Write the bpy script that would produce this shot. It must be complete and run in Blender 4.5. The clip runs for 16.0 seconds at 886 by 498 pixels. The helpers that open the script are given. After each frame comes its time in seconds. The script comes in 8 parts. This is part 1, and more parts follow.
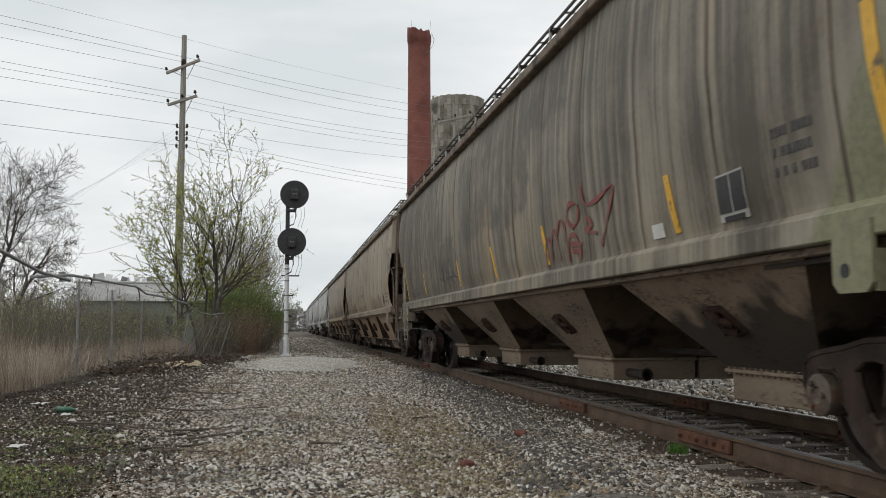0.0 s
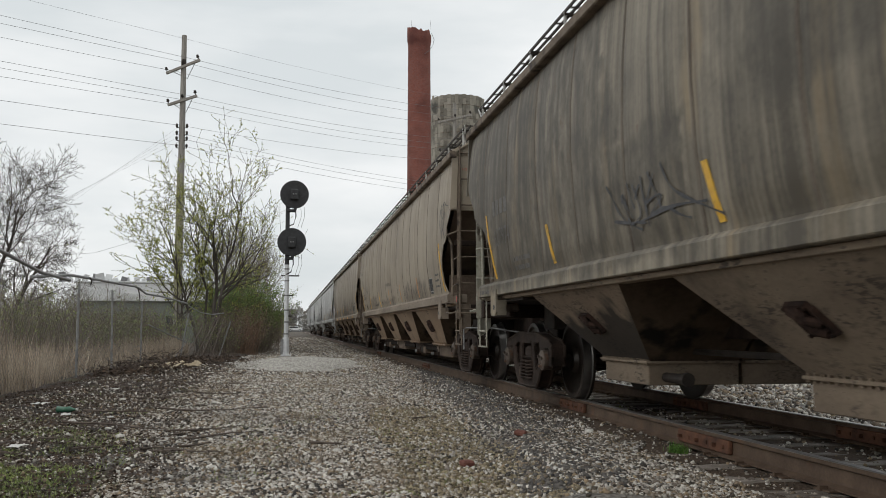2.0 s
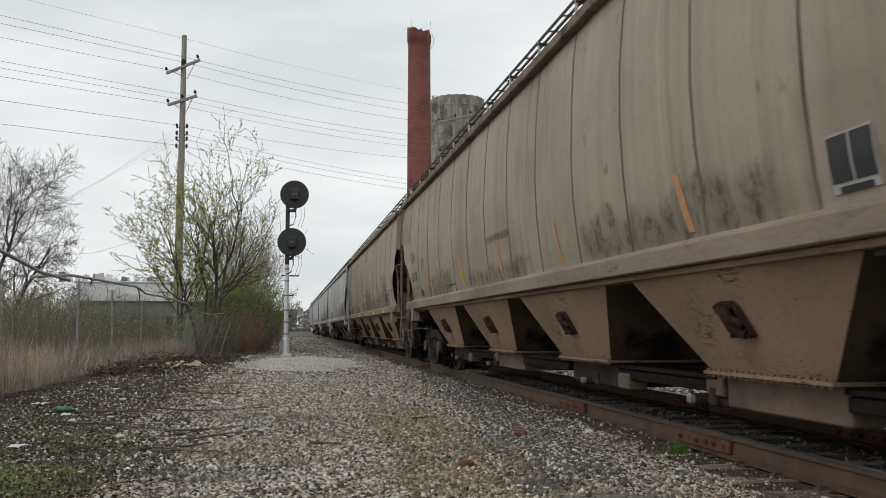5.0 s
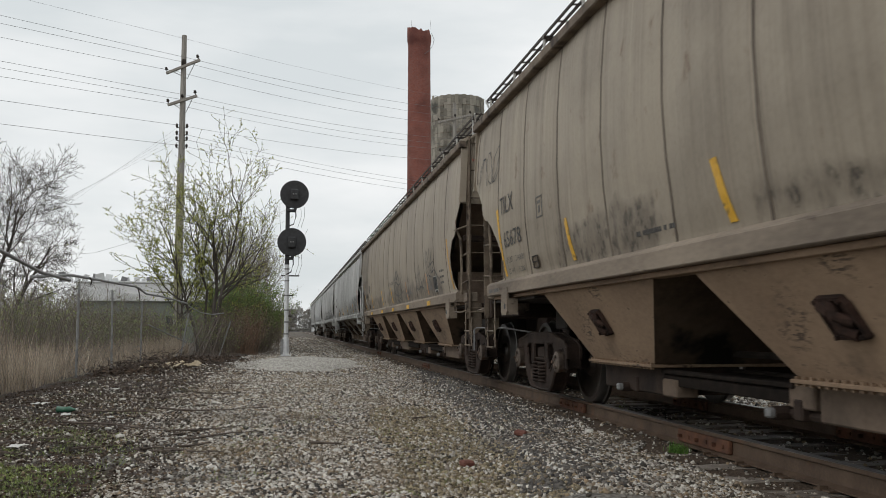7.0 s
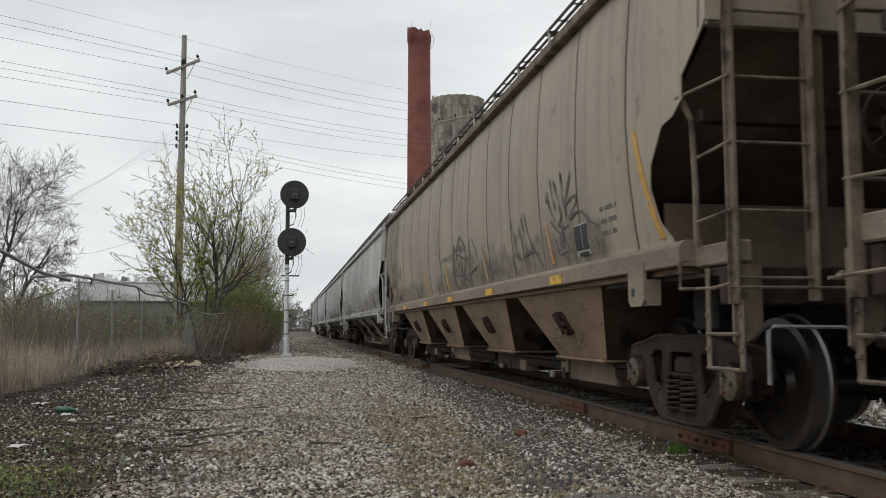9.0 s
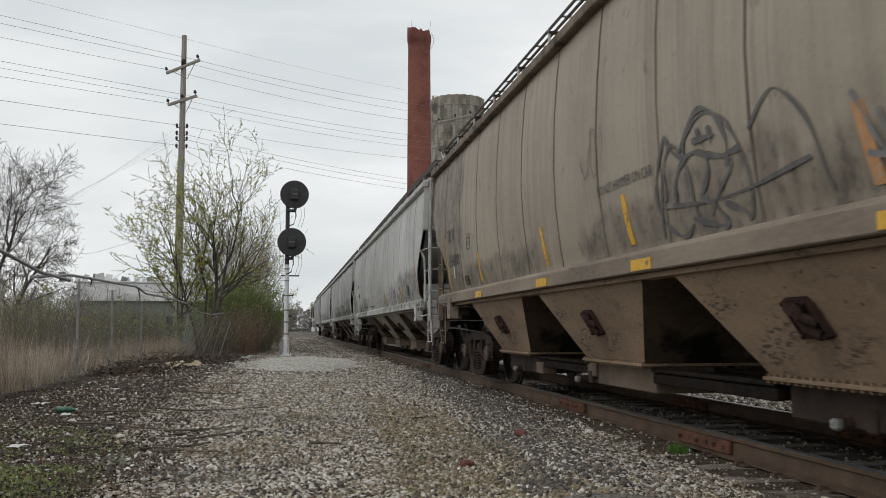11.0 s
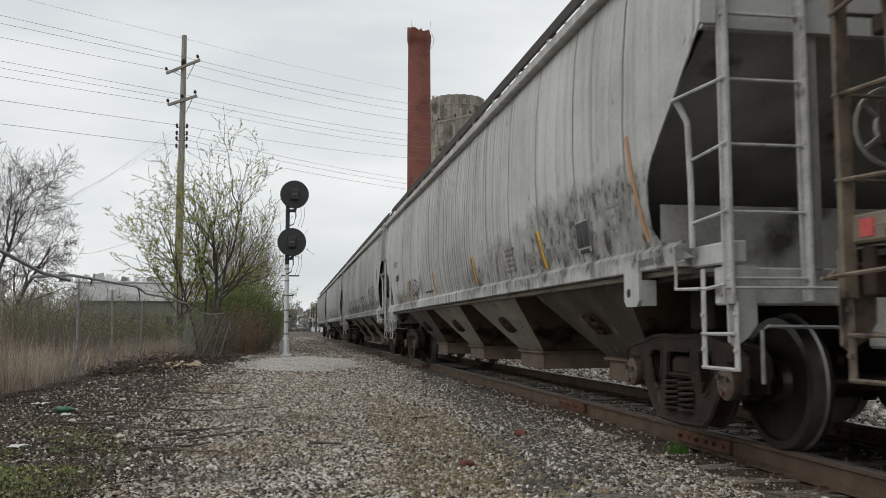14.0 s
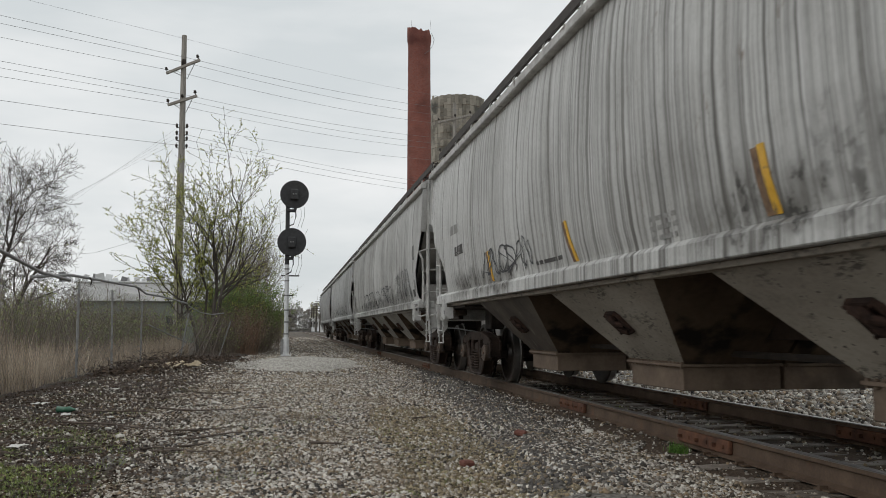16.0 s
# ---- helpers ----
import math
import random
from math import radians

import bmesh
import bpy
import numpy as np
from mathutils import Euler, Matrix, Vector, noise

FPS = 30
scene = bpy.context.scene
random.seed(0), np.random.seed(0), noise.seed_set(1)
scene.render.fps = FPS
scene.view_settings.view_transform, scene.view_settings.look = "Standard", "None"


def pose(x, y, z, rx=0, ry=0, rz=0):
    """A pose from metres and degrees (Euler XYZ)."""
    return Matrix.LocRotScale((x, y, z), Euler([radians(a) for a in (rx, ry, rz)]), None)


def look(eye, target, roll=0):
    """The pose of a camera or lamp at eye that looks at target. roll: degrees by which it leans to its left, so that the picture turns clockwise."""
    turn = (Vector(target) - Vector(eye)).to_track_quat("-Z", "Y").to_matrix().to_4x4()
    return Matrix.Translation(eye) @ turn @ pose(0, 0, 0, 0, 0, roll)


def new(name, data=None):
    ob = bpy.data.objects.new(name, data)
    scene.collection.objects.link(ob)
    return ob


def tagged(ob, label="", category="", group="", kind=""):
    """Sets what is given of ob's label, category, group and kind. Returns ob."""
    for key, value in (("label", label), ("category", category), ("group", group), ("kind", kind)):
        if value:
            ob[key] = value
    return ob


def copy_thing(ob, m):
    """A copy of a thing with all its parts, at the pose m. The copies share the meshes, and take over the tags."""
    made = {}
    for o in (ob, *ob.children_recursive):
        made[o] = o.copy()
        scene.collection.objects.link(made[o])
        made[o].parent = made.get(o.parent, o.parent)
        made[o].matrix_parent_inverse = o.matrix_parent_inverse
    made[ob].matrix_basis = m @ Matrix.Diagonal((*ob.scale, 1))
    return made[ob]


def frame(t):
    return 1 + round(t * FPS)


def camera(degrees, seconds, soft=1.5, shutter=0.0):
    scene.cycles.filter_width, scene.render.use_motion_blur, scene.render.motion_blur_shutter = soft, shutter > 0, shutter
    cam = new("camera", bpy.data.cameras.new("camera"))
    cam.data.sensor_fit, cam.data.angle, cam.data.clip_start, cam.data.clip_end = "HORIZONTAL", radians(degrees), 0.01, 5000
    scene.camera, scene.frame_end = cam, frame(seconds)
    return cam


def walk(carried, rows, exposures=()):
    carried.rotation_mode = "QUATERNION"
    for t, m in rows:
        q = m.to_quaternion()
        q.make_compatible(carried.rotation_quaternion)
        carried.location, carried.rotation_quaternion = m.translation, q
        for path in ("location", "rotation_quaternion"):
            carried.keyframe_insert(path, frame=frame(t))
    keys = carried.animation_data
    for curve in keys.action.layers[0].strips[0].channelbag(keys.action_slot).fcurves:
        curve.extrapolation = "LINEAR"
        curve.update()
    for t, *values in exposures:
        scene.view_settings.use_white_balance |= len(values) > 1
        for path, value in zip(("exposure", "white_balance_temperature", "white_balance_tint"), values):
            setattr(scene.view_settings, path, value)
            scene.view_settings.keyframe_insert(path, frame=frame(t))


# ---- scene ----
# Train moves along -y; z = 0 is the rail head, the eye stands at x = y = 0.
cam = camera(52.57, 16.0, soft=0.45, shutter=0.22)
TRACK_X = 4.172
EYE = Vector((0, 0, 0.835))
_yaw, _pitch = radians(9.675), radians(5.064)
_aim = EYE + 10 * Vector((math.sin(_yaw) * math.cos(_pitch), math.cos(_yaw) * math.cos(_pitch), math.sin(_pitch)))
walk(cam, [(0.0, look(EYE, _aim, -0.062)), (16.0, look(EYE, _aim, -0.062))], exposures=[(0.0, 0.0), (5.0, -0.01), (8.0, -0.03), (12.0, -0.05), (14.0, -0.05), (15.2, -0.09), (16.0, -0.11)])

# ---- light: an overcast spring day ----
SUN_EL, SUN_AZ = radians(50), radians(235)
world = bpy.data.worlds.new("overcast_sky")
scene.world = world
world.use_nodes = True
_n, _l = world.node_tree.nodes, world.node_tree.links
_bg = _n["Background"]
_sky = _n.new("ShaderNodeTexSky")
_sky.sky_type, _sky.sun_disc = "NISHITA", False
_sky.sun_elevation, _sky.sun_rotation = SUN_EL, SUN_AZ
_sky.dust_density, _sky.air_density = 4.0, 1.0
_dim = _n.new("ShaderNodeMix")
_dim.data_type, _dim.blend_type = "RGBA", "MULTIPLY"
_dim.inputs[0].default_value = 1.0
_l.new(_sky.outputs[0], _dim.inputs[6])
_dim.inputs[7].default_value = (0.09, 0.09, 0.09, 1)
_tc, _mp = _n.new("ShaderNodeTexCoord"), _n.new("ShaderNodeMapping")
_mp.inputs["Scale"].default_value = (1.2, 1.2, 4.5)
_l.new(_tc.outputs["Generated"], _mp.inputs[0])
_cl = _n.new("ShaderNodeTexNoise")
_cl.inputs["Scale"].default_value, _cl.inputs["Detail"].default_value = 2.2, 5.0
_l.new(_mp.outputs[0], _cl.inputs[0])
_ramp = _n.new("ShaderNodeValToRGB")
_ramp.color_ramp.elements[0].position, _ramp.color_ramp.elements[0].color = 0.36, (0.74, 0.785, 0.80, 1)
_ramp.color_ramp.elements[1].position, _ramp.color_ramp.elements[1].color = 0.64, (0.97, 0.985, 0.985, 1)
_l.new(_cl.outputs[0], _ramp.inputs[0])
_mix = _n.new("ShaderNodeMix")
_mix.data_type = "RGBA"
_mix.inputs[0].default_value = 0.93
_l.new(_dim.outputs[2], _mix.inputs[6])
_l.new(_ramp.outputs[0], _mix.inputs[7])
_l.new(_mix.outputs[2], _bg.inputs[0])
_bg.inputs[1].default_value = 1.0
sun_data = bpy.data.lights.new("sun", "SUN")
sun_data.energy, sun_data.angle, sun_data.color = 0.5, radians(40), (1.0, 0.97, 0.93)
sun = new("sun", sun_data)
sun.matrix_world = look((-20, -20, 40), (-20 + math.sin(SUN_AZ + math.pi), -20 + math.cos(SUN_AZ + math.pi), 40 - math.tan(SUN_EL)))


# ---- materials ----
def mat(name, a, b, scale=4.0, rough=0.8, metal=0.0, bump=0.15, fine=60.0, stretch=(1, 1, 1), spot=None, spot_scale=8.0,
        spot_cut=0.62, island=0.0, per_object=0.0, seed=0.0, coat=0.0, gloss=0.5):
    """Two scales of variation between colours a and b, spots of a third colour, fine relief."""
    m = bpy.data.materials.new(name)
    m.use_nodes = True
    n, l = m.node_tree.nodes, m.node_tree.links
    bsdf = n["Principled BSDF"]
    tc, mp = n.new("ShaderNodeTexCoord"), n.new("ShaderNodeMapping")
    mp.inputs["Scale"].default_value = stretch
    mp.inputs["Location"].default_value = (seed * 3.1, seed * 7.7, seed * 1.3)
    l.new(tc.outputs["Object"], mp.inputs[0])
    big, small = n.new("ShaderNodeTexNoise"), n.new("ShaderNodeTexNoise")
    big.inputs["Scale"].default_value, big.inputs["Detail"].default_value = scale, 5.0
    small.inputs["Scale"].default_value, small.inputs["Detail"].default_value = fine, 4.0
    l.new(mp.outputs[0], big.inputs[0])
    l.new(mp.outputs[0], small.inputs[0])
    add = n.new("ShaderNodeMath")
    add.operation = "MULTIPLY_ADD"
    l.new(small.outputs[0], add.inputs[0])
    add.inputs[1].default_value = 0.35
    l.new(big.outputs[0], add.inputs[2])
    rng = n.new("ShaderNodeMapRange")
    rng.inputs[1].default_value, rng.inputs[2].default_value = 0.45, 0.9
    l.new(add.outputs[0], rng.inputs[0])
    fac = rng.outputs[0]
    if island or per_object:
        src = n.new("ShaderNodeNewGeometry" if island else "ShaderNodeObjectInfo")
        k = n.new("ShaderNodeMath")
        k.operation = "MULTIPLY_ADD"
        l.new(src.outputs["Random Per Island" if island else "Random"], k.inputs[0])
        k.inputs[1].default_value = island or per_object
        sub = n.new("ShaderNodeMath")
        sub.operation = "SUBTRACT"
        l.new(fac, sub.inputs[0])
        sub.inputs[1].default_value = 0.5 * (island or per_object)
        l.new(sub.outputs[0], k.inputs[2])
        fac = k.outputs[0]
    mix = n.new("ShaderNodeMix")
    mix.data_type = "RGBA"
    l.new(fac, mix.inputs[0])
    mix.inputs[6].default_value, mix.inputs[7].default_value = (*a, 1), (*b, 1)
    out = mix.outputs[2]
    if spot:
        sp = n.new("ShaderNodeTexNoise")
        sp.inputs["Scale"].default_value, sp.inputs["Detail"].default_value = spot_scale, 6.0
        l.new(mp.outputs[0], sp.inputs[0])
        cut = n.new("ShaderNodeMapRange")
        cut.inputs[1].default_value, cut.inputs[2].default_value = spot_cut, spot_cut + 0.1
        l.new(sp.outputs[0], cut.inputs[0])
        m2 = n.new("ShaderNodeMix")
        m2.data_type = "RGBA"
        l.new(cut.outputs[0], m2.inputs[0])
        l.new(out, m2.inputs[6])
        m2.inputs[7].default_value = (*spot, 1)
        out = m2.outputs[2]
    l.new(out, bsdf.inputs["Base Color"])
    bsdf.inputs["Roughness"].default_value, bsdf.inputs["Metallic"].default_value = rough, metal
    bsdf.inputs["Coat Weight"].default_value = coat
    bsdf.inputs["Specular IOR Level"].default_value = gloss
    if bump:
        bp = n.new("ShaderNodeBump")
        bp.inputs["Strength"].default_value, bp.inputs["Distance"].default_value = bump, 0.02
        l.new(add.outputs[0], bp.inputs["Height"])
        l.new(bp.outputs[0], bsdf.inputs["Normal"])
    return m


def paint(name, clean, dirt, rust, seed, dirt_cut=0.5, streak=1.0, rough=0.6, soots=(), film=0.6, ochre=None, calm=0.45, crisp=0.15, runs=(), corner=None, chipped=0.8):
    """Weathered car-body paint: run-off streaks down the side, broad stains, flecks of rust."""
    m = bpy.data.materials.new(name)
    m.use_nodes = True
    n, l = m.node_tree.nodes, m.node_tree.links
    bsdf = n["Principled BSDF"]
    tc = n.new("ShaderNodeTexCoord")

    def noise_tex(stretch, scale, detail, off):
        mp = n.new("ShaderNodeMapping")
        mp.inputs["Scale"].default_value = stretch
        mp.inputs["Location"].default_value = (seed + off, seed * 2.3 + off, seed * 0.7)
        l.new(tc.outputs["Object"], mp.inputs[0])
        t = n.new("ShaderNodeTexNoise")
        t.inputs["Scale"].default_value, t.inputs["Detail"].default_value = scale, detail
        t.inputs["Roughness"].default_value = 0.62
        l.new(mp.outputs[0], t.inputs[0])
        return t.outputs[0]

    def ranged(v, lo, hi):
        r = n.new("ShaderNodeMapRange")
        r.inputs[1].default_value, r.inputs[2].default_value = lo, hi
        l.new(v, r.inputs[0])
        return r.outputs[0]

    def math2(op, a, b):
        k = n.new("ShaderNodeMath")
        k.operation, k.use_clamp = op, True
        for i, v in ((0, a), (1, b)):
            if isinstance(v, float):
                k.inputs[i].default_value = v
            else:
                l.new(v, k.inputs[i])
        return k.outputs[0]

    def blend(fac, a, b):
        x = n.new("ShaderNodeMix")
        x.data_type = "RGBA"
        l.new(fac, x.inputs[0])
        for i, v in ((6, a), (7, b)):
            if isinstance(v, tuple):
                x.inputs[i].default_value = (*v, 1)
            else:
                l.new(v, x.inputs[i])
        return x.outputs[2]

    streaks = noise_tex((0.25, 4.2, 0.16), 1.6, 5.0, 0.0)
    fine = noise_tex((0.4, 14.0, 0.5), 1.8, 4.0, 9.0)
    broad = noise_tex((0.3, 0.45, 0.55), 1.1, 5.0, 21.0)
    grain = noise_tex((1, 1, 1), 26.0, 6.0, 4.0)
    fleck = noise_tex((1, 1, 0.7), 5.0, 9.0, 33.0)
    s = math2("MULTIPLY", ranged(streaks, dirt_cut - 0.1, dirt_cut + 0.16), streak)
    s = math2("ADD", s, math2("MULTIPLY", ranged(fine, 0.5, 0.8), 0.35 * streak))
    thin = noise_tex((0.3, 26.0, 0.35), 1.4, 5.0, 51.0)
    s = math2("ADD", s, math2("MULTIPLY", ranged(thin, 0.55, 0.72), 0.45 * streak))
    s = math2("MULTIPLY", s, math2("ADD", math2("MULTIPLY", ranged(noise_tex((0.2, 0.30, 0.10), 1.3, 3.0, 14.0), 0.40, 0.62), 1.0 - calm), calm))
    s = math2("ADD", s, math2("MULTIPLY", ranged(broad, 0.42, 0.72), film))
    s = math2("ADD", s, math2("MULTIPLY", ranged(grain, 0.45, 0.8), 0.22))
    col = blend(s, clean, dirt)
    pale = noise_tex((0.3, 7.0, 0.22), 1.3, 4.0, 71.0)
    col = blend(math2("MULTIPLY", ranged(pale, 0.6, 0.75), 0.4), col, tuple(min(0.75, v * 1.5) for v in clean))
    if ochre:
        warm = math2("MULTIPLY", ranged(noise_tex((0.3, 2.4, 0.30), 1.2, 4.0, 83.0), 0.54, 0.68), ranged(noise_tex((0.3, 0.35, 0.5), 1.0, 3.0, 97.0), 0.44, 0.58))
        col = blend(math2("MULTIPLY", warm, 0.6), col, ochre)
    col = blend(math2("MULTIPLY", ranged(fleck, 0.63, 0.72), 0.75), col, rust)
    if runs:
        # long black run-off lines from the eave down, over stretches (y0, y1) of the side
        at = n.new("ShaderNodeSeparateXYZ")
        l.new(tc.outputs["Object"], at.inputs[0])
        lines = math2("ADD", math2("MULTIPLY", ranged(noise_tex((0.2, 9.0, 0.10), 1.5, 5.0, 41.0), 0.50, 0.66), 0.8), math2("MULTIPLY", ranged(noise_tex((0.2, 21.0, 0.16), 1.5, 4.0, 47.0), 0.54, 0.68), 0.6))
        for y0, y1 in runs:
            zone = math2("MULTIPLY", ranged(at.outputs[1], y0 - 0.8, y0 + 0.8), ranged(at.outputs[1], y1 + 0.8, y1 - 0.8))
            col = blend(math2("MULTIPLY", math2("MULTIPLY", lines, zone), 0.82), col, tuple(v * 0.58 for v in dirt))
    if soots:
        # ragged films of soot where the side was never washed: (y0, y1, z0, z1) each
        sep = n.new("ShaderNodeSeparateXYZ")
        l.new(tc.outputs["Object"], sep.inputs[0])
        wob = n.new("ShaderNodeTexNoise")
        wob.inputs["Scale"].default_value, wob.inputs["Detail"].default_value = 1.7, 7.0
        l.new(tc.outputs["Object"], wob.inputs[0])

        def shifted(v, k):
            x = n.new("ShaderNodeMath")
            x.operation = "MULTIPLY_ADD"
            l.new(wob.outputs[0], x.inputs[0])
            x.inputs[1].default_value = k
            l.new(v, x.inputs[2])
            return x.outputs[0]
        yy, zz = shifted(sep.outputs[1], 1.6), shifted(sep.outputs[2], 0.5)
        total = None
        for y0, y1, z0, z1 in soots:
            k = math2("MULTIPLY", ranged(yy, y0 + 0.75, y0 + 0.75 + crisp), ranged(yy, y1 + 0.75 + crisp, y1 + 0.75 - crisp))
            k = math2("MULTIPLY", k, math2("MULTIPLY", ranged(zz, z0 + 0.2, z0 + 0.3), ranged(zz, z1 + 0.25 + crisp / 3, z1 + 0.25 - crisp / 3)))
            total = k if total is None else math2("MAXIMUM", total, k)
        blotch = noise_tex((0.6, 1.6, 1.0), 3.0, 7.0, 91.0)
        col = blend(math2("MULTIPLY", total, math2("ADD", math2("MULTIPLY", ranged(blotch, 0.36, 0.62), 0.55), 0.25)), col, tuple(v * 0.75 for v in dirt))
        chips = math2("MULTIPLY", ranged(noise_tex((1, 1.3, 1.0), 9.0, 8.0, 61.0), 0.51, 0.57), ranged(blotch, 0.4, 0.56))
        col = blend(math2("MULTIPLY", total, math2("MULTIPLY", chips, chipped)), col, tuple(v * 0.32 for v in dirt))
    if corner:
        # a wedge of algae-tinted paint under the end diagonal: (y at the sill, lean, top, colour)
        y0, lean, top, tint = corner
        pos, k = n.new("ShaderNodeSeparateXYZ"), n.new("ShaderNodeMath")
        l.new(tc.outputs["Object"], pos.inputs[0])
        k.operation = "MULTIPLY_ADD"
        l.new(pos.outputs[2], k.inputs[0])
        k.inputs[1].default_value = lean
        l.new(pos.outputs[1], k.inputs[2])
        edge = y0 + lean * 1.38
        wedge = math2("MULTIPLY", ranged(k.outputs[0], edge + 0.03, edge - 0.03), ranged(pos.outputs[2], top + 0.25, top - 0.25))
        rim = math2("MULTIPLY", ranged(k.outputs[0], edge + 0.40, edge + 0.06), ranged(pos.outputs[2], top + 0.25, top - 0.25))
        col = blend(math2("MULTIPLY", rim, math2("ADD", math2("MULTIPLY", fine, 0.7), 0.1)), col, (0.40, 0.36, 0.285))
        col = blend(math2("MULTIPLY", wedge, 0.8), col, blend(ranged(grain, 0.4, 0.7), tint, tuple(0.6 * v for v in tint)))
    l.new(col, bsdf.inputs["Base Color"])
    bsdf.inputs["Roughness"].default_value = rough
    bp = n.new("ShaderNodeBump")
    bp.inputs["Strength"].default_value, bp.inputs["Distance"].default_value = 0.35, 0.03
    l.new(math2("ADD", math2("MULTIPLY", broad, 0.8), math2("MULTIPLY", grain, 0.05)), bp.inputs["Height"])
    l.new(bp.outputs[0], bsdf.inputs["Normal"])
    return m


def stone_mat(name):
    """Mixed crushed stone: each piece takes its own tint from dark trap to tan and white limestone; dusty patches."""
    m = mat(name, (0.5, 0.5, 0.5), (1.0, 1.0, 1.0), 14.0, 0.92, bump=0.3, fine=70)
    n, l = m.node_tree.nodes, m.node_tree.links
    bsdf = n["Principled BSDF"]
    tone = bsdf.inputs["Base Color"].links[0].from_socket
    geo, ramp = n.new("ShaderNodeNewGeometry"), n.new("ShaderNodeValToRGB")
    l.new(geo.outputs["Random Per Island"], ramp.inputs[0])
    stops = ((0.0, (0.045, 0.042, 0.040)), (0.14, (0.075, 0.063, 0.052)), (0.26, (0.22, 0.175, 0.135)), (0.38, (0.47, 0.355, 0.225)), (0.46, (0.20, 0.165, 0.142)),
             (0.60, (0.47, 0.42, 0.355)), (0.76, (0.76, 0.71, 0.63)), (1.0, (0.90, 0.87, 0.81)))
    cr = ramp.color_ramp
    cr.elements[0].position, cr.elements[0].color = 0.0, (*stops[0][1], 1)
    cr.elements[1].position, cr.elements[1].color = 1.0, (*stops[-1][1], 1)
    for p, c in stops[1:-1]:
        cr.elements.new(p).color = (*c, 1)
    mul = n.new("ShaderNodeMix")
    mul.data_type, mul.blend_type = "RGBA", "MULTIPLY"
    mul.inputs[0].default_value = 1.0
    l.new(ramp.outputs[0], mul.inputs[6])
    l.new(tone, mul.inputs[7])
    tc, nz, rg = n.new("ShaderNodeTexCoord"), n.new("ShaderNodeTexNoise"), n.new("ShaderNodeMapRange")
    nz.inputs["Scale"].default_value, nz.inputs["Detail"].default_value = 0.9, 4.0
    l.new(tc.outputs["Object"], nz.inputs[0])
    rg.inputs[1].default_value, rg.inputs[2].default_value, rg.inputs[4].default_value = 0.48, 0.72, 0.5
    l.new(nz.outputs[0], rg.inputs[0])
    dust = n.new("ShaderNodeMix")
    dust.data_type = "RGBA"
    l.new(rg.outputs[0], dust.inputs[0])
    l.new(mul.outputs[2], dust.inputs[6])
    dust.inputs[7].default_value = (0.21, 0.155, 0.09, 1)
    nd, rd = n.new("ShaderNodeTexNoise"), n.new("ShaderNodeMapRange")
    nd.inputs["Scale"].default_value, nd.inputs["Detail"].default_value = 0.75, 5.0
    mp = n.new("ShaderNodeMapping")
    mp.inputs["Location"].default_value = (31, 17, 0)
    l.new(tc.outputs["Object"], mp.inputs[0])
    l.new(mp.outputs[0], nd.inputs[0])
    rd.inputs[1].default_value, rd.inputs[2].default_value, rd.inputs[4].default_value = 0.55, 0.68, 0.35
    l.new(nd.outputs[0], rd.inputs[0])
    trap = n.new("ShaderNodeMix")
    trap.data_type = "RGBA"
    l.new(rd.outputs[0], trap.inputs[0])
    l.new(dust.outputs[2], trap.inputs[6])
    trap.inputs[7].default_value = (0.075, 0.066, 0.058, 1)
    l.new(trap.outputs[2], bsdf.inputs["Base Color"])
    return m


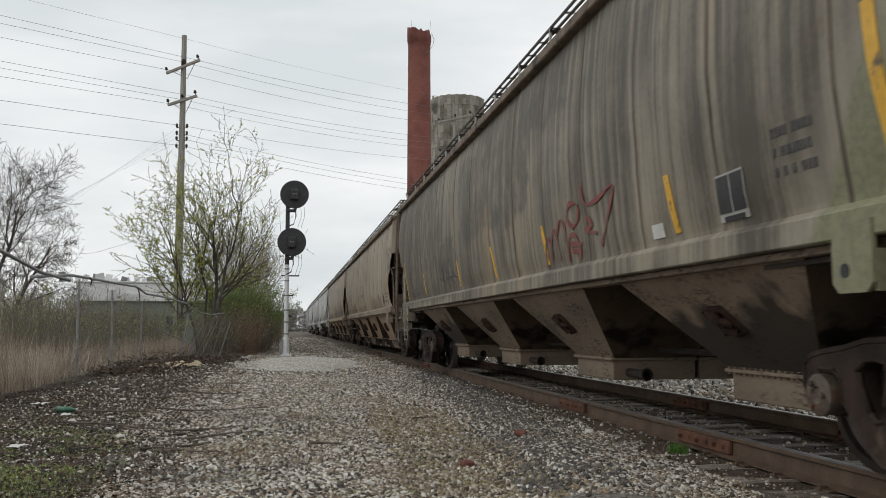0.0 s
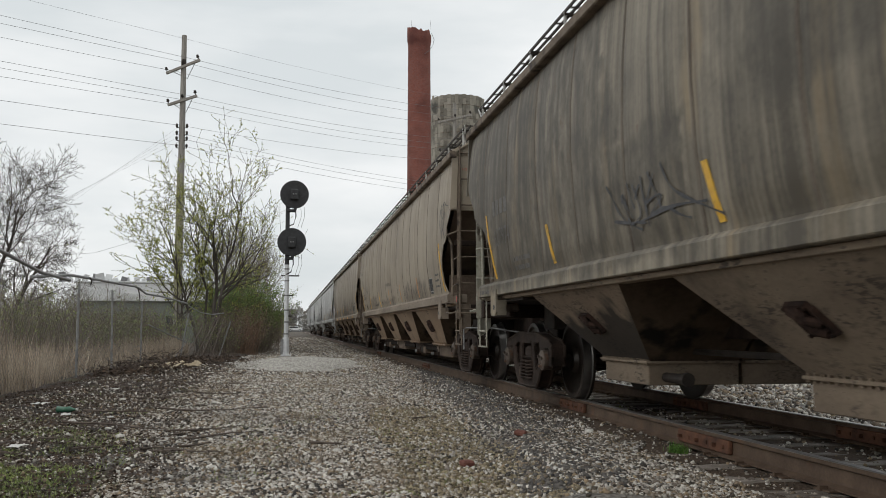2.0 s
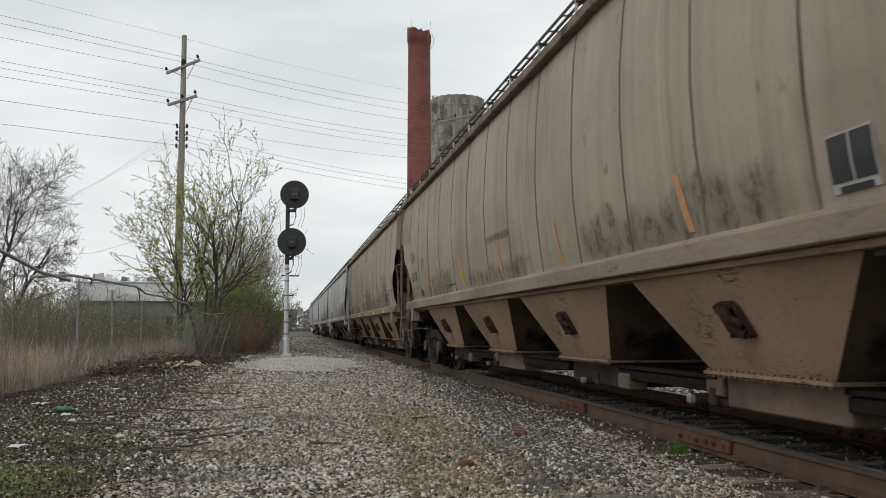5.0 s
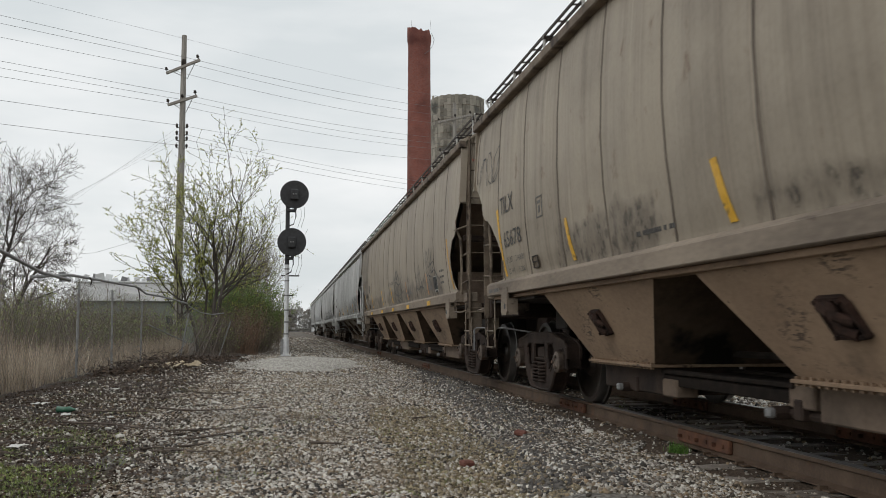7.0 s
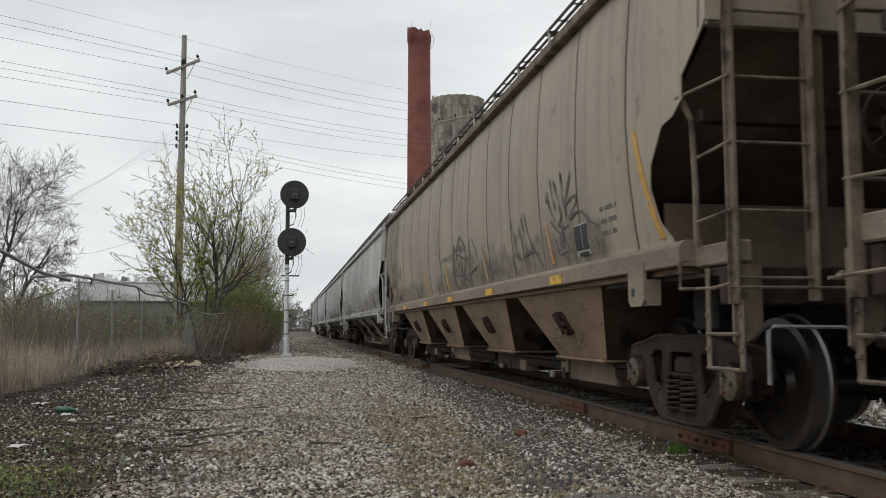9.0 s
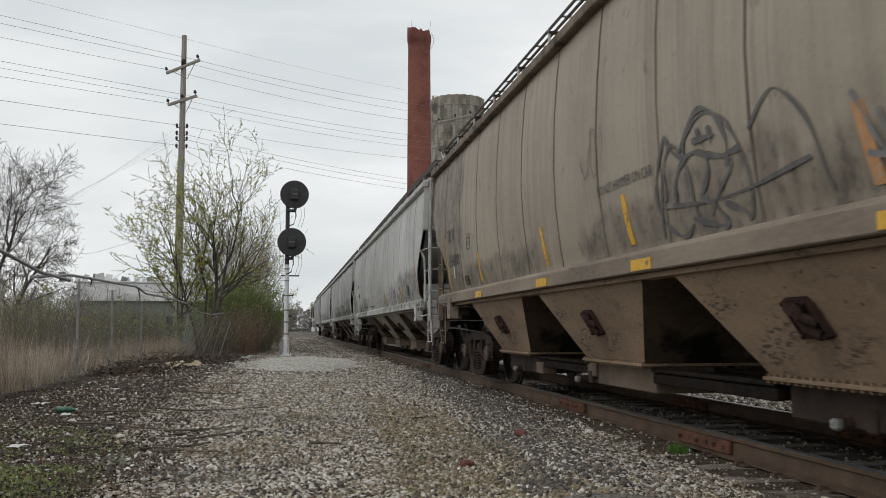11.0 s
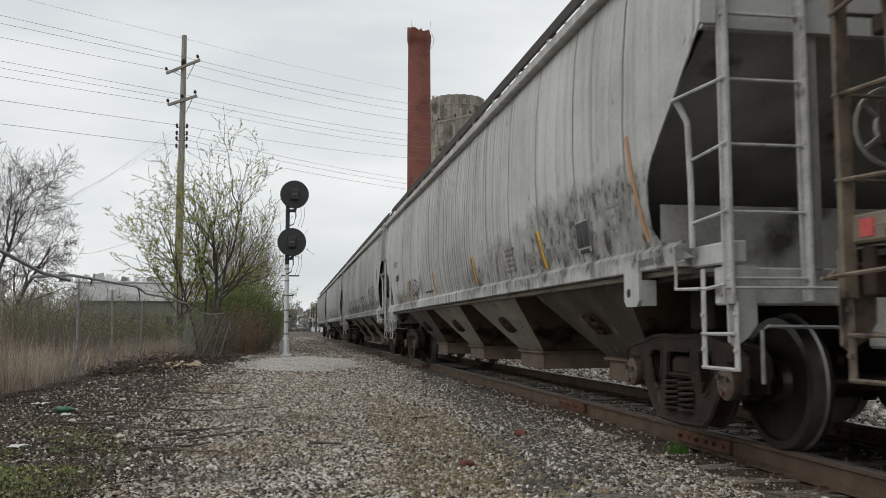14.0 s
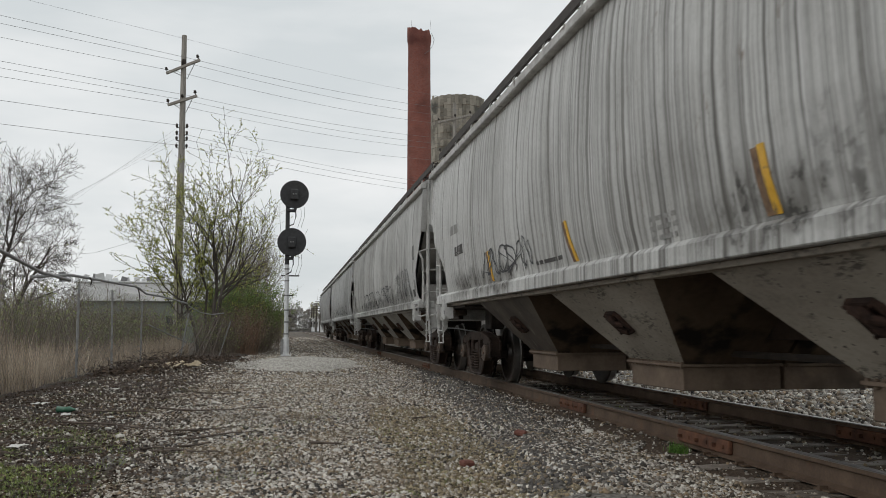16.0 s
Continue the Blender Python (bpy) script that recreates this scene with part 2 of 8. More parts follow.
M = {
    "gravel": stone_mat("ballast_stone"),
    "dark_stone": mat("dark_trap_stone", (0.035, 0.033, 0.032), (0.17, 0.155, 0.14), 14.0, 0.9, bump=0.3, fine=70, island=0.9),
    "mud_chip": mat("muddy_chip", (0.095, 0.075, 0.045), (0.40, 0.335, 0.22), 12.0, 0.95, fine=50, island=0.9),
    "pale_gravel": mat("pale_gravel", (0.36, 0.34, 0.305), (0.66, 0.635, 0.59), 9.0, 0.92, fine=40, island=0.9),
    "tie": mat("weathered_tie", (0.075, 0.057, 0.044), (0.34, 0.30, 0.26), 3.0, 0.62, bump=0.6, fine=45, stretch=(1, 6, 6), per_object=0.6),
    "rail": mat("rusty_rail", (0.078, 0.050, 0.034), (0.155, 0.104, 0.070), 5.0, 0.7, 0.25, fine=50, spot=(0.15, 0.085, 0.05), spot_scale=3),
    "rail_top": mat("worn_rail_head", (0.20, 0.18, 0.165), (0.30, 0.285, 0.27), 8.0, 0.42, 0.8, fine=80),
    "joint": mat("rust_joint_bar", (0.062, 0.029, 0.019), (0.20, 0.088, 0.048), 7.0, 0.85, 0.1, fine=60),
    "truck": mat("grimy_cast_steel", (0.015, 0.010, 0.0078), (0.056, 0.036, 0.027), 5.0, 0.8, 0.0, bump=0.35, fine=50,
                 spot=(0.115, 0.08, 0.056), spot_scale=4, spot_cut=0.66, gloss=0.3),
    "wheel": mat("wheel_steel", (0.021, 0.016, 0.013), (0.050, 0.039, 0.032), 6.0, 0.36, 0.35, fine=60),
    "tread": mat("polished_tread", (0.22, 0.21, 0.20), (0.34, 0.33, 0.32), 6.0, 0.32, 0.9, bump=0.02),
    "cap": mat("bearing_cap", (0.055, 0.041, 0.033), (0.17, 0.13, 0.10), 14.0, 0.65, 0.1, fine=60, spot=(0.15, 0.075, 0.045), spot_scale=9, spot_cut=0.58),
    "black": mat("black_paint", (0.012, 0.012, 0.013), (0.028, 0.028, 0.03), 10.0, 0.55, fine=50),
    "soot_iron": mat("sooty_track_iron", (0.010, 0.008, 0.007), (0.028, 0.021, 0.017), 8.0, 0.9, gloss=0.12),
    "dark": mat("dark_iron", (0.022, 0.017, 0.014), (0.055, 0.043, 0.035), 8.0, 0.7, 0.2),
    "silver": mat("aluminium_paint", (0.58, 0.59, 0.60), (0.74, 0.75, 0.76), 9.0, 0.5, 0.1, spot=(0.25, 0.22, 0.19), spot_scale=5, spot_cut=0.68),
    "yellow": mat("yellow_reflector", (0.62, 0.33, 0.018), (0.74, 0.43, 0.035), 18.0, 0.5, spot=(0.13, 0.09, 0.045), spot_scale=11, spot_cut=0.59),
    "orange": mat("faded_orange", (0.42, 0.20, 0.085), (0.52, 0.29, 0.13), 14.0, 0.6, spot=(0.40, 0.33, 0.26), spot_scale=12, spot_cut=0.6),
    "amber": mat("amber_line", (0.48, 0.25, 0.045), (0.60, 0.34, 0.07), 14.0, 0.6, spot=(0.32, 0.24, 0.16), spot_scale=10, spot_cut=0.62),
    "rust_stripe": mat("rusted_stripe", (0.11, 0.065, 0.04), (0.26, 0.16, 0.09), 14.0, 0.8, fine=60, spot=(0.34, 0.31, 0.27), spot_scale=10, spot_cut=0.6),
    "sill_tan": mat("dusty_tan_sill", (0.15, 0.118, 0.09), (0.31, 0.25, 0.19), 1.4, 0.75, fine=22, stretch=(1, 0.4, 1.6), spot=(0.085, 0.06, 0.045), spot_scale=6, spot_cut=0.64),
    "stained_bay": mat("spill_stained_bay", (0.022, 0.017, 0.013), (0.12, 0.098, 0.078), 1.6, 0.7, bump=0.35, fine=16, spot=(0.17, 0.15, 0.125), spot_scale=4, spot_cut=0.62),
    "stencil": mat("black_stencil", (0.055, 0.052, 0.05), (0.11, 0.105, 0.10), 22.0, 0.8),
    "faded": mat("faded_stencil", (0.11, 0.105, 0.098), (0.19, 0.18, 0.165), 22.0, 0.8),
    "grease_mark": mat("worn_brown_stencil", (0.15, 0.125, 0.105), (0.25, 0.22, 0.19), 18.0, 0.8),
    "grime": mat("soot_film", (0.13, 0.128, 0.118), (0.33, 0.325, 0.31), 1.6, 0.8, fine=14, spot=(0.09, 0.085, 0.075), spot_scale=5, spot_cut=0.58),
    "end_brown": mat("grimy_brown_end", (0.10, 0.070, 0.050), (0.22, 0.162, 0.118), 2.0, 0.85, fine=30, spot=(0.085, 0.064, 0.047), spot_scale=1.5, spot_cut=0.55),
    "end_grey": mat("grimy_grey_end", (0.28, 0.27, 0.25), (0.52, 0.505, 0.475), 2.0, 0.8, fine=30, spot=(0.07, 0.065, 0.058), spot_scale=1.6, spot_cut=0.58),
    "under": mat("sooty_shaded_underside", (0.058, 0.040, 0.028), (0.135, 0.098, 0.069), 1.8, 0.88, fine=18, spot=(0.022, 0.019, 0.016), spot_scale=2.0, spot_cut=0.55, gloss=0.15),
    "stencil_red": mat("red_stencil", (0.45, 0.10, 0.07), (0.55, 0.16, 0.11), 22.0, 0.8),
    "spray_red": mat("red_spray", (0.21, 0.055, 0.050), (0.27, 0.105, 0.09), 12.0, 0.8),
    "spray_black": mat("black_spray", (0.05, 0.05, 0.055), (0.10, 0.10, 0.105), 12.0, 0.8),
    "spray_grey": mat("dark_grey_spray", (0.085, 0.083, 0.08), (0.15, 0.145, 0.138), 9.0, 0.8, fine=40, spot=(0.22, 0.205, 0.185), spot_scale=9, spot_cut=0.62),
    "spray_blue": mat("blue_spray", (0.17, 0.17, 0.175), (0.25, 0.24, 0.235), 12.0, 0.8),
    "pole": mat("weathered_pole", (0.20, 0.185, 0.165), (0.36, 0.34, 0.31), 2.0, 0.9, bump=0.5, fine=30, stretch=(8, 8, 0.6)),
    "moss": mat("mossy_pole", (0.24, 0.23, 0.15), (0.38, 0.36, 0.235), 2.0, 0.9, bump=0.5, fine=30, stretch=(8, 8, 0.6)),
    "wire": mat("line_wire", (0.13, 0.13, 0.135), (0.19, 0.19, 0.195), 3.0, 0.6),
    "galv": mat("galvanised_steel", (0.20, 0.20, 0.20), (0.34, 0.34, 0.335), 9.0, 0.6, 0.4, spot=(0.17, 0.11, 0.07), spot_scale=5),
    "mesh": mat("dull_fence_wire", (0.13, 0.125, 0.118), (0.24, 0.235, 0.228), 9.0, 0.6, 0.3),
    "brick": mat("chimney_brick", (0.20, 0.060, 0.042), (0.31, 0.105, 0.070), 0.25, 0.92, fine=3.0, per_object=0.5),
    "silo": mat("concrete_stave", (0.20, 0.195, 0.175), (0.40, 0.39, 0.35), 0.4, 0.95, fine=4.0, per_object=0.7, spot=(0.11, 0.105, 0.09), spot_scale=0.5, spot_cut=0.55),
    "concrete": mat("pale_concrete", (0.42, 0.41, 0.385), (0.60, 0.585, 0.55), 1.5, 0.9, fine=20),
    "bark": mat("grey_bark", (0.050, 0.042, 0.035), (0.115, 0.10, 0.085), 6.0, 0.95, bump=0.5, fine=30, stretch=(1, 1, 0.3)),
    "twig": mat("brown_twig", (0.11, 0.085, 0.065), (0.20, 0.165, 0.13), 5.0, 0.95, bump=0.0),
    "dark_twig": mat("dark_budding_twig", (0.045, 0.037, 0.031), (0.095, 0.08, 0.07), 5.0, 0.95, bump=0.0),
    "ladder_pale": mat("grimy_cream_steel", (0.24, 0.225, 0.18), (0.44, 0.42, 0.345), 5.0, 0.75, fine=40, spot=(0.10, 0.08, 0.06), spot_scale=5, spot_cut=0.6),
    "ladder_brown": mat("grimy_tan_steel", (0.105, 0.078, 0.056), (0.24, 0.19, 0.14), 5.0, 0.8, fine=40, spot=(0.05, 0.036, 0.027), spot_scale=4, spot_cut=0.56),
    "weed": mat("fresh_weed", (0.06, 0.14, 0.02), (0.14, 0.28, 0.045), 6.0, 0.7, bump=0.0, island=0.8),
    # brush tones paled to carry the haze of distance
    "hazy_far_brush": mat("hazy_far_brush", (0.24, 0.225, 0.205), (0.38, 0.36, 0.335), 0.3, 0.95, bump=0.0, island=0.7),
    "seam_brown": mat("rusty_weld_seam", (0.075, 0.056, 0.042), (0.20, 0.165, 0.13), 1.2, 0.85, fine=30),
    "seam_grey": mat("grimy_weld_seam", (0.16, 0.155, 0.145), (0.42, 0.415, 0.40), 0.9, 0.8, fine=30),
    "ladder_grey": mat("grimy_pale_steel", (0.36, 0.355, 0.34), (0.62, 0.615, 0.595), 5.0, 0.7, fine=40, spot=(0.15, 0.13, 0.11), spot_scale=5, spot_cut=0.62),
    "pale_faded": mat("worn_stencil", (0.22, 0.215, 0.205), (0.36, 0.355, 0.34), 18.0, 0.8),
    "pebble": mat("small_pebble", (0.16, 0.14, 0.12), (0.58, 0.55, 0.50), 9.0, 0.92, fine=40, island=1.0),
    "placard": mat("red_placard", (0.50, 0.06, 0.06), (0.60, 0.11, 0.10), 20.0, 0.6),
    "grease": mat("greasy_bracket", (0.012, 0.008, 0.007), (0.060, 0.034, 0.025), 12.0, 0.9, fine=40, gloss=0.2),
    "twig_red": mat("reddish_twig", (0.17, 0.105, 0.072), (0.29, 0.195, 0.135), 5.0, 0.95, bump=0.0),
    # twig and bark colour lightened as distant haze would
    "hazy_far_twig": mat("hazy_far_twig", (0.19, 0.175, 0.16), (0.30, 0.285, 0.265), 1.0, 0.95, bump=0.0),
    "leaf": mat("spring_leaf", (0.21, 0.235, 0.040), (0.44, 0.455, 0.115), 3.0, 0.7, bump=0.0, island=0.8),
    "leaf_green": mat("fresh_leaf", (0.15, 0.20, 0.055), (0.32, 0.37, 0.125), 2.0, 0.7, bump=0.0, island=0.8),
    "leaf_bright": mat("bright_fresh_leaf", (0.085, 0.145, 0.026), (0.215, 0.30, 0.075), 2.0, 0.7, bump=0.0, island=0.8),
    "dry": mat("dry_grass", (0.24, 0.185, 0.135), (0.56, 0.465, 0.355), 2.0, 0.9, bump=0.0, island=0.9),
    "grass": mat("green_grass", (0.11, 0.145, 0.035), (0.30, 0.36, 0.11), 2.0, 0.85, bump=0.0, island=0.9),
    "litter": mat("dead_leaves", (0.026, 0.017, 0.012), (0.115, 0.078, 0.053), 4.0, 0.95, island=0.9),
    "stick": mat("dead_stick", (0.065, 0.05, 0.04), (0.17, 0.135, 0.11), 8.0, 0.95, fine=50),
    "wall": mat("white_siding", (0.55, 0.56, 0.56), (0.68, 0.69, 0.69), 1.0, 0.8, fine=10),
    "roofing": mat("grey_roofing", (0.16, 0.16, 0.165), (0.26, 0.26, 0.265), 1.0, 0.9, fine=12),
    "green_wall": mat("grey_green_siding", (0.16, 0.18, 0.155), (0.24, 0.26, 0.225), 1.0, 0.9, fine=10),
    "glass": mat("dark_glass", (0.02, 0.022, 0.025), (0.04, 0.042, 0.046), 2.0, 0.12, bump=0.0),
    "white": mat("white_paint", (0.66, 0.66, 0.66), (0.76, 0.76, 0.76), 4.0, 0.4, bump=0.03),
    "tyre": mat("tyre_rubber", (0.02, 0.02, 0.02), (0.04, 0.04, 0.04), 8.0, 0.85),
    "bottle": mat("green_bottle", (0.03, 0.105, 0.065), (0.065, 0.17, 0.11), 8.0, 0.25, bump=0.0),
    "paper": mat("stained_paper", (0.55, 0.54, 0.51), (0.72, 0.71, 0.68), 8.0, 0.9),
    "faded_white": mat("grimy_white_border", (0.33, 0.32, 0.295), (0.48, 0.465, 0.43), 12.0, 0.8),
    "red_brick": mat("broken_red_brick", (0.12, 0.045, 0.033), (0.21, 0.085, 0.062), 14.0, 0.9, bump=0.4),
    "asphalt": mat("worn_asphalt", (0.10, 0.10, 0.10), (0.17, 0.168, 0.162), 1.0, 0.9, fine=30),
    "tan_card": mat("wet_cardboard", (0.32, 0.26, 0.17), (0.45, 0.38, 0.27), 4.0, 0.9),
}

# car bodies, front of the train first
PAINTS = [
    paint("dark_grimy_paint", (0.325, 0.282, 0.212), (0.080, 0.067, 0.049), (0.16, 0.10, 0.055), 1.0, 0.46, 0.75,
          soots=((-2.4, 1.4, 2.1, 3.3), (2.0, 9.8, 1.3, 2.3), (3.4, 9.8, 2.0, 4.3), (-4.0, 0.5, 2.9, 4.3)), ochre=(0.40, 0.295, 0.165), calm=0.75, chipped=0.2, corner=(-7.86, 0.62, 2.15, (0.225, 0.225, 0.125))),
    paint("tan_paint_one", (0.37, 0.314, 0.240), (0.165, 0.132, 0.099), (0.16, 0.10, 0.06), 4.0, 0.58, 0.7,
          soots=((3.4, 5.6, 1.3, 1.8), (-6.5, -3.0, 1.3, 1.75), (-1.5, 2.0, 1.3, 1.6))),
    paint("tan_paint_two", (0.37, 0.315, 0.246), (0.165, 0.134, 0.105), (0.16, 0.11, 0.075), 8.0, 0.58, 0.7,
          soots=((-7.5, 1.2, 1.3, 1.75), (2.4, 6.5, 1.3, 1.75), (-2.2, -0.8, 1.3, 1.9), (6.6, 9.9, 1.3, 4.4)), film=0.4, chipped=0.5),
    paint("white_grimy_paint", (0.60, 0.60, 0.585), (0.155, 0.145, 0.128), (0.20, 0.14, 0.09), 12.0, 0.585, 0.72,
          soots=((-9.0, -5.3, 1.3, 2.02), (-5.9, -4.4, 1.3, 1.92), (-4.6, -2.9, 1.3, 1.86), (-2.9, -1.5, 1.3, 1.76), (3.6, 7.2, 1.3, 1.62)), film=0.4, calm=0.25, crisp=0.3, runs=((-4.5, 12.0), (-4.2, 1.6)), chipped=1.0),
    paint("white_paint_streaked", (0.52, 0.52, 0.505), (0.15, 0.142, 0.128), (0.20, 0.14, 0.09), 16.0, 0.55, 0.9,
          soots=((-7.8, 5.0, 1.3, 1.7),)),
    paint("pale_grey_paint", (0.52, 0.525, 0.52), (0.16, 0.16, 0.15), (0.18, 0.12, 0.08), 20.0, 0.52, 0.9),
    paint("grey_paint", (0.40, 0.40, 0.39), (0.13, 0.13, 0.12), (0.16, 0.11, 0.07), 24.0, 0.50, 0.9),
]
def bay_paint(name, a, b, soot, seed, cut=0.52, sooty=0.49, spill=0.0):
    """Dusty slope-sheet paint with drifts of fine level soot flecks and a few dark oily blots."""
    m = mat(name, b, a, 1.3, 0.8, bump=0.3, fine=24.0, stretch=(1, 0.55, 1.3), spot=soot, spot_scale=24.0, spot_cut=cut + 0.08, seed=seed)
    n, l = m.node_tree.nodes, m.node_tree.links
    bsdf = n["Principled BSDF"]
    col = bsdf.inputs["Base Color"].links[0].from_socket
    tc = n.new("ShaderNodeTexCoord")

    def cut_noise(stretch, scale, detail, off, lo, hi):
        mp, t, r = n.new("ShaderNodeMapping"), n.new("ShaderNodeTexNoise"), n.new("ShaderNodeMapRange")
        mp.inputs["Scale"].default_value, mp.inputs["Location"].default_value = stretch, (seed + off, seed * 1.7 + off, off)
        t.inputs["Scale"].default_value, t.inputs["Detail"].default_value, t.inputs["Roughness"].default_value = scale, detail, 0.6
        r.inputs[1].default_value, r.inputs[2].default_value = lo, hi
        l.new(tc.outputs["Object"], mp.inputs[0])
        l.new(mp.outputs[0], t.inputs[0])
        l.new(t.outputs[0], r.inputs[0])
        return r.outputs[0]
    flecks, drift = cut_noise((1, 0.5, 1.8), 25.0, 6.0, 3.0, 0.49, 0.57), cut_noise((1, 0.7, 1.4), 2.6, 6.0, 11.0, sooty, sooty + 0.12)
    blots = cut_noise((1, 0.9, 0.8), 1.5, 6.0, 23.0, 0.60, 0.72)
    for f, k, c in (((flecks, drift), 0.85, tuple(0.55 * v for v in soot)), ((blots, None), 0.6, tuple(0.6 * v for v in soot))):
        mul, x = n.new("ShaderNodeMath"), n.new("ShaderNodeMix")
        mul.operation, x.data_type = "MULTIPLY", "RGBA"
        l.new(f[0], mul.inputs[0])
        mul.inputs[1].default_value = k
        fac = mul.outputs[0]
        if f[1]:
            m2 = n.new("ShaderNodeMath")
            m2.operation = "MULTIPLY"
            l.new(fac, m2.inputs[0])
            l.new(f[1], m2.inputs[1])
            fac = m2.outputs[0]
        l.new(fac, x.inputs[0])
        l.new(col, x.inputs[6])
        x.inputs[7].default_value = (*c, 1)
        col = x.outputs[2]
    if spill:
        # a black oily spill over the lower part, with a ragged upper edge
        sep, wob, k, r, x = n.new("ShaderNodeSeparateXYZ"), n.new("ShaderNodeTexNoise"), n.new("ShaderNodeMath"), n.new("ShaderNodeMapRange"), n.new("ShaderNodeMix")
        l.new(tc.outputs["Object"], sep.inputs[0])
        l.new(tc.outputs["Object"], wob.inputs[0])
        wob.inputs["Scale"].default_value, wob.inputs["Detail"].default_value = 2.4, 7.0
        k.operation, x.data_type = "MULTIPLY_ADD", "RGBA"
        l.new(wob.outputs[0], k.inputs[0])
        k.inputs[1].default_value = 0.9
        l.new(sep.outputs[2], k.inputs[2])
        r.inputs[1].default_value, r.inputs[2].default_value, r.inputs[4].default_value = spill + 0.53, spill + 0.40, 0.88
        l.new(k.outputs[0], r.inputs[0])
        l.new(r.outputs[0], x.inputs[0])
        l.new(col, x.inputs[6])
        x.inputs[7].default_value = (0.014, 0.011, 0.009, 1)
        col = x.outputs[2]
    l.new(col, bsdf.inputs["Base Color"])
    return m


SPILLED = bay_paint("oil_spilled_hopper", (0.29, 0.215, 0.150), (0.15, 0.105, 0.072), (0.085, 0.058, 0.040), 31.0, 0.55, 0.5, 0.93)
BAY_PAINTS = [
    bay_paint("grimy_hopper", (0.29, 0.225, 0.160), (0.15, 0.110, 0.078), (0.095, 0.073, 0.054), 2.0, 0.55),
    bay_paint("tan_hopper_one", (0.33, 0.228, 0.148), (0.165, 0.108, 0.068), (0.085, 0.058, 0.040), 5.0, 0.58, 0.56),
    bay_paint("tan_hopper_two", (0.34, 0.238, 0.157), (0.155, 0.103, 0.065), (0.07, 0.055, 0.042), 9.0, 0.55),
    bay_paint("white_hopper", (0.34, 0.305, 0.255), (0.15, 0.125, 0.10), (0.06, 0.048, 0.038), 13.0, 0.53),
    bay_paint("white_hopper_streaked", (0.30, 0.285, 0.255), (0.16, 0.147, 0.128), (0.05, 0.042, 0.036), 17.0, 0.54),
    bay_paint("grey_hopper", (0.24, 0.228, 0.208), (0.12, 0.112, 0.10), (0.05, 0.045, 0.04), 21.0),
    bay_paint("dark_hopper", (0.17, 0.162, 0.15), (0.09, 0.084, 0.078), (0.04, 0.037, 0.034), 25.0),
]


# ---- mesh helpers ----
def link(name, me, parent=None, label=""):
    ob = new(name, me)
    if parent is not None:
        ob.parent = parent
    if label:
        ob["label"] = label
    return ob


def part(name, bm, material, parent, label=""):
    """Links a bmesh as one mesh object under a thing or a part."""
    me = bpy.data.meshes.new(name)
    bm.normal_update()
    bm.to_mesh(me)
    bm.free()
    if material:
        me.materials.append(material)
    return link(name, me, parent, label)


def raw(name, verts, faces, material, parent=None, label="", smooth=False):
    me = bpy.data.meshes.new(name)
    me.from_pydata([tuple(v) for v in verts], [], [tuple(f) for f in faces])
    me.materials.append(material)
    if smooth:
        me.shade_smooth()
    return link(name, me, parent, label)


def numpy_mesh(name, verts, faces, material, parent=None):
    """verts n x 3, faces m x k arrays."""
    me = bpy.data.meshes.new(name)
    k = faces.shape[1]
    me.vertices.add(len(verts))
    me.vertices.foreach_set("co", np.ascontiguousarray(verts, dtype=np.float32).ravel())
    me.loops.add(faces.size)
    me.loops.foreach_set("vertex_index", np.ascontiguousarray(faces, dtype=np.int32).ravel())
    me.polygons.add(len(faces))
    me.polygons.foreach_set("loop_start", np.arange(0, faces.size, k, dtype=np.int32))
    me.update(calc_edges=True)
    me.validate()
    me.materials.append(material)
    return link(name, me, parent)


def box(bm, x0, x1, y0, y1, z0, z1, bevel=0.0):
    """A box into bm, its edges bevelled."""
    before = set(bm.verts)
    bmesh.ops.create_cube(bm, size=1.0, matrix=Matrix.LocRotScale(((x0 + x1) / 2, (y0 + y1) / 2, (z0 + z1) / 2), None,
                                                                  (abs(x1 - x0), abs(y1 - y0), abs(z1 - z0))))
    if bevel:
        vs = [v for v in bm.verts if v not in before]
        es = list({e for v in vs for e in v.link_edges})
        bmesh.ops.bevel(bm, geom=es, offset=bevel, segments=1, affect="EDGES")
    return bm


def tube(bm, points, r0, r1=None, sides=6, close=True):
    """A round bar through points, tapering from r0 to r1."""
    r1 = r0 if r1 is None else r1
    pts = [Vector(p) for p in points]
    rings = []
    for i, p in enumerate(pts):
        d = (pts[min(i + 1, len(pts) - 1)] - pts[max(i - 1, 0)]).normalized()
        u = d.cross(Vector((0, 0, 1)) if abs(d.z) < 0.9 else Vector((1, 0, 0))).normalized()
        w = d.cross(u)
        r = r0 + (r1 - r0) * i / max(1, len(pts) - 1)
        rings.append([bm.verts.new(p + (u * math.cos(a) + w * math.sin(a)) * r)
                      for a in (2 * math.pi * k / sides for k in range(sides))])
    for a, b in zip(rings, rings[1:]):
        for k in range(sides):
            bm.faces.new((a[k], a[(k + 1) % sides], b[(k + 1) % sides], b[k]))
    if close:
        bm.faces.new(rings[0][::-1])
        bm.faces.new(rings[-1])
    return bm


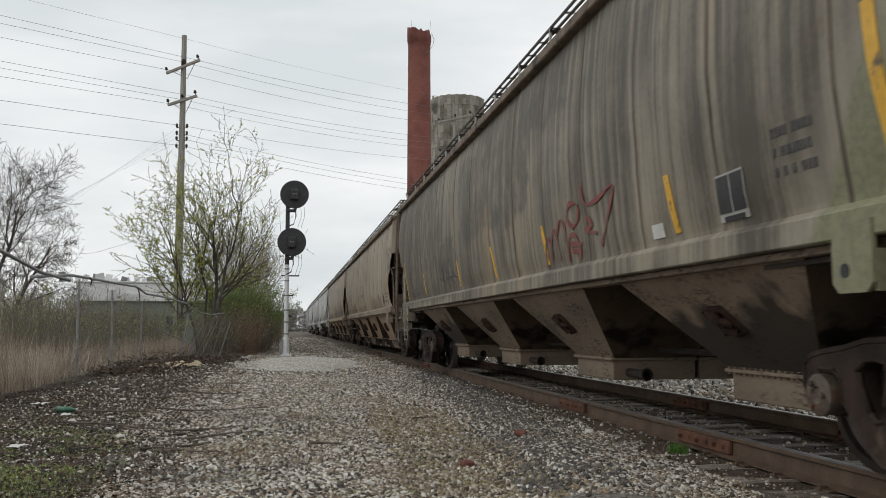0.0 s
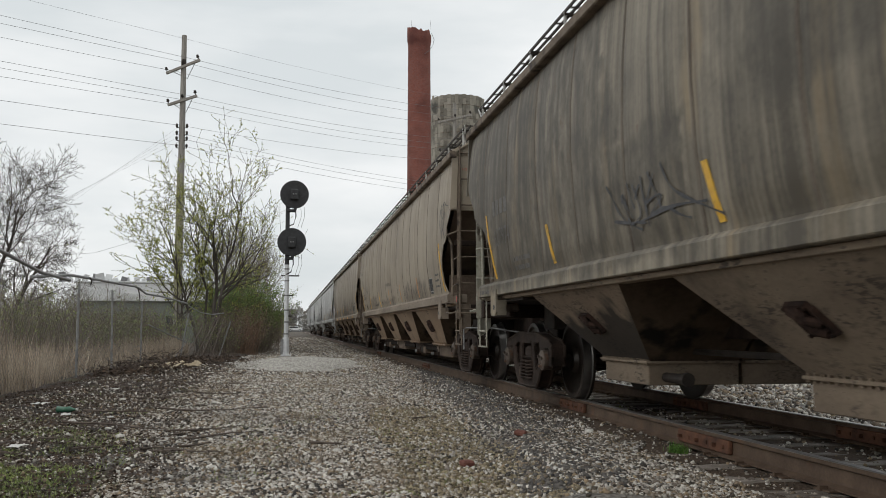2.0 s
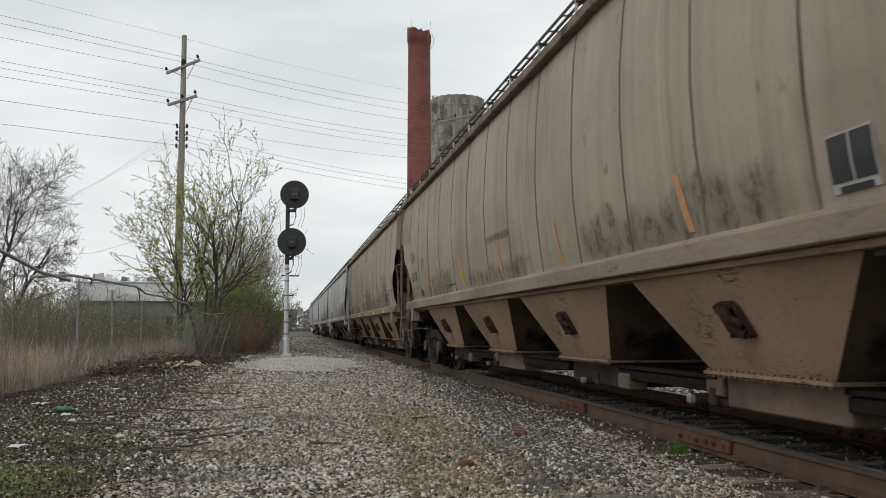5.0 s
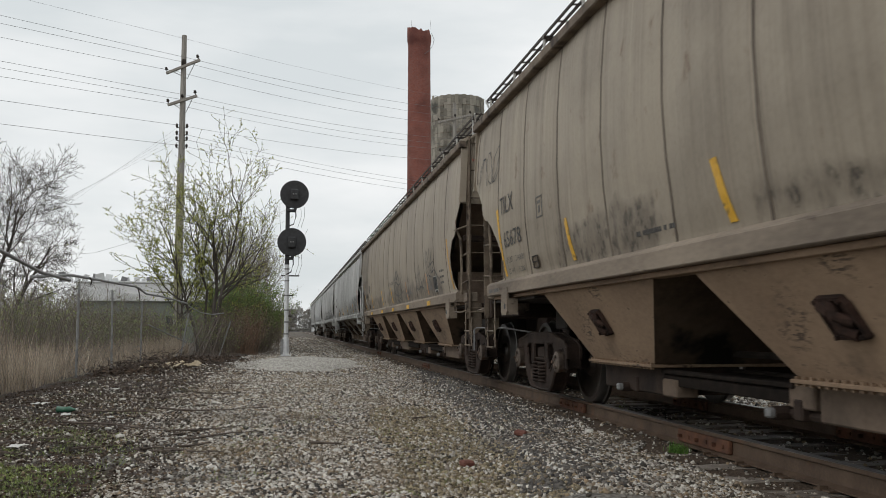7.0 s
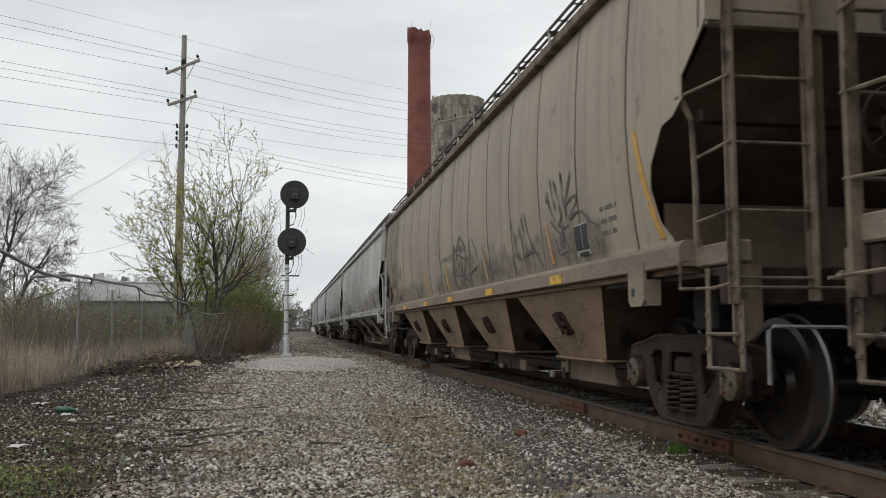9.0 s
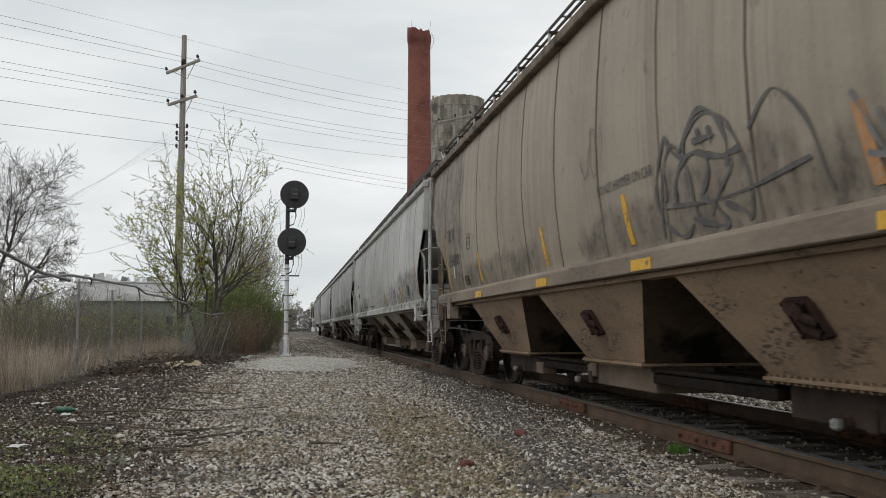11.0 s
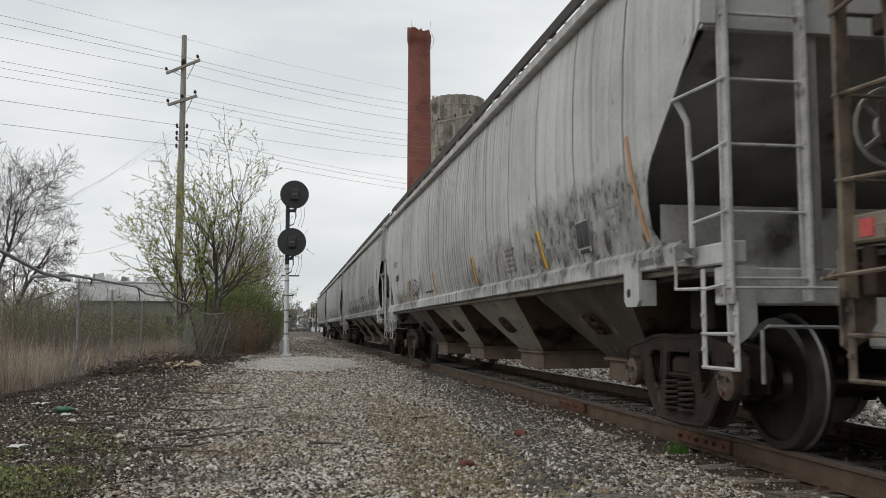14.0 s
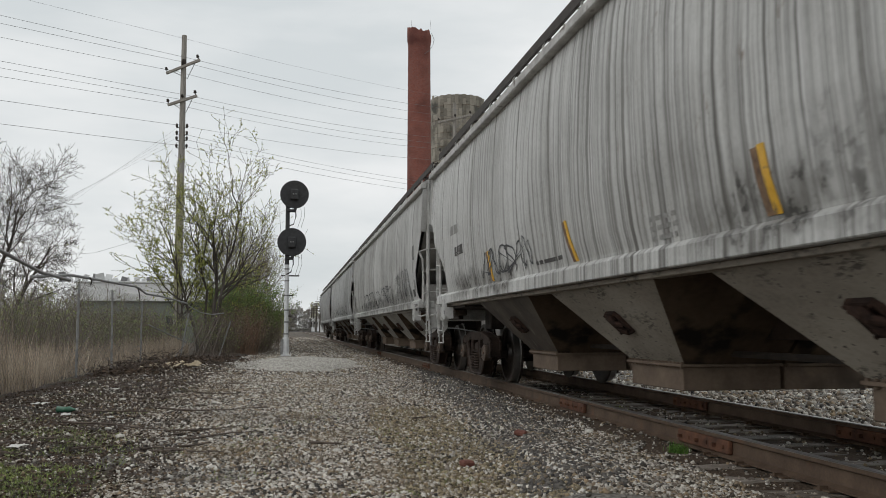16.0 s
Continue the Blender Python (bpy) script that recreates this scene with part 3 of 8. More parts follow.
def lathe(bm, profile, axis="x", sides=32, at=(0, 0, 0)):
    """Revolves (along, radius) pairs about an axis through at."""
    rings = []
    for s, r in profile:
        ring = []
        for k in range(sides):
            a = 2 * math.pi * k / sides
            c, d = r * math.cos(a), r * math.sin(a)
            v = {"x": (s, c, d), "y": (d, s, c), "z": (c, d, s)}[axis]
            ring.append(bm.verts.new(Vector(v) + Vector(at)))
        rings.append(ring)
    for a, b in zip(rings, rings[1:]):
        for k in range(sides):
            bm.faces.new((a[k], a[(k + 1) % sides], b[(k + 1) % sides], b[k]))
    bm.faces.new(rings[0][::-1])
    bm.faces.new(rings[-1])
    bmesh.ops.recalc_face_normals(bm, faces=bm.faces)
    return bm


def smooth_by_angle(ob, degrees=35):
    me = ob.data
    me.shade_smooth()
    me.set_sharp_from_angle(angle=radians(degrees))
    return ob


def lerp_table(table, v):
    """Linear look-up in (key, value) pairs in rising key order."""
    if v <= table[0][0]:
        return table[0][1]
    for (a, p), (b, q) in zip(table, table[1:]):
        if v <= b:
            return p + (q - p) * (v - a) / (b - a)
    return table[-1][1]


def empty(name, m=None, label="", category="", group="", kind=""):
    ob = new(name)
    ob.empty_display_size = 0.2
    if m is not None:
        ob.matrix_basis = m
    return tagged(ob, label, category, group, kind)


# ---- ground ----
def apron(x, y):
    """Under 1 within the spread of pale stone before the signal."""
    return ((x - 0.35) / 1.75) ** 2 + ((y - 25.8) / 5.2) ** 2 + 0.55 * noise.noise(Vector((x * 1.1, y * 0.5, 7)))


def shoulder(y):
    """Where the crest of the dark ballast shoulder runs beside the rails."""
    return lerp_table([(5.0, 1.66), (6.0, 1.80), (8.4, 2.14), (14.3, 2.68), (20.0, 2.85)], y)


def rut(x, y):
    """1 in the middle of the worn rut in the path, 0 outside it."""
    if not 4.5 < y < 11.5:
        return 0.0
    c = 1.28 + 0.12 * noise.noise(Vector((0, y * 0.6, 6))) + 0.02 * (y - 7)
    return max(0.0, 1 - ((x - c) / 0.50) ** 2) * min(1.0, y - 4.5) * min(1.0, (11.5 - y) / 2)


def height(x, y):
    """The lie of the land: ballast by the rails, a level gravel path, a low rise at the fence."""
    z = -0.185
    if x > 9:
        z -= 0.10 * min(1.0, (x - 9) / 3)
    if 5.7 < x <= 9:
        z -= 0.08 * math.sin((x - 5.7) / 3.3 * math.pi)
    if x < 2.7:
        z += 0.02 * min(1.0, (2.7 - x) / 1.5)
    if x < -1.5:
        z += 0.07 * min(1.0, (-1.5 - x) / 2.2)
    if -40 < y < 80 and -12 < x < 16:
        z += 0.035 * noise.noise(Vector((x * 0.5, y * 0.5, 0.3)))
        z += 0.018 * noise.noise(Vector((x * 1.9, y * 1.9, 4.3)))
        if x < -1.0:
            z += 0.05 * noise.noise(Vector((x * 0.9, y * 0.9, 9.3))) * min(1.0, (-1.0 - x))
    # low apron of pale stone round the signal
    d = apron(x, y)
    if d < 1:
        z += 0.10 * (1 - d) ** 0.6
    z -= 0.035 * rut(x, y)
    if 4.5 < y < 22 and 1.0 < x < 3.2:
        d = x - shoulder(y)
        z += (0.080 + 0.03 * noise.noise(Vector((x * 2.0, y * 1.1, 15)))) * math.exp(-(d / (0.22 if d < 0 else 0.45)) ** 2) * min(1.0, (22 - y) / 6)
    if 2.75 < x < 3.36 and y > 6.4:
        # fines that bury the tie ends
        k = min(1.0, (y - 6.4) / 1.6) * min(1.0, (x - 2.75) / 0.15)
        z += (max(z, -0.152 + 0.02 * noise.noise(Vector((x * 1.5, y * 1.2, 3)))) - z) * k
    elif 2.9 < x < 5.5:
        z = min(z, -0.19 + 0.01 * noise.noise(Vector((x * 3, y * 3, 0))))
    return z


def ground_axis(near_lo, near_hi, step, far):
    vals = list(np.arange(near_lo, near_hi + step / 2, step))
    lo, hi, s = near_lo, near_hi, step
    out_lo, out_hi = [], []
    while hi < far:
        s *= 1.5
        hi, lo = hi + s, lo - s
        out_lo.append(lo)
        out_hi.append(hi)
    return out_lo[::-1] + vals + out_hi


def ground_material():
    m = bpy.data.materials.new("gravel_and_dirt")
    m.use_nodes = True
    n, l = m.node_tree.nodes, m.node_tree.links
    bsdf = n["Principled BSDF"]
    tc = n.new("ShaderNodeTexCoord")
    sep = n.new("ShaderNodeSeparateXYZ")
    l.new(tc.outputs["Object"], sep.inputs[0])

    def nz(scale, detail=5.0):
        t = n.new("ShaderNodeTexNoise")
        t.inputs["Scale"].default_value, t.inputs["Detail"].default_value = scale, detail
        l.new(tc.outputs["Object"], t.inputs[0])
        return t.outputs[0]

    def ranged(v, lo, hi):
        r = n.new("ShaderNodeMapRange")
        r.inputs[1].default_value, r.inputs[2].default_value = lo, hi
        l.new(v, r.inputs[0])
        return r.outputs[0]

    def blend(fac, a, b):
        x = n.new("ShaderNodeMix")
        x.data_type = "RGBA"
        l.new(fac, x.inputs[0])
        for i, v in ((6, a), (7, b)):
            if isinstance(v, tuple):
                x.inputs[i].default_value = (*v, 1)
            else:
                l.new(v, x.inputs[i])
        return x.outputs[2]

    def plus(a, b, k):
        x = n.new("ShaderNodeMath")
        x.operation = "MULTIPLY_ADD"
        l.new(b, x.inputs[0])
        x.inputs[1].default_value = k
        l.new(a, x.inputs[2])
        return x.outputs[0]

    vor = n.new("ShaderNodeTexVoronoi")
    vor.inputs["Scale"].default_value = 34.0
    l.new(tc.outputs["Object"], vor.inputs[0])
    # bed tones darkened for the shade in the gaps between loose stones
    stone = blend(ranged(vor.outputs["Color"], 0.1, 0.9), (0.06, 0.054, 0.047), (0.27, 0.255, 0.23))
    stone = blend(ranged(nz(0.9), 0.5, 0.7), stone, (0.19, 0.165, 0.135))
    dirt = blend(nz(7.0, 8.0), (0.016, 0.010, 0.007), (0.068, 0.041, 0.027))
    dirt = blend(ranged(nz(2.2, 7.0), 0.48, 0.6), dirt, (0.020, 0.014, 0.010))
    dirt = blend(ranged(nz(14.0, 3.0), 0.64, 0.70), dirt, (0.22, 0.20, 0.175))
    dirt = blend(ranged(nz(1.3, 7.0), 0.56, 0.66), dirt, (0.058, 0.055, 0.026))
    edge = plus(sep.outputs[0], nz(1.1, 6.0), 2.6)
    col = blend(ranged(edge, -0.05, 0.75), dirt, stone)
    field = blend(nz(0.5, 6.0), (0.11, 0.09, 0.06), (0.22, 0.175, 0.12))
    col = blend(ranged(edge, -3.2, -4.2), col, field)
    band = plus(sep.outputs[0], nz(0.8, 6.0), 0.9)
    soil = blend(nz(9.0, 8.0), (0.035, 0.022, 0.014), (0.12, 0.080, 0.050))
    col = blend(ranged(band, 3.10, 3.35), col, soil)
    col = blend(ranged(band, 6.0, 6.4), col, stone)
    # the worn rut, and the spread of pale stone before the signal
    def inside(cx, rx, cy, ry, k, scale):
        tot = None
        for out, c, r in ((sep.outputs[0], cx, rx), (sep.outputs[1], cy, ry)):
            q = n.new("ShaderNodeMath")
            q.operation = "MULTIPLY_ADD"
            l.new(out, q.inputs[0])
            q.inputs[1].default_value, q.inputs[2].default_value = 1 / r, -c / r
            w = n.new("ShaderNodeMath")
            w.operation = "POWER"
            w.inputs[1].default_value = 2.0
            sq = n.new("ShaderNodeMath")
            sq.operation = "ABSOLUTE"
            l.new(q.outputs[0], sq.inputs[0])
            l.new(sq.outputs[0], w.inputs[0])
            if tot is None:
                tot = w.outputs[0]
            else:
                add = n.new("ShaderNodeMath")
                l.new(tot, add.inputs[0])
                l.new(w.outputs[0], add.inputs[1])
                tot = add.outputs[0]
        return ranged(plus(tot, nz(scale, 5.0), k), 1.15 + k / 2, 0.75 + k / 2)
    mud = blend(nz(16.0, 9.0), (0.060, 0.046, 0.025), (0.22, 0.175, 0.10))
    col = blend(inside(1.30, 0.42, 7.8, 3.2, 0.9, 1.6), col, mud)
    chalk = blend(nz(30.0, 4.0), (0.24, 0.225, 0.20), (0.50, 0.48, 0.44))
    col = blend(inside(0.35, 1.65, 25.8, 5.0, 1.3, 0.9), col, chalk)
    away = blend(nz(1.5, 9.0), (0.042, 0.033, 0.025), (0.15, 0.125, 0.098))
    col = blend(ranged(sep.outputs[1], 27.0, 42.0), col, away)
    far = n.new("ShaderNodeMath")
    far.operation = "ABSOLUTE"
    l.new(sep.outputs[0], far.inputs[0])
    col = blend(ranged(far.outputs[0], 22.0, 30.0), col, field)
    l.new(col, bsdf.inputs["Base Color"])
    bsdf.inputs["Roughness"].default_value = 0.95
    bp = n.new("ShaderNodeBump")
    bp.inputs["Strength"].default_value, bp.inputs["Distance"].default_value = 0.6, 0.03
    l.new(vor.outputs["Distance"], bp.inputs["Height"])
    l.new(bp.outputs[0], bsdf.inputs["Normal"])
    return m


def build_ground():
    xs = sorted(set(ground_axis(-9.0, 15.0, 0.25, 2500)) | {round(0.875 + 0.25 * k, 3) for k in range(11)})
    ys = ground_axis(0.0, 60.0, 0.2, 2500)
    verts = [(x, y, height(x, y)) for y in ys for x in xs]
    w = len(xs)
    faces = [(j * w + i, j * w + i + 1, (j + 1) * w + i + 1, (j + 1) * w + i) for j in range(len(ys) - 1) for i in range(w - 1)]
    g = raw("ground", verts, faces, ground_material(), smooth=True)
    tagged(g, "grey gravel path with dark leaf-strewn dirt and patchy grass", "ground", kind="structure")


build_ground()


def stones(name, boxes, material, label, seed, inside=None, crest=False):
    """Loose stones strewn over stretches (x0, x1, y0, y1, count, smallest, largest) as one mesh."""
    rng = np.random.default_rng(seed)
    bm = bmesh.new()
    bmesh.ops.create_cube(bm, size=1.25)
    bmesh.ops.triangulate(bm, faces=bm.faces)
    chunk = (np.array([v.co for v in bm.verts]), np.array([[v.index for v in f.verts] for f in bm.faces]))
    bm.free()
    chip = (np.array([(1, 0, 0), (0, 1, 0), (-1, 0, 0), (0, -1, 0), (0.1, 0.1, 1), (0, 0, -1)]) * 1.1,
            np.array([(0, 1, 4), (1, 2, 4), (2, 3, 4), (3, 0, 4), (1, 0, 5), (2, 1, 5), (3, 2, 5), (0, 3, 5)]))
    vs, fs, first = [], [], 0
    for x0, x1, y0, y1, n, lo, hi in boxes:
        base, tri = chip if y0 >= 8 else chunk
        y = y0 + (y1 - y0) * rng.random(n)
        x = x0 + (x1 - x0) * rng.random(n)
        keep = np.array([(apron(a, b) < 0.95) == inside if inside is not None else True for a, b in zip(x, y)])
        if inside is False:
            # bare earth by the rail, and patches trodden into the path
            brim = np.array([2.93 + 0.30 * noise.noise(Vector((0, b * 0.7, 3))) + 0.2 * noise.noise(Vector((a * 3, b * 3, 3))) for a, b in zip(x, y)])
            thin = np.array([noise.noise(Vector((a * 0.55, b * 0.28, 11.5))) + 0.35 * noise.noise(Vector((a * 2.2, b * 1.6, 2.5))) for a, b in zip(x, y)])
            luck = rng.random(n)
            worn = np.array([rut(a, b) for a, b in zip(x, y)])
            keep &= ~((worn > 0.10) & (luck < 0.72)) & ~((x > brim) & (x < 3.5) & (luck < 0.95)) & ~((x < -1.35 + 0.02 * np.minimum(y, 30.0) + 0.8 * thin) & (luck < 0.56 + 0.45 * thin)) & ~((thin > 0.22) & (luck < 0.6) & (x < 3.0))
        if crest == "rut":
            keep &= np.array([rut(a, b) for a, b in zip(x, y)]) > 0.05
        elif crest:
            off = np.array([(a - shoulder(b)) / (0.22 if a < shoulder(b) else 0.42) + 0.7 * noise.noise(Vector((a * 1.5, b * 0.8, 21))) for a, b in zip(x, y)])
            keep &= rng.random(n) < np.exp(-off ** 2)
        x, y = x[keep], y[keep]
        n = len(x)
        r = lo + (hi - lo) * rng.random(n) ** 2.2
        z = np.array([height(a, b) for a, b in zip(x, y)]) + r * 0.25
        sc = r[:, None] * (0.65 + 0.7 * rng.random((n, 3))) * np.array([1, 1, 0.72])
        ang = rng.random((n, 2)) * 6.283
        v = base[None] * (0.62 + 0.62 * rng.random((n, len(base), 1))) + 0.22 * (rng.random((n, len(base), 3)) - 0.5)
        v = v * sc[:, None, :]
        ca, sa = np.cos(ang[:, :1]), np.sin(ang[:, :1])
        vx, vy, vz = v[..., 0] * ca - v[..., 1] * sa, v[..., 0] * sa + v[..., 1] * ca, v[..., 2]
        cb, sb = np.cos(ang[:, 1:] * 0.3), np.sin(ang[:, 1:] * 0.3)
        v = np.stack([vx, vy * cb - vz * sb, vy * sb + vz * cb], -1) + np.stack([x, y, z], -1)[:, None, :]
        vs.append(v.reshape(-1, 3))
        fs.append((tri[None] + (np.arange(n) * len(base))[:, None, None]).reshape(-1, 3) + first)
        first += n * len(base)
    ob = numpy_mesh(name, np.concatenate(vs), np.concatenate(fs), material)
    return tagged(ob, label, "gravel", kind="stuff")


# ---- track ----
def rail_mesh(name, x, y0, y1, parent):
    """A flat-bottomed rail: foot, web and head."""
    prof = [(-0.07, -0.172), (0.07, -0.172), (0.07, -0.162), (0.012, -0.142), (0.009, -0.045), (0.036, -0.034), (0.036, -0.008),
            (0.028, 0.0), (-0.028, 0.0), (-0.036, -0.008), (-0.036, -0.034), (-0.009, -0.045), (-0.012, -0.142), (-0.07, -0.162)]
    k = len(prof)
    verts = [(x + a, y, b) for y in (y0, y1) for a, b in prof]
    faces = [(i, (i + 1) % k, k + (i + 1) % k, k + i) for i in range(k)] + [tuple(range(k))[::-1], tuple(range(k, 2 * k))]
    ob = raw(name, verts, faces, M["rail"], parent)
    ob.data.materials.append(M["rail_top"])
    for i in (6, 7, 8):
        ob.data.polygons[i].material_index = 1
    return ob


def joint_bar(x, side, y, parent):
    """Two-bolt-row splice bar against the web, with square nuts."""
    bm = bmesh.new()
    xo = x + side * 0.032
    box(bm, xo - 0.02, xo + 0.02, y - 0.46, y + 0.46, -0.145, -0.038, 0.008)
    for k in range(6):
        yy = y - 0.38 + k * 0.152 + 0.012 * math.sin(k * 5 + y)
        box(bm, xo + side * 0.016, xo + side * (0.032 + 0.022 * (k % 2)), yy - 0.015, yy + 0.015, -0.106, -0.076, 0.004)
    return part("joint_bar", bm, M["joint"], parent, "rust-orange bolted splice bar")


def build_track():
    track = empty("track", label="worn railway track with rusty rails on half-buried ties", category="railway track", kind="structure")
    for s in (-1, 1):
        x = TRACK_X + s * 0.755
        joints = [-4.5, 7.05, 10.55, 22.4, 34.3]
        ends = [-60.0] + joints + [700.0]
        for a, b in zip(ends, ends[1:]):
            rail_mesh("rail", x, a + 0.004, b - 0.004, track)
        for y in joints:
            joint_bar(x, s, y, track)
            joint_bar(x, -s, y, track)
    rnd = random.Random(5)
    meshes = []
    for k in range(5):
        bm = bmesh.new()
        box(bm, -1.27, 1.27, -0.115, 0.115, -0.16, 0.0)
        bmesh.ops.subdivide_edges(bm, edges=[e for e in bm.edges if abs((e.verts[0].co - e.verts[1].co).x) > 1], cuts=9)
        for v in bm.verts:
            v.co += Vector((rnd.uniform(-0.02, 0.02), rnd.uniform(-0.012, 0.012), rnd.uniform(-0.014, 0.006)))
        me = bpy.data.meshes.new("tie")
        bm.to_mesh(me)
        bm.free()
        me.materials.append(M["tie"])
        meshes.append(me)
    for i in range(230):
        t = link("tie", meshes[i % 5], track)
        t.matrix_basis = pose(TRACK_X + rnd.uniform(-0.06, 0.06), -14.9 + i * 0.53 + rnd.uniform(-0.04, 0.04), -0.172 + rnd.uniform(-0.012, 0.0),
                              rz=rnd.uniform(-1.5, 1.5))
    bm = bmesh.new()
    for s in (-1, 1):
        for k in (-0.115, 0.115):
            box(bm, s * 0.755 + k - 0.03, s * 0.755 + k + 0.03, -0.012, 0.012, 0, 0.028)
        box(bm, s * 0.755 - 0.13, s * 0.755 + 0.13, -0.085, 0.085, -0.004, 0.010, 0.003)
    me = bpy.data.meshes.new("tie_plate")
    bm.to_mesh(me)
    bm.free()
    me.materials.append(M["rail"])
    for i in range(90):
        link("tie_plate", me, track).location = (TRACK_X, -9.6 + i * 0.53, -0.176)


build_track()


# ---- the train ----
HALF = 9.985
FIRST_GAP = 21.85
SIDE = [(1.30, 1.575), (1.45, 1.585), (1.6, 1.61), (2.0, 1.655), (2.4, 1.672), (2.9, 1.66), (3.3, 1.630), (3.60, 1.590)]
EDGE = [(1.30, 1.20), (1.45, 1.30), (1.57, 1.43), (1.82, 1.53), (1.98, 1.48), (2.22, 1.25), (2.25, 1.06), (2.33, 0.92), (2.48, 0.92), (2.73, 0.60), (4.2, 0.56)]
REAR_CUT = [(1.30, 0.90), (1.38, 1.10), (1.42, 1.45), (1.44, 1.85), (1.47, 1.96), (1.57, 1.97), (1.72, 1.93), (1.85, 1.84), (1.98, 1.72), (2.12, 1.54), (2.21, 1.38), (2.24, 1.22), (2.33, 1.10), (2.48, 1.04), (2.73, 0.66), (2.80, 0.60), (4.2, 0.56)]
PLAIN_CUT = [(1.30, 0.95), (1.41, 1.25), (1.453, 1.46), (1.54, 1.55), (1.71, 1.56), (1.875, 1.52), (2.02, 1.41), (2.243, 1.14), (2.39, 0.95), (2.55, 0.80), (2.73, 0.62), (2.80, 0.58), (4.2, 0.56)]
ROOF = [(0.0, 4.13), (0.55, 4.09), (0.90, 4.005), (1.18, 3.905), (1.40, 3.80), (1.60, 3.672)]
BAYS = [(-6.15, -2.5, 1.25, 5.02), (-5.55, -2.0, 1.55, 5.2), (-5.5, -1.95, 1.6, 5.27)] + [(-6.2, -2.6, 1.03, 4.62)] * 4
FRONT_TRUCK = (1.98, 2.02, 2.17, 2.14, 2.14, 2.10, 2.10)
REAR_TRUCK = (2.12, 1.92, 2.04, 2.12, 2.12, 2.12, 2.12)
CACHE = {}


def travelled(t):
    """Metres that the train has gone at t seconds."""
    return 4.22705 * t - 0.0030586 * t ** 2 - 0.00091661 * t ** 3 + 0.00003037 * t ** 4


def cached(name, maker, material, parent, label="", key=None):
    """A part whose mesh is built once and shared."""
    key = key or name
    if key not in CACHE:
        bm = maker()
        me = bpy.data.meshes.new(name)
        bm.normal_update()
        bm.to_mesh(me)
        bm.free()
        me.materials.append(material)
        me.shade_smooth()
        me.set_sharp_from_angle(angle=radians(35))
        CACHE[key] = me
    return link(name, CACHE[key], parent, label)


def sheet(rows, thick):
    """A plate from a grid of points (rows of (x, y, z)), thickened towards the car's middle line."""
    bm = bmesh.new()
    out = [[bm.verts.new(p) for p in r] for r in rows]
    s = -1 if rows[0][0][0] > 0 else 1
    inn = [[bm.verts.new((p[0] + s * thick, p[1], p[2])) for p in r] for r in rows]
    m, k = len(rows), len(rows[0])
    for i in range(m - 1):
        for j in range(k - 1):
            bm.faces.new((out[i][j], out[i][j + 1], out[i + 1][j + 1], out[i + 1][j]))
            bm.faces.new((inn[i + 1][j], inn[i + 1][j + 1], inn[i][j + 1], inn[i][j]))
    ring = [(0, j) for j in range(k)] + [(i, k - 1) for i in range(1, m)] + [(m - 1, j) for j in range(k - 2, -1, -1)] + [(i, 0) for i in range(m - 2, 0, -1)]
    for a, b in zip(ring, ring[1:] + ring[:1]):
        bm.faces.new((out[a[0]][a[1]], inn[a[0]][a[1]], inn[b[0]][b[1]], out[b[0]][b[1]]))
    bmesh.ops.recalc_face_normals(bm, faces=bm.faces)
    return bm


def wheelset():
    bm = bmesh.new()
    for s in (-1, 1):
        p = [(0.69, 0.10), (0.70, 0.36), (0.69, 0.40), (0.69, 0.485), (0.72, 0.483), (0.73, 0.458), (0.825, 0.452), (0.83, 0.40), (0.80, 0.385), (0.775, 0.30),
             (0.79, 0.16), (0.84, 0.13), (0.85, 0.10)]
        lathe(bm, [(s * a, r) for a, r in p], "x", 44)
    lathe(bm, [(-1.09, 0.075), (1.09, 0.075)], "x", 14)
    return bm


def wheelset_part(car, y):
    """Two wheels on an axle; the axle end shows its cap."""
    w = cached("wheelset", wheelset, M["wheel"], car, "dark steel wheels on one axle")
    if len(w.data.materials) == 1:
        w.data.materials.append(M["tread"])
        for f in w.data.polygons:
            c, r = f.center, math.hypot(f.center.y, f.center.z)
            if 0.447 < r < 0.475 and 0.725 < abs(c.x) < 0.83:
                f.material_index = 1
    w.location = (0, y, 0.457)

    def cap():
        bm = bmesh.new()
        lathe(bm, [(1.08, 0.115), (1.15, 0.115), (1.165, 0.122), (1.20, 0.120), (1.215, 0.095), (1.215, 0.05), (1.205, 0.04)], "x", 24)
        for k in range(3):
            a = k * 2.094
            lathe(bm, [(1.205, 0.020), (1.235, 0.020)], "x", 6, (0, 0.070 * math.cos(a), 0.070 * math.sin(a)))
        return bm
    for turn in (0, 180):
        c = cached("axle_cap", cap, M["cap"], w, "grey bearing end cap with three bolts")
        c.matrix_basis = pose(0, 0, 0, 0, 0, turn)
    return w


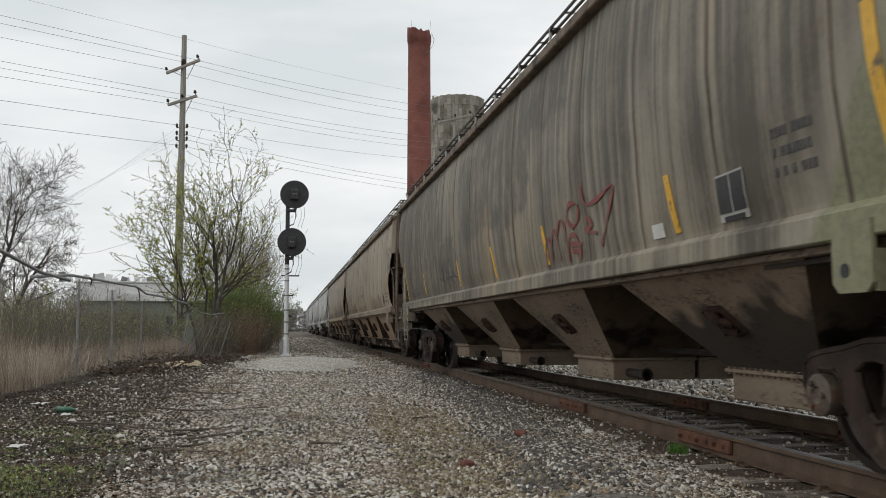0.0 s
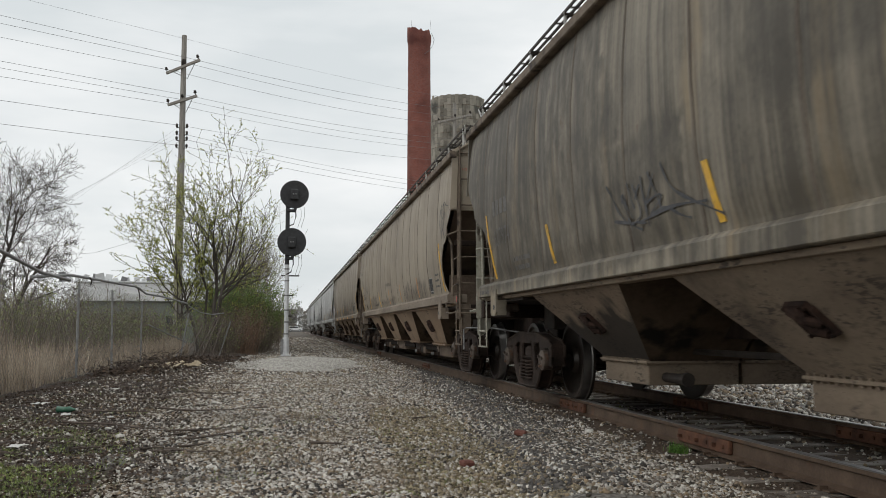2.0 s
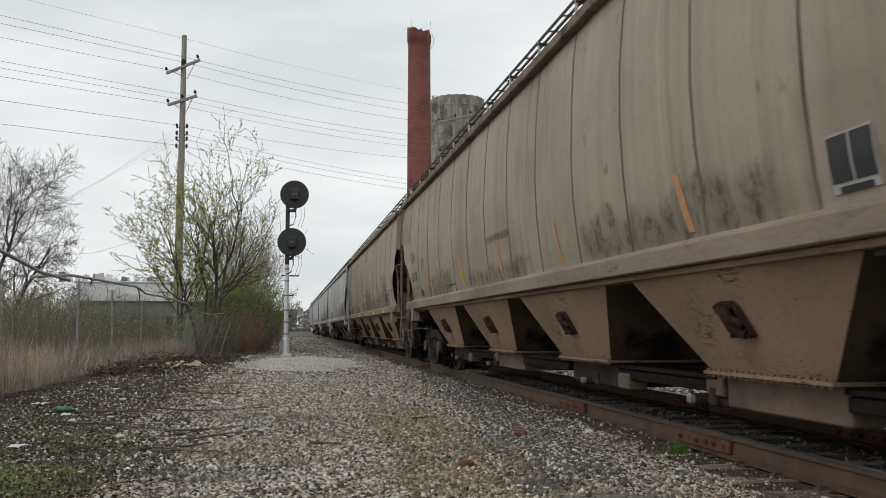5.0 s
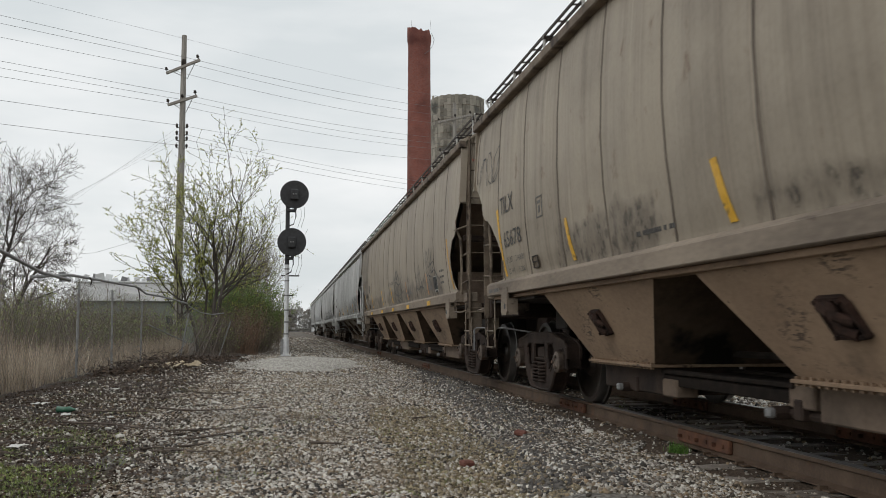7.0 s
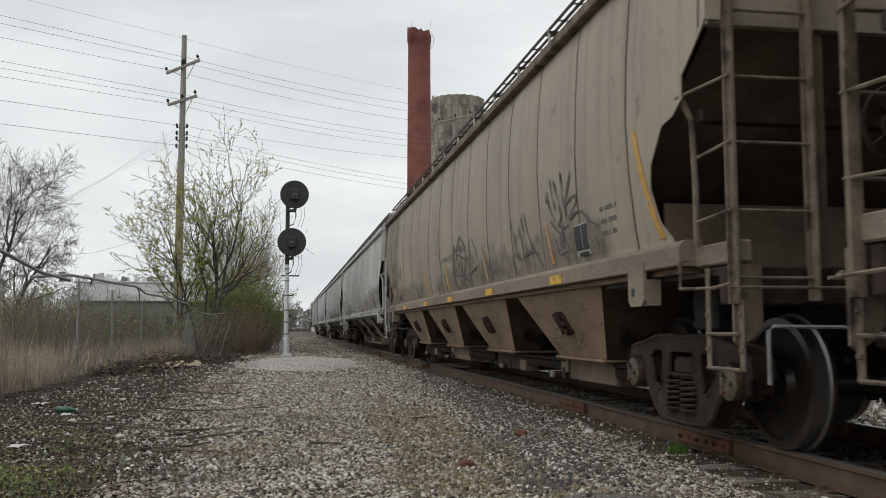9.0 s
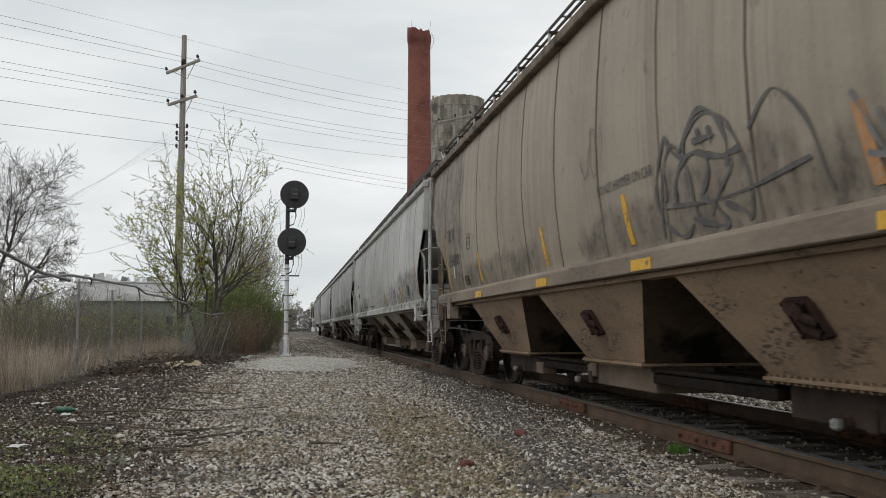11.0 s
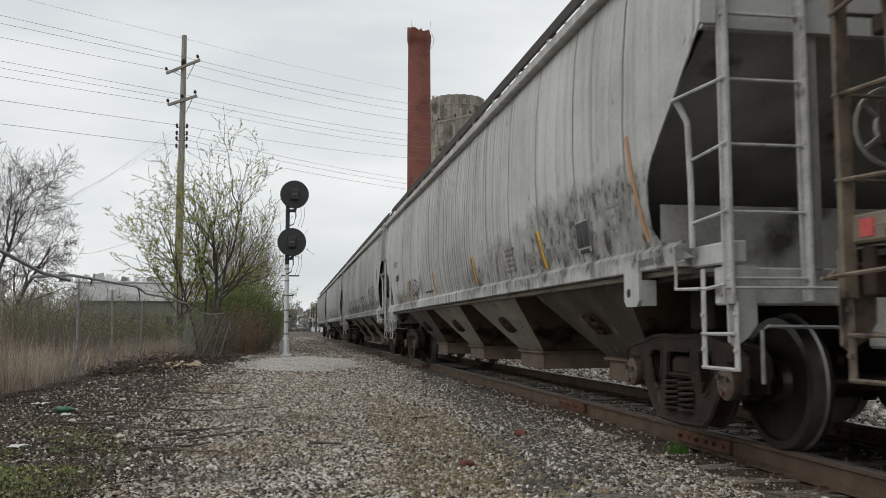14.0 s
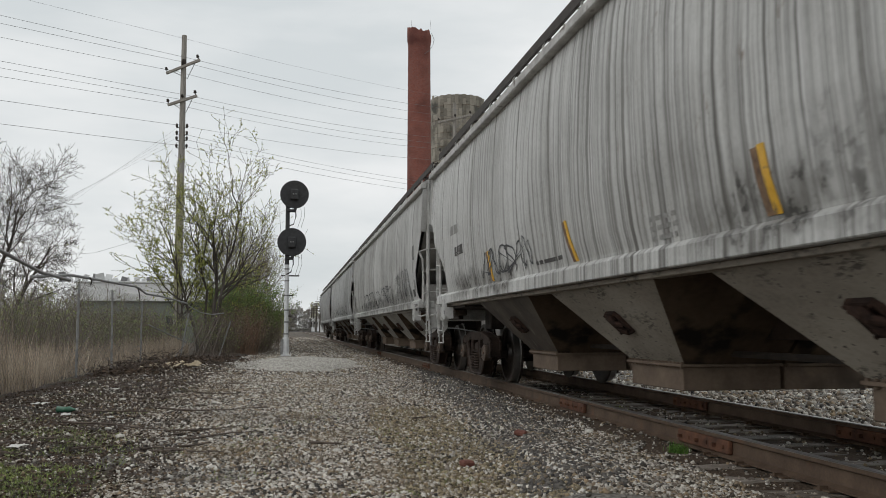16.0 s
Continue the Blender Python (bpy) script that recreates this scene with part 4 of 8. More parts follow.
def frame_mesh():
    """Cast truck side frame with its three windows, in its own plane."""
    half = [(0.0, 0.765), (0.30, 0.775), (0.52, 0.765), (0.70, 0.725), (0.90, 0.70), (1.02, 0.675), (1.08, 0.62), (1.09, 0.50), (1.05, 0.40), (1.00, 0.39),
            (0.99, 0.55), (0.94, 0.60), (0.80, 0.60), (0.74, 0.55), (0.72, 0.42), (0.66, 0.37), (0.53, 0.20), (0.40, 0.115), (0.0, 0.10)]
    outline = [(y, z) for y, z in half] + [(-y, z) for y, z in half[-2:0:-1]]
    holes = [[(-0.19, 0.665), (0.19, 0.665), (0.22, 0.62), (0.23, 0.47), (0.27, 0.43), (0.27, 0.20), (-0.27, 0.20), (-0.27, 0.43), (-0.23, 0.47), (-0.22, 0.62)]]
    for s in (-1, 1):
        holes.append([(s * y, z) for y, z in ((0.34, 0.66), (0.44, 0.675), (0.54, 0.66), (0.59, 0.60), (0.565, 0.50), (0.49, 0.38), (0.43, 0.335), (0.385, 0.35), (0.365, 0.43), (0.33, 0.58))])
    bm = bmesh.new()
    edges = []
    for loop in [outline] + holes:
        vs = [bm.verts.new((0.085, y, z)) for y, z in loop]
        edges += [bm.edges.new((a, b)) for a, b in zip(vs, vs[1:] + vs[:1])]
    bmesh.ops.triangle_fill(bm, use_beauty=True, use_dissolve=False, edges=edges)
    ext = bmesh.ops.extrude_face_region(bm, geom=list(bm.faces))
    bmesh.ops.translate(bm, vec=(-0.17, 0, 0), verts=[g for g in ext["geom"] if isinstance(g, bmesh.types.BMVert)])
    for loop in [outline] + holes:
        for x in (0.075, -0.075):
            tube(bm, [(x, y, z) for y, z in loop + loop[:1]], 0.022, sides=5, close=False)
    bmesh.ops.recalc_face_normals(bm, faces=bm.faces)
    return bm


def springs_mesh():
    """A nest of coil springs: two coils side by side, two deep."""
    bm = bmesh.new()
    for y in (-0.135, 0.135):
        for x in (-0.07, 0.07):
            pts = [(x + 0.062 * math.cos(a), y + 0.105 * math.sin(a), 0.182 + 0.255 * i / 60)
                   for i, a in ((i, i * 2 * math.pi / 10) for i in range(61))]
            tube(bm, pts, 0.0145, sides=6)
    return bm


def bolster_mesh():
    bm = bmesh.new()
    box(bm, -1.11, 1.11, -0.20, 0.20, 0.49, 0.61, 0.02)
    box(bm, -0.85, 0.85, -0.22, 0.22, 0.46, 0.69, 0.03)
    for s in (-1, 1):
        box(bm, s * 1.02, s * 1.13, -0.17, 0.17, 0.475, 0.60, 0.02)
        box(bm, s * 1.10, s * 1.15, -0.20, 0.20, 0.46, 0.485, 0.008)
    box(bm, -0.45, 0.45, -0.28, 0.28, 0.60, 0.80, 0.03)
    for s in (-1, 1):
        box(bm, s * 1.02 - 0.11, s * 1.02 + 0.11, -0.26, 0.26, 0.44, 0.48, 0.01)
        box(bm, s * 1.02 - 0.12, s * 1.02 + 0.12, -0.30, 0.30, 0.14, 0.175, 0.01)
    return bm


def rigging_mesh():
    """Brake beams, shoes and rods within the truck."""
    bm = bmesh.new()
    for s in (-1, 1):
        tube(bm, [(-0.8, s * 0.38, 0.34), (0.8, s * 0.38, 0.34)], 0.035)
        for x in (-0.755, 0.755):
            box(bm, x - 0.05, x + 0.05, s * 0.33, s * 0.41, 0.22, 0.52, 0.01)
    tube(bm, [(0.1, -0.38, 0.36), (0.1, 0.38, 0.30)], 0.02)
    return bm


def adapter_mesh():
    bm = bmesh.new()
    box(bm, -0.09, 0.09, -0.13, 0.13, 0.57, 0.615, 0.012)
    lathe(bm, [(-0.07, 0.125), (0.04, 0.125)], "x", 18, (0, 0, 0.457))
    return bm


def truck(car, y):
    """Side frames, bolster, springs and rigging of one truck at y; wheelsets hang on the car."""
    b = cached("truck_bolster", bolster_mesh, M["truck"], car, "grimy cast-steel truck bolster")
    b.location = (0, y, 0)
    for s in (-1, 1):
        f = cached("side_frame", frame_mesh, M["truck"], b, "rust-brown cast side frame")
        f.location = (s * 1.06, 0, 0)
        sp = cached("coil_spring_nest", springs_mesh, M["truck"], b)
        sp.location = (s * 1.06, 0, 0)
    for s in (-1, 1):
        for dy in (-0.865, 0.865):
            cached("bearing_adapter", adapter_mesh, M["truck"], b).matrix_basis = pose(s * 1.05, dy, 0, 0, 0, 0 if s > 0 else 180)
    cached("brake_rigging", rigging_mesh, M["dark"], b)
    for dy in (-0.865, 0.865):
        wheelset_part(car, y + dy)


PLATES = 17
PLATE = 1.24
SEAM0 = -10.55


def side_x(y, z, dents, s=-1):
    """Distance of the body side from the middle line: the pressed curve, each plate's slight bow, and dents."""
    u = (y - SEAM0) / PLATE % 1.0
    full = min(1.0, max(0.0, (z - 1.38) / 0.25)) * min(1.0, max(0.0, (3.60 - z) / 0.2))
    return lerp_table(SIDE, z) + 0.016 * math.sin(math.pi * u) * full - 0.008 + dents * noise.noise(Vector((y * 0.9, z * 0.9, s * 5 + dents * 90))) * full


def side_panels(car, paint_mat, dents, front, rear, seam_mat):
    """The body side in welded plates with a hair's gap at each seam."""
    zs = sorted({z for z, _ in SIDE} | {z for z, _ in front + rear if z < 3.6} | {1.38, 1.52, 1.68, 1.75, 1.9, 2.1, 2.6, 3.1, 3.45, 3.55})
    zs = [z for z in zs if z <= 3.60]
    n = PLATES
    for s in (-1, 1):
        for k in range(n):
            y0, y1 = SEAM0 + PLATE * k + 0.006, SEAM0 + PLATE * (k + 1) - 0.006
            rows = []
            for z in zs:
                lo, hi = lerp_table(front, z) - HALF, HALF - lerp_table(rear, z)
                row = []
                for j in range(6):
                    y = min(max(y0 + (y1 - y0) * j / 5, lo), hi)
                    row.append((s * side_x(y0 + (y1 - y0) * (0.002 + 0.996 * j / 5) if lo < y < hi else y, z, dents, s), y, z))
                rows.append(row)
            if max(r[-1][1] - r[0][1] for r in rows) < 0.05:
                continue
            smooth_by_angle(part("side_panel", sheet(rows, 0.012), paint_mat, car), 50)
        for k in range(1, n):
            y = SEAM0 + PLATE * k
            rows = [[(s * (side_x(y + dy + 0.002, z, dents, s) + 0.003), y + dy, z) for dy in (-0.016, 0.0, 0.016)]
                    for z in zs if lerp_table(front, z) - HALF + 0.05 < y < HALF - lerp_table(rear, z) - 0.05]
            if len(rows) > 2:
                smooth_by_angle(part("weld_seam", sheet(rows, 0.006), seam_mat, car), 50)


def hopper_bay(car, y, paint_mat, top_half, top_x, gate_half, gx, gate_mat, geared, piped, tan_gate=False, last=False):
    """One discharge bay: on each side of the centre sill, sloping sheets run down to a flanged outlet gate. geared: the gate
    lies further in and is worked by a capstan; otherwise a plain box with a discharge pipe."""
    g, z1 = gate_half, 1.26
    for s in (-1, 1):
        bm = bmesh.new()
        top = [(s * 0.02, -top_half, z1), (s * top_x, -top_half, z1), (s * top_x, top_half, z1), (s * 0.02, top_half, z1)]
        bot = [(s * 0.02, -g, 0.53), (s * gx, -g, 0.53), (s * gx, g, 0.53), (s * 0.02, g, 0.53)]
        a, b = [bm.verts.new(v) for v in top], [bm.verts.new(v) for v in bot]
        for i in range(4):
            bm.faces.new((a[i], b[i], b[(i + 1) % 4], a[(i + 1) % 4]))
        bm.faces.new(b[::-1])
        bm.faces.new(a)
        bmesh.ops.recalc_face_normals(bm, faces=bm.faces)
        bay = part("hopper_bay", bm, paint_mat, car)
        # end and inner sheets darker: soot plus shade between the bays, both in colour
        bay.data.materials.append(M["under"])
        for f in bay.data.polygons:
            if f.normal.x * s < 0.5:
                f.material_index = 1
        bay.location = (0, y, 0)
        # bolted flange round the foot of the bay
        bm = bmesh.new()
        box(bm, s * 0.02, s * (gx + 0.05), -g - 0.04, g + 0.04, 0.510, 0.535, 0.004)
        n = int(2 * g / 0.075)
        for k in range(n + 1):
            yk = -g + k * 2 * g / n
            box(bm, s * (gx + 0.012), s * (gx + 0.036), yk - 0.012, yk + 0.012, 0.494, 0.552)
        part("bolted_flange", bm, gate_mat, bay)
        if geared:
            bm = bmesh.new()
            box(bm, s * (gx - 0.78), s * (gx - 0.10), -g + 0.03, g - 0.02, 0.275, 0.512, 0.012)
            part("outlet_gate", bm, M["end_brown"] if tan_gate else M["truck"], bay)
            bm = bmesh.new()
            at = g + 0.40 if tan_gate else 0.12
            tube(bm, [(s * (gx - 0.30), at, 0.30), (s * (gx - 0.04), at, 0.30)], 0.045, sides=10)
            tube(bm, [(s * (gx - 0.16), at, 0.30), (s * (gx - 0.16), -g + 0.05, 0.30)], 0.035, sides=8)
            box(bm, s * (gx - 0.22), s * (gx - 0.08), at - 0.26, at - 0.16, 0.265, 0.40, 0.012)
            shaft = part("gate_capstan", bm, M["truck"], bay, "dark greasy gate opening shaft")
            bm = bmesh.new()
            box(bm, s * (gx - 0.05), s * (gx + 0.01), at - 0.032, at + 0.032, 0.268, 0.332, 0.014)
            part("capstan_socket", bm, M["galv"], shaft, "bright worn square socket")
            bm = bmesh.new()
            if tan_gate:
                box(bm, s * (gx - 0.26), s * (gx - 0.09), g + 0.02, g + 0.30, 0.34, 0.485, 0.012)
            else:
                box(bm, s * (gx - 0.26), s * (gx - 0.07), -g - 0.26, -g + 0.02, 0.275, 0.42, 0.012)
            part("gate_end_plate", bm, M["end_brown"], bay)
            bm = bmesh.new()
            end = -g - (0.55 if last else 1.95)
            for x in (gx - 0.70, gx - 0.12):
                box(bm, s * (x - 0.03), s * (x + 0.03), end, -g + 0.04, 0.365, 0.45, 0.008)
                box(bm, s * (x - 0.03), s * (x + 0.05), end, -g + 0.04, 0.462, 0.495, 0.006)
            box(bm, s * (gx - 0.70), s * (gx - 0.12), end + 0.02, -g - 0.02, 0.37, 0.46)
            part("gate_track", bm, M["soot_iron"], bay)
        else:
            bm = bmesh.new()
            box(bm, s * 0.02, s * (gx + 0.01), -g + 0.01, g - 0.01, 0.31, 0.512, 0.008)
            part("outlet_gate", bm, gate_mat, bay)
            if piped:
                bm = bmesh.new()
                tube(bm, [(s * (gx - 0.16), -g - 0.46, 0.385), (s * (gx - 0.16), -g + 0.05, 0.385)], 0.045, sides=12)
                tube(bm, [(s * (gx - 0.16), -g - 0.46, 0.385), (s * (gx - 0.16), -g - 0.41, 0.385)], 0.062, sides=12)
                part("discharge_pipe", bm, M["dark"], bay, "black discharge pipe with collar")
        # vibrator bracket: a leaning cast frame with a clamp bolted inside
        bm = bmesh.new()
        lean = [(-0.17, 0.10), (-0.14, 0.125), (0.08, 0.125), (0.125, 0.08), (0.185, -0.11), (0.155, -0.125), (-0.08, -0.125), (-0.11, -0.09)]
        outer = [bm.verts.new((0.0, p, q)) for p, q in lean]
        rim = [bm.verts.new((0.034, p * 0.95, q * 0.95)) for p, q in lean]
        lip = [bm.verts.new((0.034, p * 0.82, q * 0.80)) for p, q in lean]
        deep = [bm.verts.new((0.006, p * 0.78, q * 0.76)) for p, q in lean]
        for u, w in ((outer, rim), (rim, lip), (lip, deep)):
            for i in range(8):
                bm.faces.new((u[i], u[(i + 1) % 8], w[(i + 1) % 8], w[i]))
        bm.faces.new(deep)
        tube(bm, [(0.01, -0.12, 0.07), (0.035, -0.02, 0.045), (0.04, 0.03, -0.06), (0.02, 0.10, -0.10)], 0.045, 0.035, 8)
        tube(bm, [(0.01, -0.05, 0.09), (0.05, 0.02, 0.02), (0.02, 0.11, -0.03)], 0.035, 0.028, 8)
        for p, q in ((-0.13, 0.10), (0.075, 0.10), (0.15, -0.10), (-0.07, -0.105)):
            tube(bm, [(0.02, p, q), (0.05, p, q)], 0.014, sides=6)
        bmesh.ops.recalc_face_normals(bm, faces=bm.faces)
        v = part("vibrator_bracket", bm, M["grease"], bay, "dark greasy vibrator bracket")
        tilt = math.atan2(top_x - gx, z1 - 0.53)
        v.matrix_basis = Matrix.Translation((s * ((top_x + gx) / 2 + 0.005), 0.05, (z1 + 0.53) / 2)) @ Matrix.Rotation(0 if s > 0 else math.pi, 4, "Z") @ Matrix.Rotation(tilt, 4, "Y") 


def ladders(car, e, s, paint_mat, short):
    """Ladder at one corner: end stiles, a side stile bent into the body, round rungs, a hanging sill step. e: -1 front, 1 rear; s: side."""
    inset = 0.0 if e < 0 else 0.11

    def Y(d):
        return e * (HALF - d - short)
    for x, z0, z1 in ((1.53, 0.98, 3.74), (1.00, 1.0, 3.94)):
        bm = bmesh.new()
        x0 = s * x
        box(bm, x0 - 0.012, x0 + 0.012, Y(0.52 + inset) - 0.035, Y(0.52 + inset) + 0.035, z0, z1, 0.004)
        box(bm, x0 - 0.035, x0 + 0.035, Y(0.55 + inset) - 0.008, Y(0.55 + inset) + 0.008, z0, z1)
        part("ladder_stile", bm, paint_mat, car)
    d = 0.97 + inset
    bm = bmesh.new()
    tube(bm, [(s * 1.655, Y(d + 0.08), 2.40), (s * 1.62, Y(d + 0.03), 2.32), (s * 1.575, Y(d), 2.20), (s * 1.56, Y(d), 1.75), (s * 1.56, Y(d), 1.36)], 0.022, sides=8)
    part("side_stile", bm, paint_mat, car)
    for z in (1.14, 1.55, 1.97, 2.38, 2.80, 3.22, 3.64):
        bm = bmesh.new()
        tube(bm, [(s * 1.55, Y(0.53 + inset), z), (s * 0.98, Y(0.53 + inset), z)], 0.011)
        for x in (1.53, 1.0):
            box(bm, s * x - 0.02, s * x + 0.02, Y(0.53 + inset) - 0.02, Y(0.53 + inset) + 0.02, z - 0.02, z + 0.02, 0.006)
        part("rung", bm, paint_mat, car)
    for z in (1.55, 1.97, 2.38):
        bm = bmesh.new()
        x1 = lerp_table(SIDE, z) if z > 2.3 else 1.56
        tube(bm, [(s * 1.55, Y(0.50 + inset), z), (s * x1, Y(d + 0.03), z - 0.03)], 0.012)
        part("rung", bm, paint_mat, car)
    # hanging sill step
    bm = bmesh.new()
    lo, hi = Y(0.51 + inset), Y(0.94 + inset)
    for y, z1 in ((lo, 1.0), (hi, 1.22)):
        box(bm, s * 1.50, s * 1.512, y - 0.028, y + 0.028, 0.575, z1, 0.003)
    for z in (0.585, 0.80):
        tube(bm, [(s * 1.52, lo, z), (s * 1.52, hi, z)], 0.013)
    for y in (lo, hi):
        for z in (0.70, 0.92):
            box(bm, s * 1.508, s * 1.528, y - 0.014, y + 0.014, z - 0.014, z + 0.014, 0.004)
    part("sill_step", bm, paint_mat, car)
    bm = bmesh.new()
    tube(bm, [(s * 1.60, Y(1.02 + inset), 1.28), (s * 1.66, Y(1.02 + inset), 1.26), (s * 1.66, Y(1.02 + inset), 1.09), (s * 1.66, Y(0.58 + inset), 1.075), (s * 1.58, Y(0.50 + inset), 1.10)], 0.012)
    tube(bm, [(s * 1.58, Y(0.50), 1.08), (s * 0.60, Y(0.47), 1.08)], 0.011)
    part("grab_iron", bm, paint_mat, car)
    if s == e:
        bm = bmesh.new()
        tube(bm, [(s * 0.30, Y(0.12), 0.72), (s * 1.10, Y(0.13), 0.84), (s * 1.50, Y(0.16), 0.845), (s * 1.535, Y(0.16), 0.82), (s * 1.535, Y(0.16), 0.52)], 0.012)
        part("uncoupling_lever", bm, M["galv"], car, "bare steel uncoupling lever")


def hopper_car(name, index, y_mid, paint_mat, bay_mat, label, dents, bay_shape, end_mat, cut, pad_at, short=0.0):
    """A four-bay covered hopper car, its middle at y_mid when the clip begins."""
    car = empty(name, pose(TRACK_X, y_mid, 0), label, "railway car", "cars of the train")
    sill_mat = M["sill_tan"] if index in (1, 2) else paint_mat
    side_panels(car, paint_mat, dents, EDGE if cut == "notched" else PLAIN_CUT, [(z, d + short) for z, d in REAR_CUT],
                M["seam_brown"] if cut == "notched" else M["seam_grey"])
    # roof with eave strips
    bm = bmesh.new()
    prof = [(-x, z) for x, z in ROOF[::-1]] + ROOF[1:]
    ends = [[bm.verts.new((x, y, z)) for x, z in prof] for y in np.linspace(-HALF + 0.5, HALF - 0.5 - short, 15)]
    for a, b in zip(ends, ends[1:]):
        for i in range(len(prof) - 1):
            bm.faces.new((a[i], a[i + 1], b[i + 1], b[i]))
    for a in (ends[0], ends[-1]):
        lo = [bm.verts.new(v.co - Vector((0, 0, 0.03))) for v in a]
        for i in range(len(prof) - 1):
            bm.faces.new((a[i], a[i + 1], lo[i + 1], lo[i]))
    bmesh.ops.recalc_face_normals(bm, faces=bm.faces)
    smooth_by_angle(part("roof", bm, paint_mat, car))
    for s in (-1, 1):
        bm = bmesh.new()
        box(bm, s * 1.57, s * 1.68, -HALF + 0.50, HALF - 0.50 - short, 3.562, 3.668, 0.012)
        part("eave_rail", bm, M["ladder_brown"] if cut == "notched" else M["ladder_grey"], car)
    bm = bmesh.new()
    box(bm, -0.30, 0.30, -HALF + 1.4, HALF - 1.4, 4.11, 4.19, 0.03)
    part("hatch_cover", bm, paint_mat, car)
    # running boards along the roof, their brackets, and the crosswalks at both ends
    for s in (-1, 1):
        bm = bmesh.new()
        for k in range(6):
            x = s * (1.06 + k * 0.078)
            box(bm, x - 0.008, x + 0.008, -HALF + 0.35, HALF - 0.35 - short, 4.035, 4.065)
        for k in range(40):
            y = -HALF + 0.35 + k * (2 * HALF - 0.7 - short) / 39
            box(bm, s * 1.05, s * 1.46, y - 0.006, y + 0.006, 4.032, 4.05)
        if cut == "plain":
            box(bm, s * 1.462, s * 1.470, -HALF + 0.35, HALF - 0.35 - short, 3.955, 4.066)
        part("running_board", bm, M["dark"], car, "dark steel grating walkway")
        for k in range(15):
            y = -HALF + 0.62 + k * (2 * HALF - 1.24 - short) / 14
            bm = bmesh.new()
            box(bm, s * 1.435, s * 1.46, y - 0.016, y + 0.016, 3.775, 4.06, 0.004)
            part("walkway_bracket", bm, M["ladder_grey"], car)
            bm = bmesh.new()
            box(bm, s * 1.05, s * 1.46, y - 0.035, y + 0.035, 4.008, 4.030)
            part("walkway_bearer", bm, M["dark"], car)
    for e in (-1, 1):
        end = HALF - (short if e > 0 else 0)
        bm = bmesh.new()
        for k in range(9):
            y = e * (end - 0.36 - 0.05 * k)
            box(bm, -1.04, 1.04, y - 0.007, y + 0.007, 4.215, 4.24)
        for k in range(22):
            x = -1.04 + 2.08 * k / 21
            box(bm, x - 0.006, x + 0.006, e * (end - 0.36), e * (end - 0.76), 4.212, 4.228)
        for x in (-1.045, 1.045):
            box(bm, x - 0.005, x + 0.005, e * (end - 0.36), e * (end - 0.76), 4.05, 4.24)
        part("crosswalk", bm, M["dark"], car, "dark grating crosswalk over the end of the roof")
        for x in (-1.46, 1.46):
            bm = bmesh.new()
            tube(bm, [(x, e * (end - 0.38), 4.06), (x * 0.97, e * (end - 0.60), 3.76)], 0.014)
            part("walkway_strut", bm, M["ladder_grey"], car)
    # frame
    for s in (-1, 1):
        bm = bmesh.new()
        prof = [(1.572, 1.425), (1.618, 1.392), (1.625, 1.380), (1.625, 1.258), (1.617, 1.250), (1.46, 1.250), (1.46, 1.425)]
        a = [bm.verts.new((s * x, -HALF + 1.1, z)) for x, z in prof]
        b = [bm.verts.new((s * x, HALF - 1.1 - short, z)) for x, z in prof]
        for i in range(7):
            bm.faces.new((a[i], a[(i + 1) % 7], b[(i + 1) % 7], b[i]))
        bm.faces.new(a)
        bm.faces.new(b[::-1])
        bmesh.ops.recalc_face_normals(bm, faces=bm.faces)
        part("side_sill", bm, sill_mat, car)
        bm = bmesh.new()
        box(bm, s * 1.40, s * 1.545, -HALF + 1.2, HALF - 1.2 - short, 1.205, 1.247, 0.004)
        part("sill_flange", bm, bay_mat, car)
        for y0, y1 in ((-HALF + 0.55, -HALF + 1.096), (HALF - 1.096 - short, HALF - 0.55 - short)):
            bm = bmesh.new()
            box(bm, s * 1.40, s * 1.515, y0, y1, 1.235, 1.375, 0.012)
            part("sill_end", bm, sill_mat, car)
    bm = bmesh.new()
    box(bm, -0.29, 0.29, -HALF + 0.25, HALF - 0.25, 0.74, 1.05, 0.01)
    part("centre_sill", bm, M["truck"], car)
    for e in (-1, 1):
        def Y(d):
            return e * (HALF - d - (short if e > 0 else 0))
        bm = bmesh.new()
        box(bm, -1.50, 1.50, Y(0.70), Y(0.80), 0.98, 1.22, 0.012)
        box(bm, -0.42, 0.42, Y(0.30), Y(0.82), 0.70, 1.10, 0.02)
        part("end_sill", bm, M["truck"] if cut == "notched" else M["ladder_grey"], car)
        # front sheet at 1.60; the rear one is added to stop sky showing through
        at = 1.60 if e < 0 else 2.12
        bm = bmesh.new()
        box(bm, -1.50, 1.50, Y(at), Y(at + 0.03), 1.205, 1.74, 0.006)
        part("end_bulkhead", bm, end_mat, car, "grimy steel sheet closing the end over the platform")
        bm = bmesh.new()
        box(bm, -1.48, 1.48, Y(0.80), Y(2.9), 1.17, 1.20)
        part("end_platform", bm, M["dark"], car)
        bm = bmesh.new()
        box(bm, -0.95, 0.95, Y(1.95), Y(2.35), 0.82, 1.17, 0.02)
        part("body_bolster", bm, M["dark"], car)
        # upper end wall and slope sheet
        bm = bmesh.new()
        pts = [(lerp_table(SIDE, z) - 0.02, z) for z in (2.72, 3.0, 3.3, 3.6)] + [(x - 0.01, z - 0.01) for x, z in ROOF[:0:-1]] + [(0.01, 4.12)]
        loop = [(-x, z) for x, z in pts] + [(x, z) for x, z in pts[::-1]]
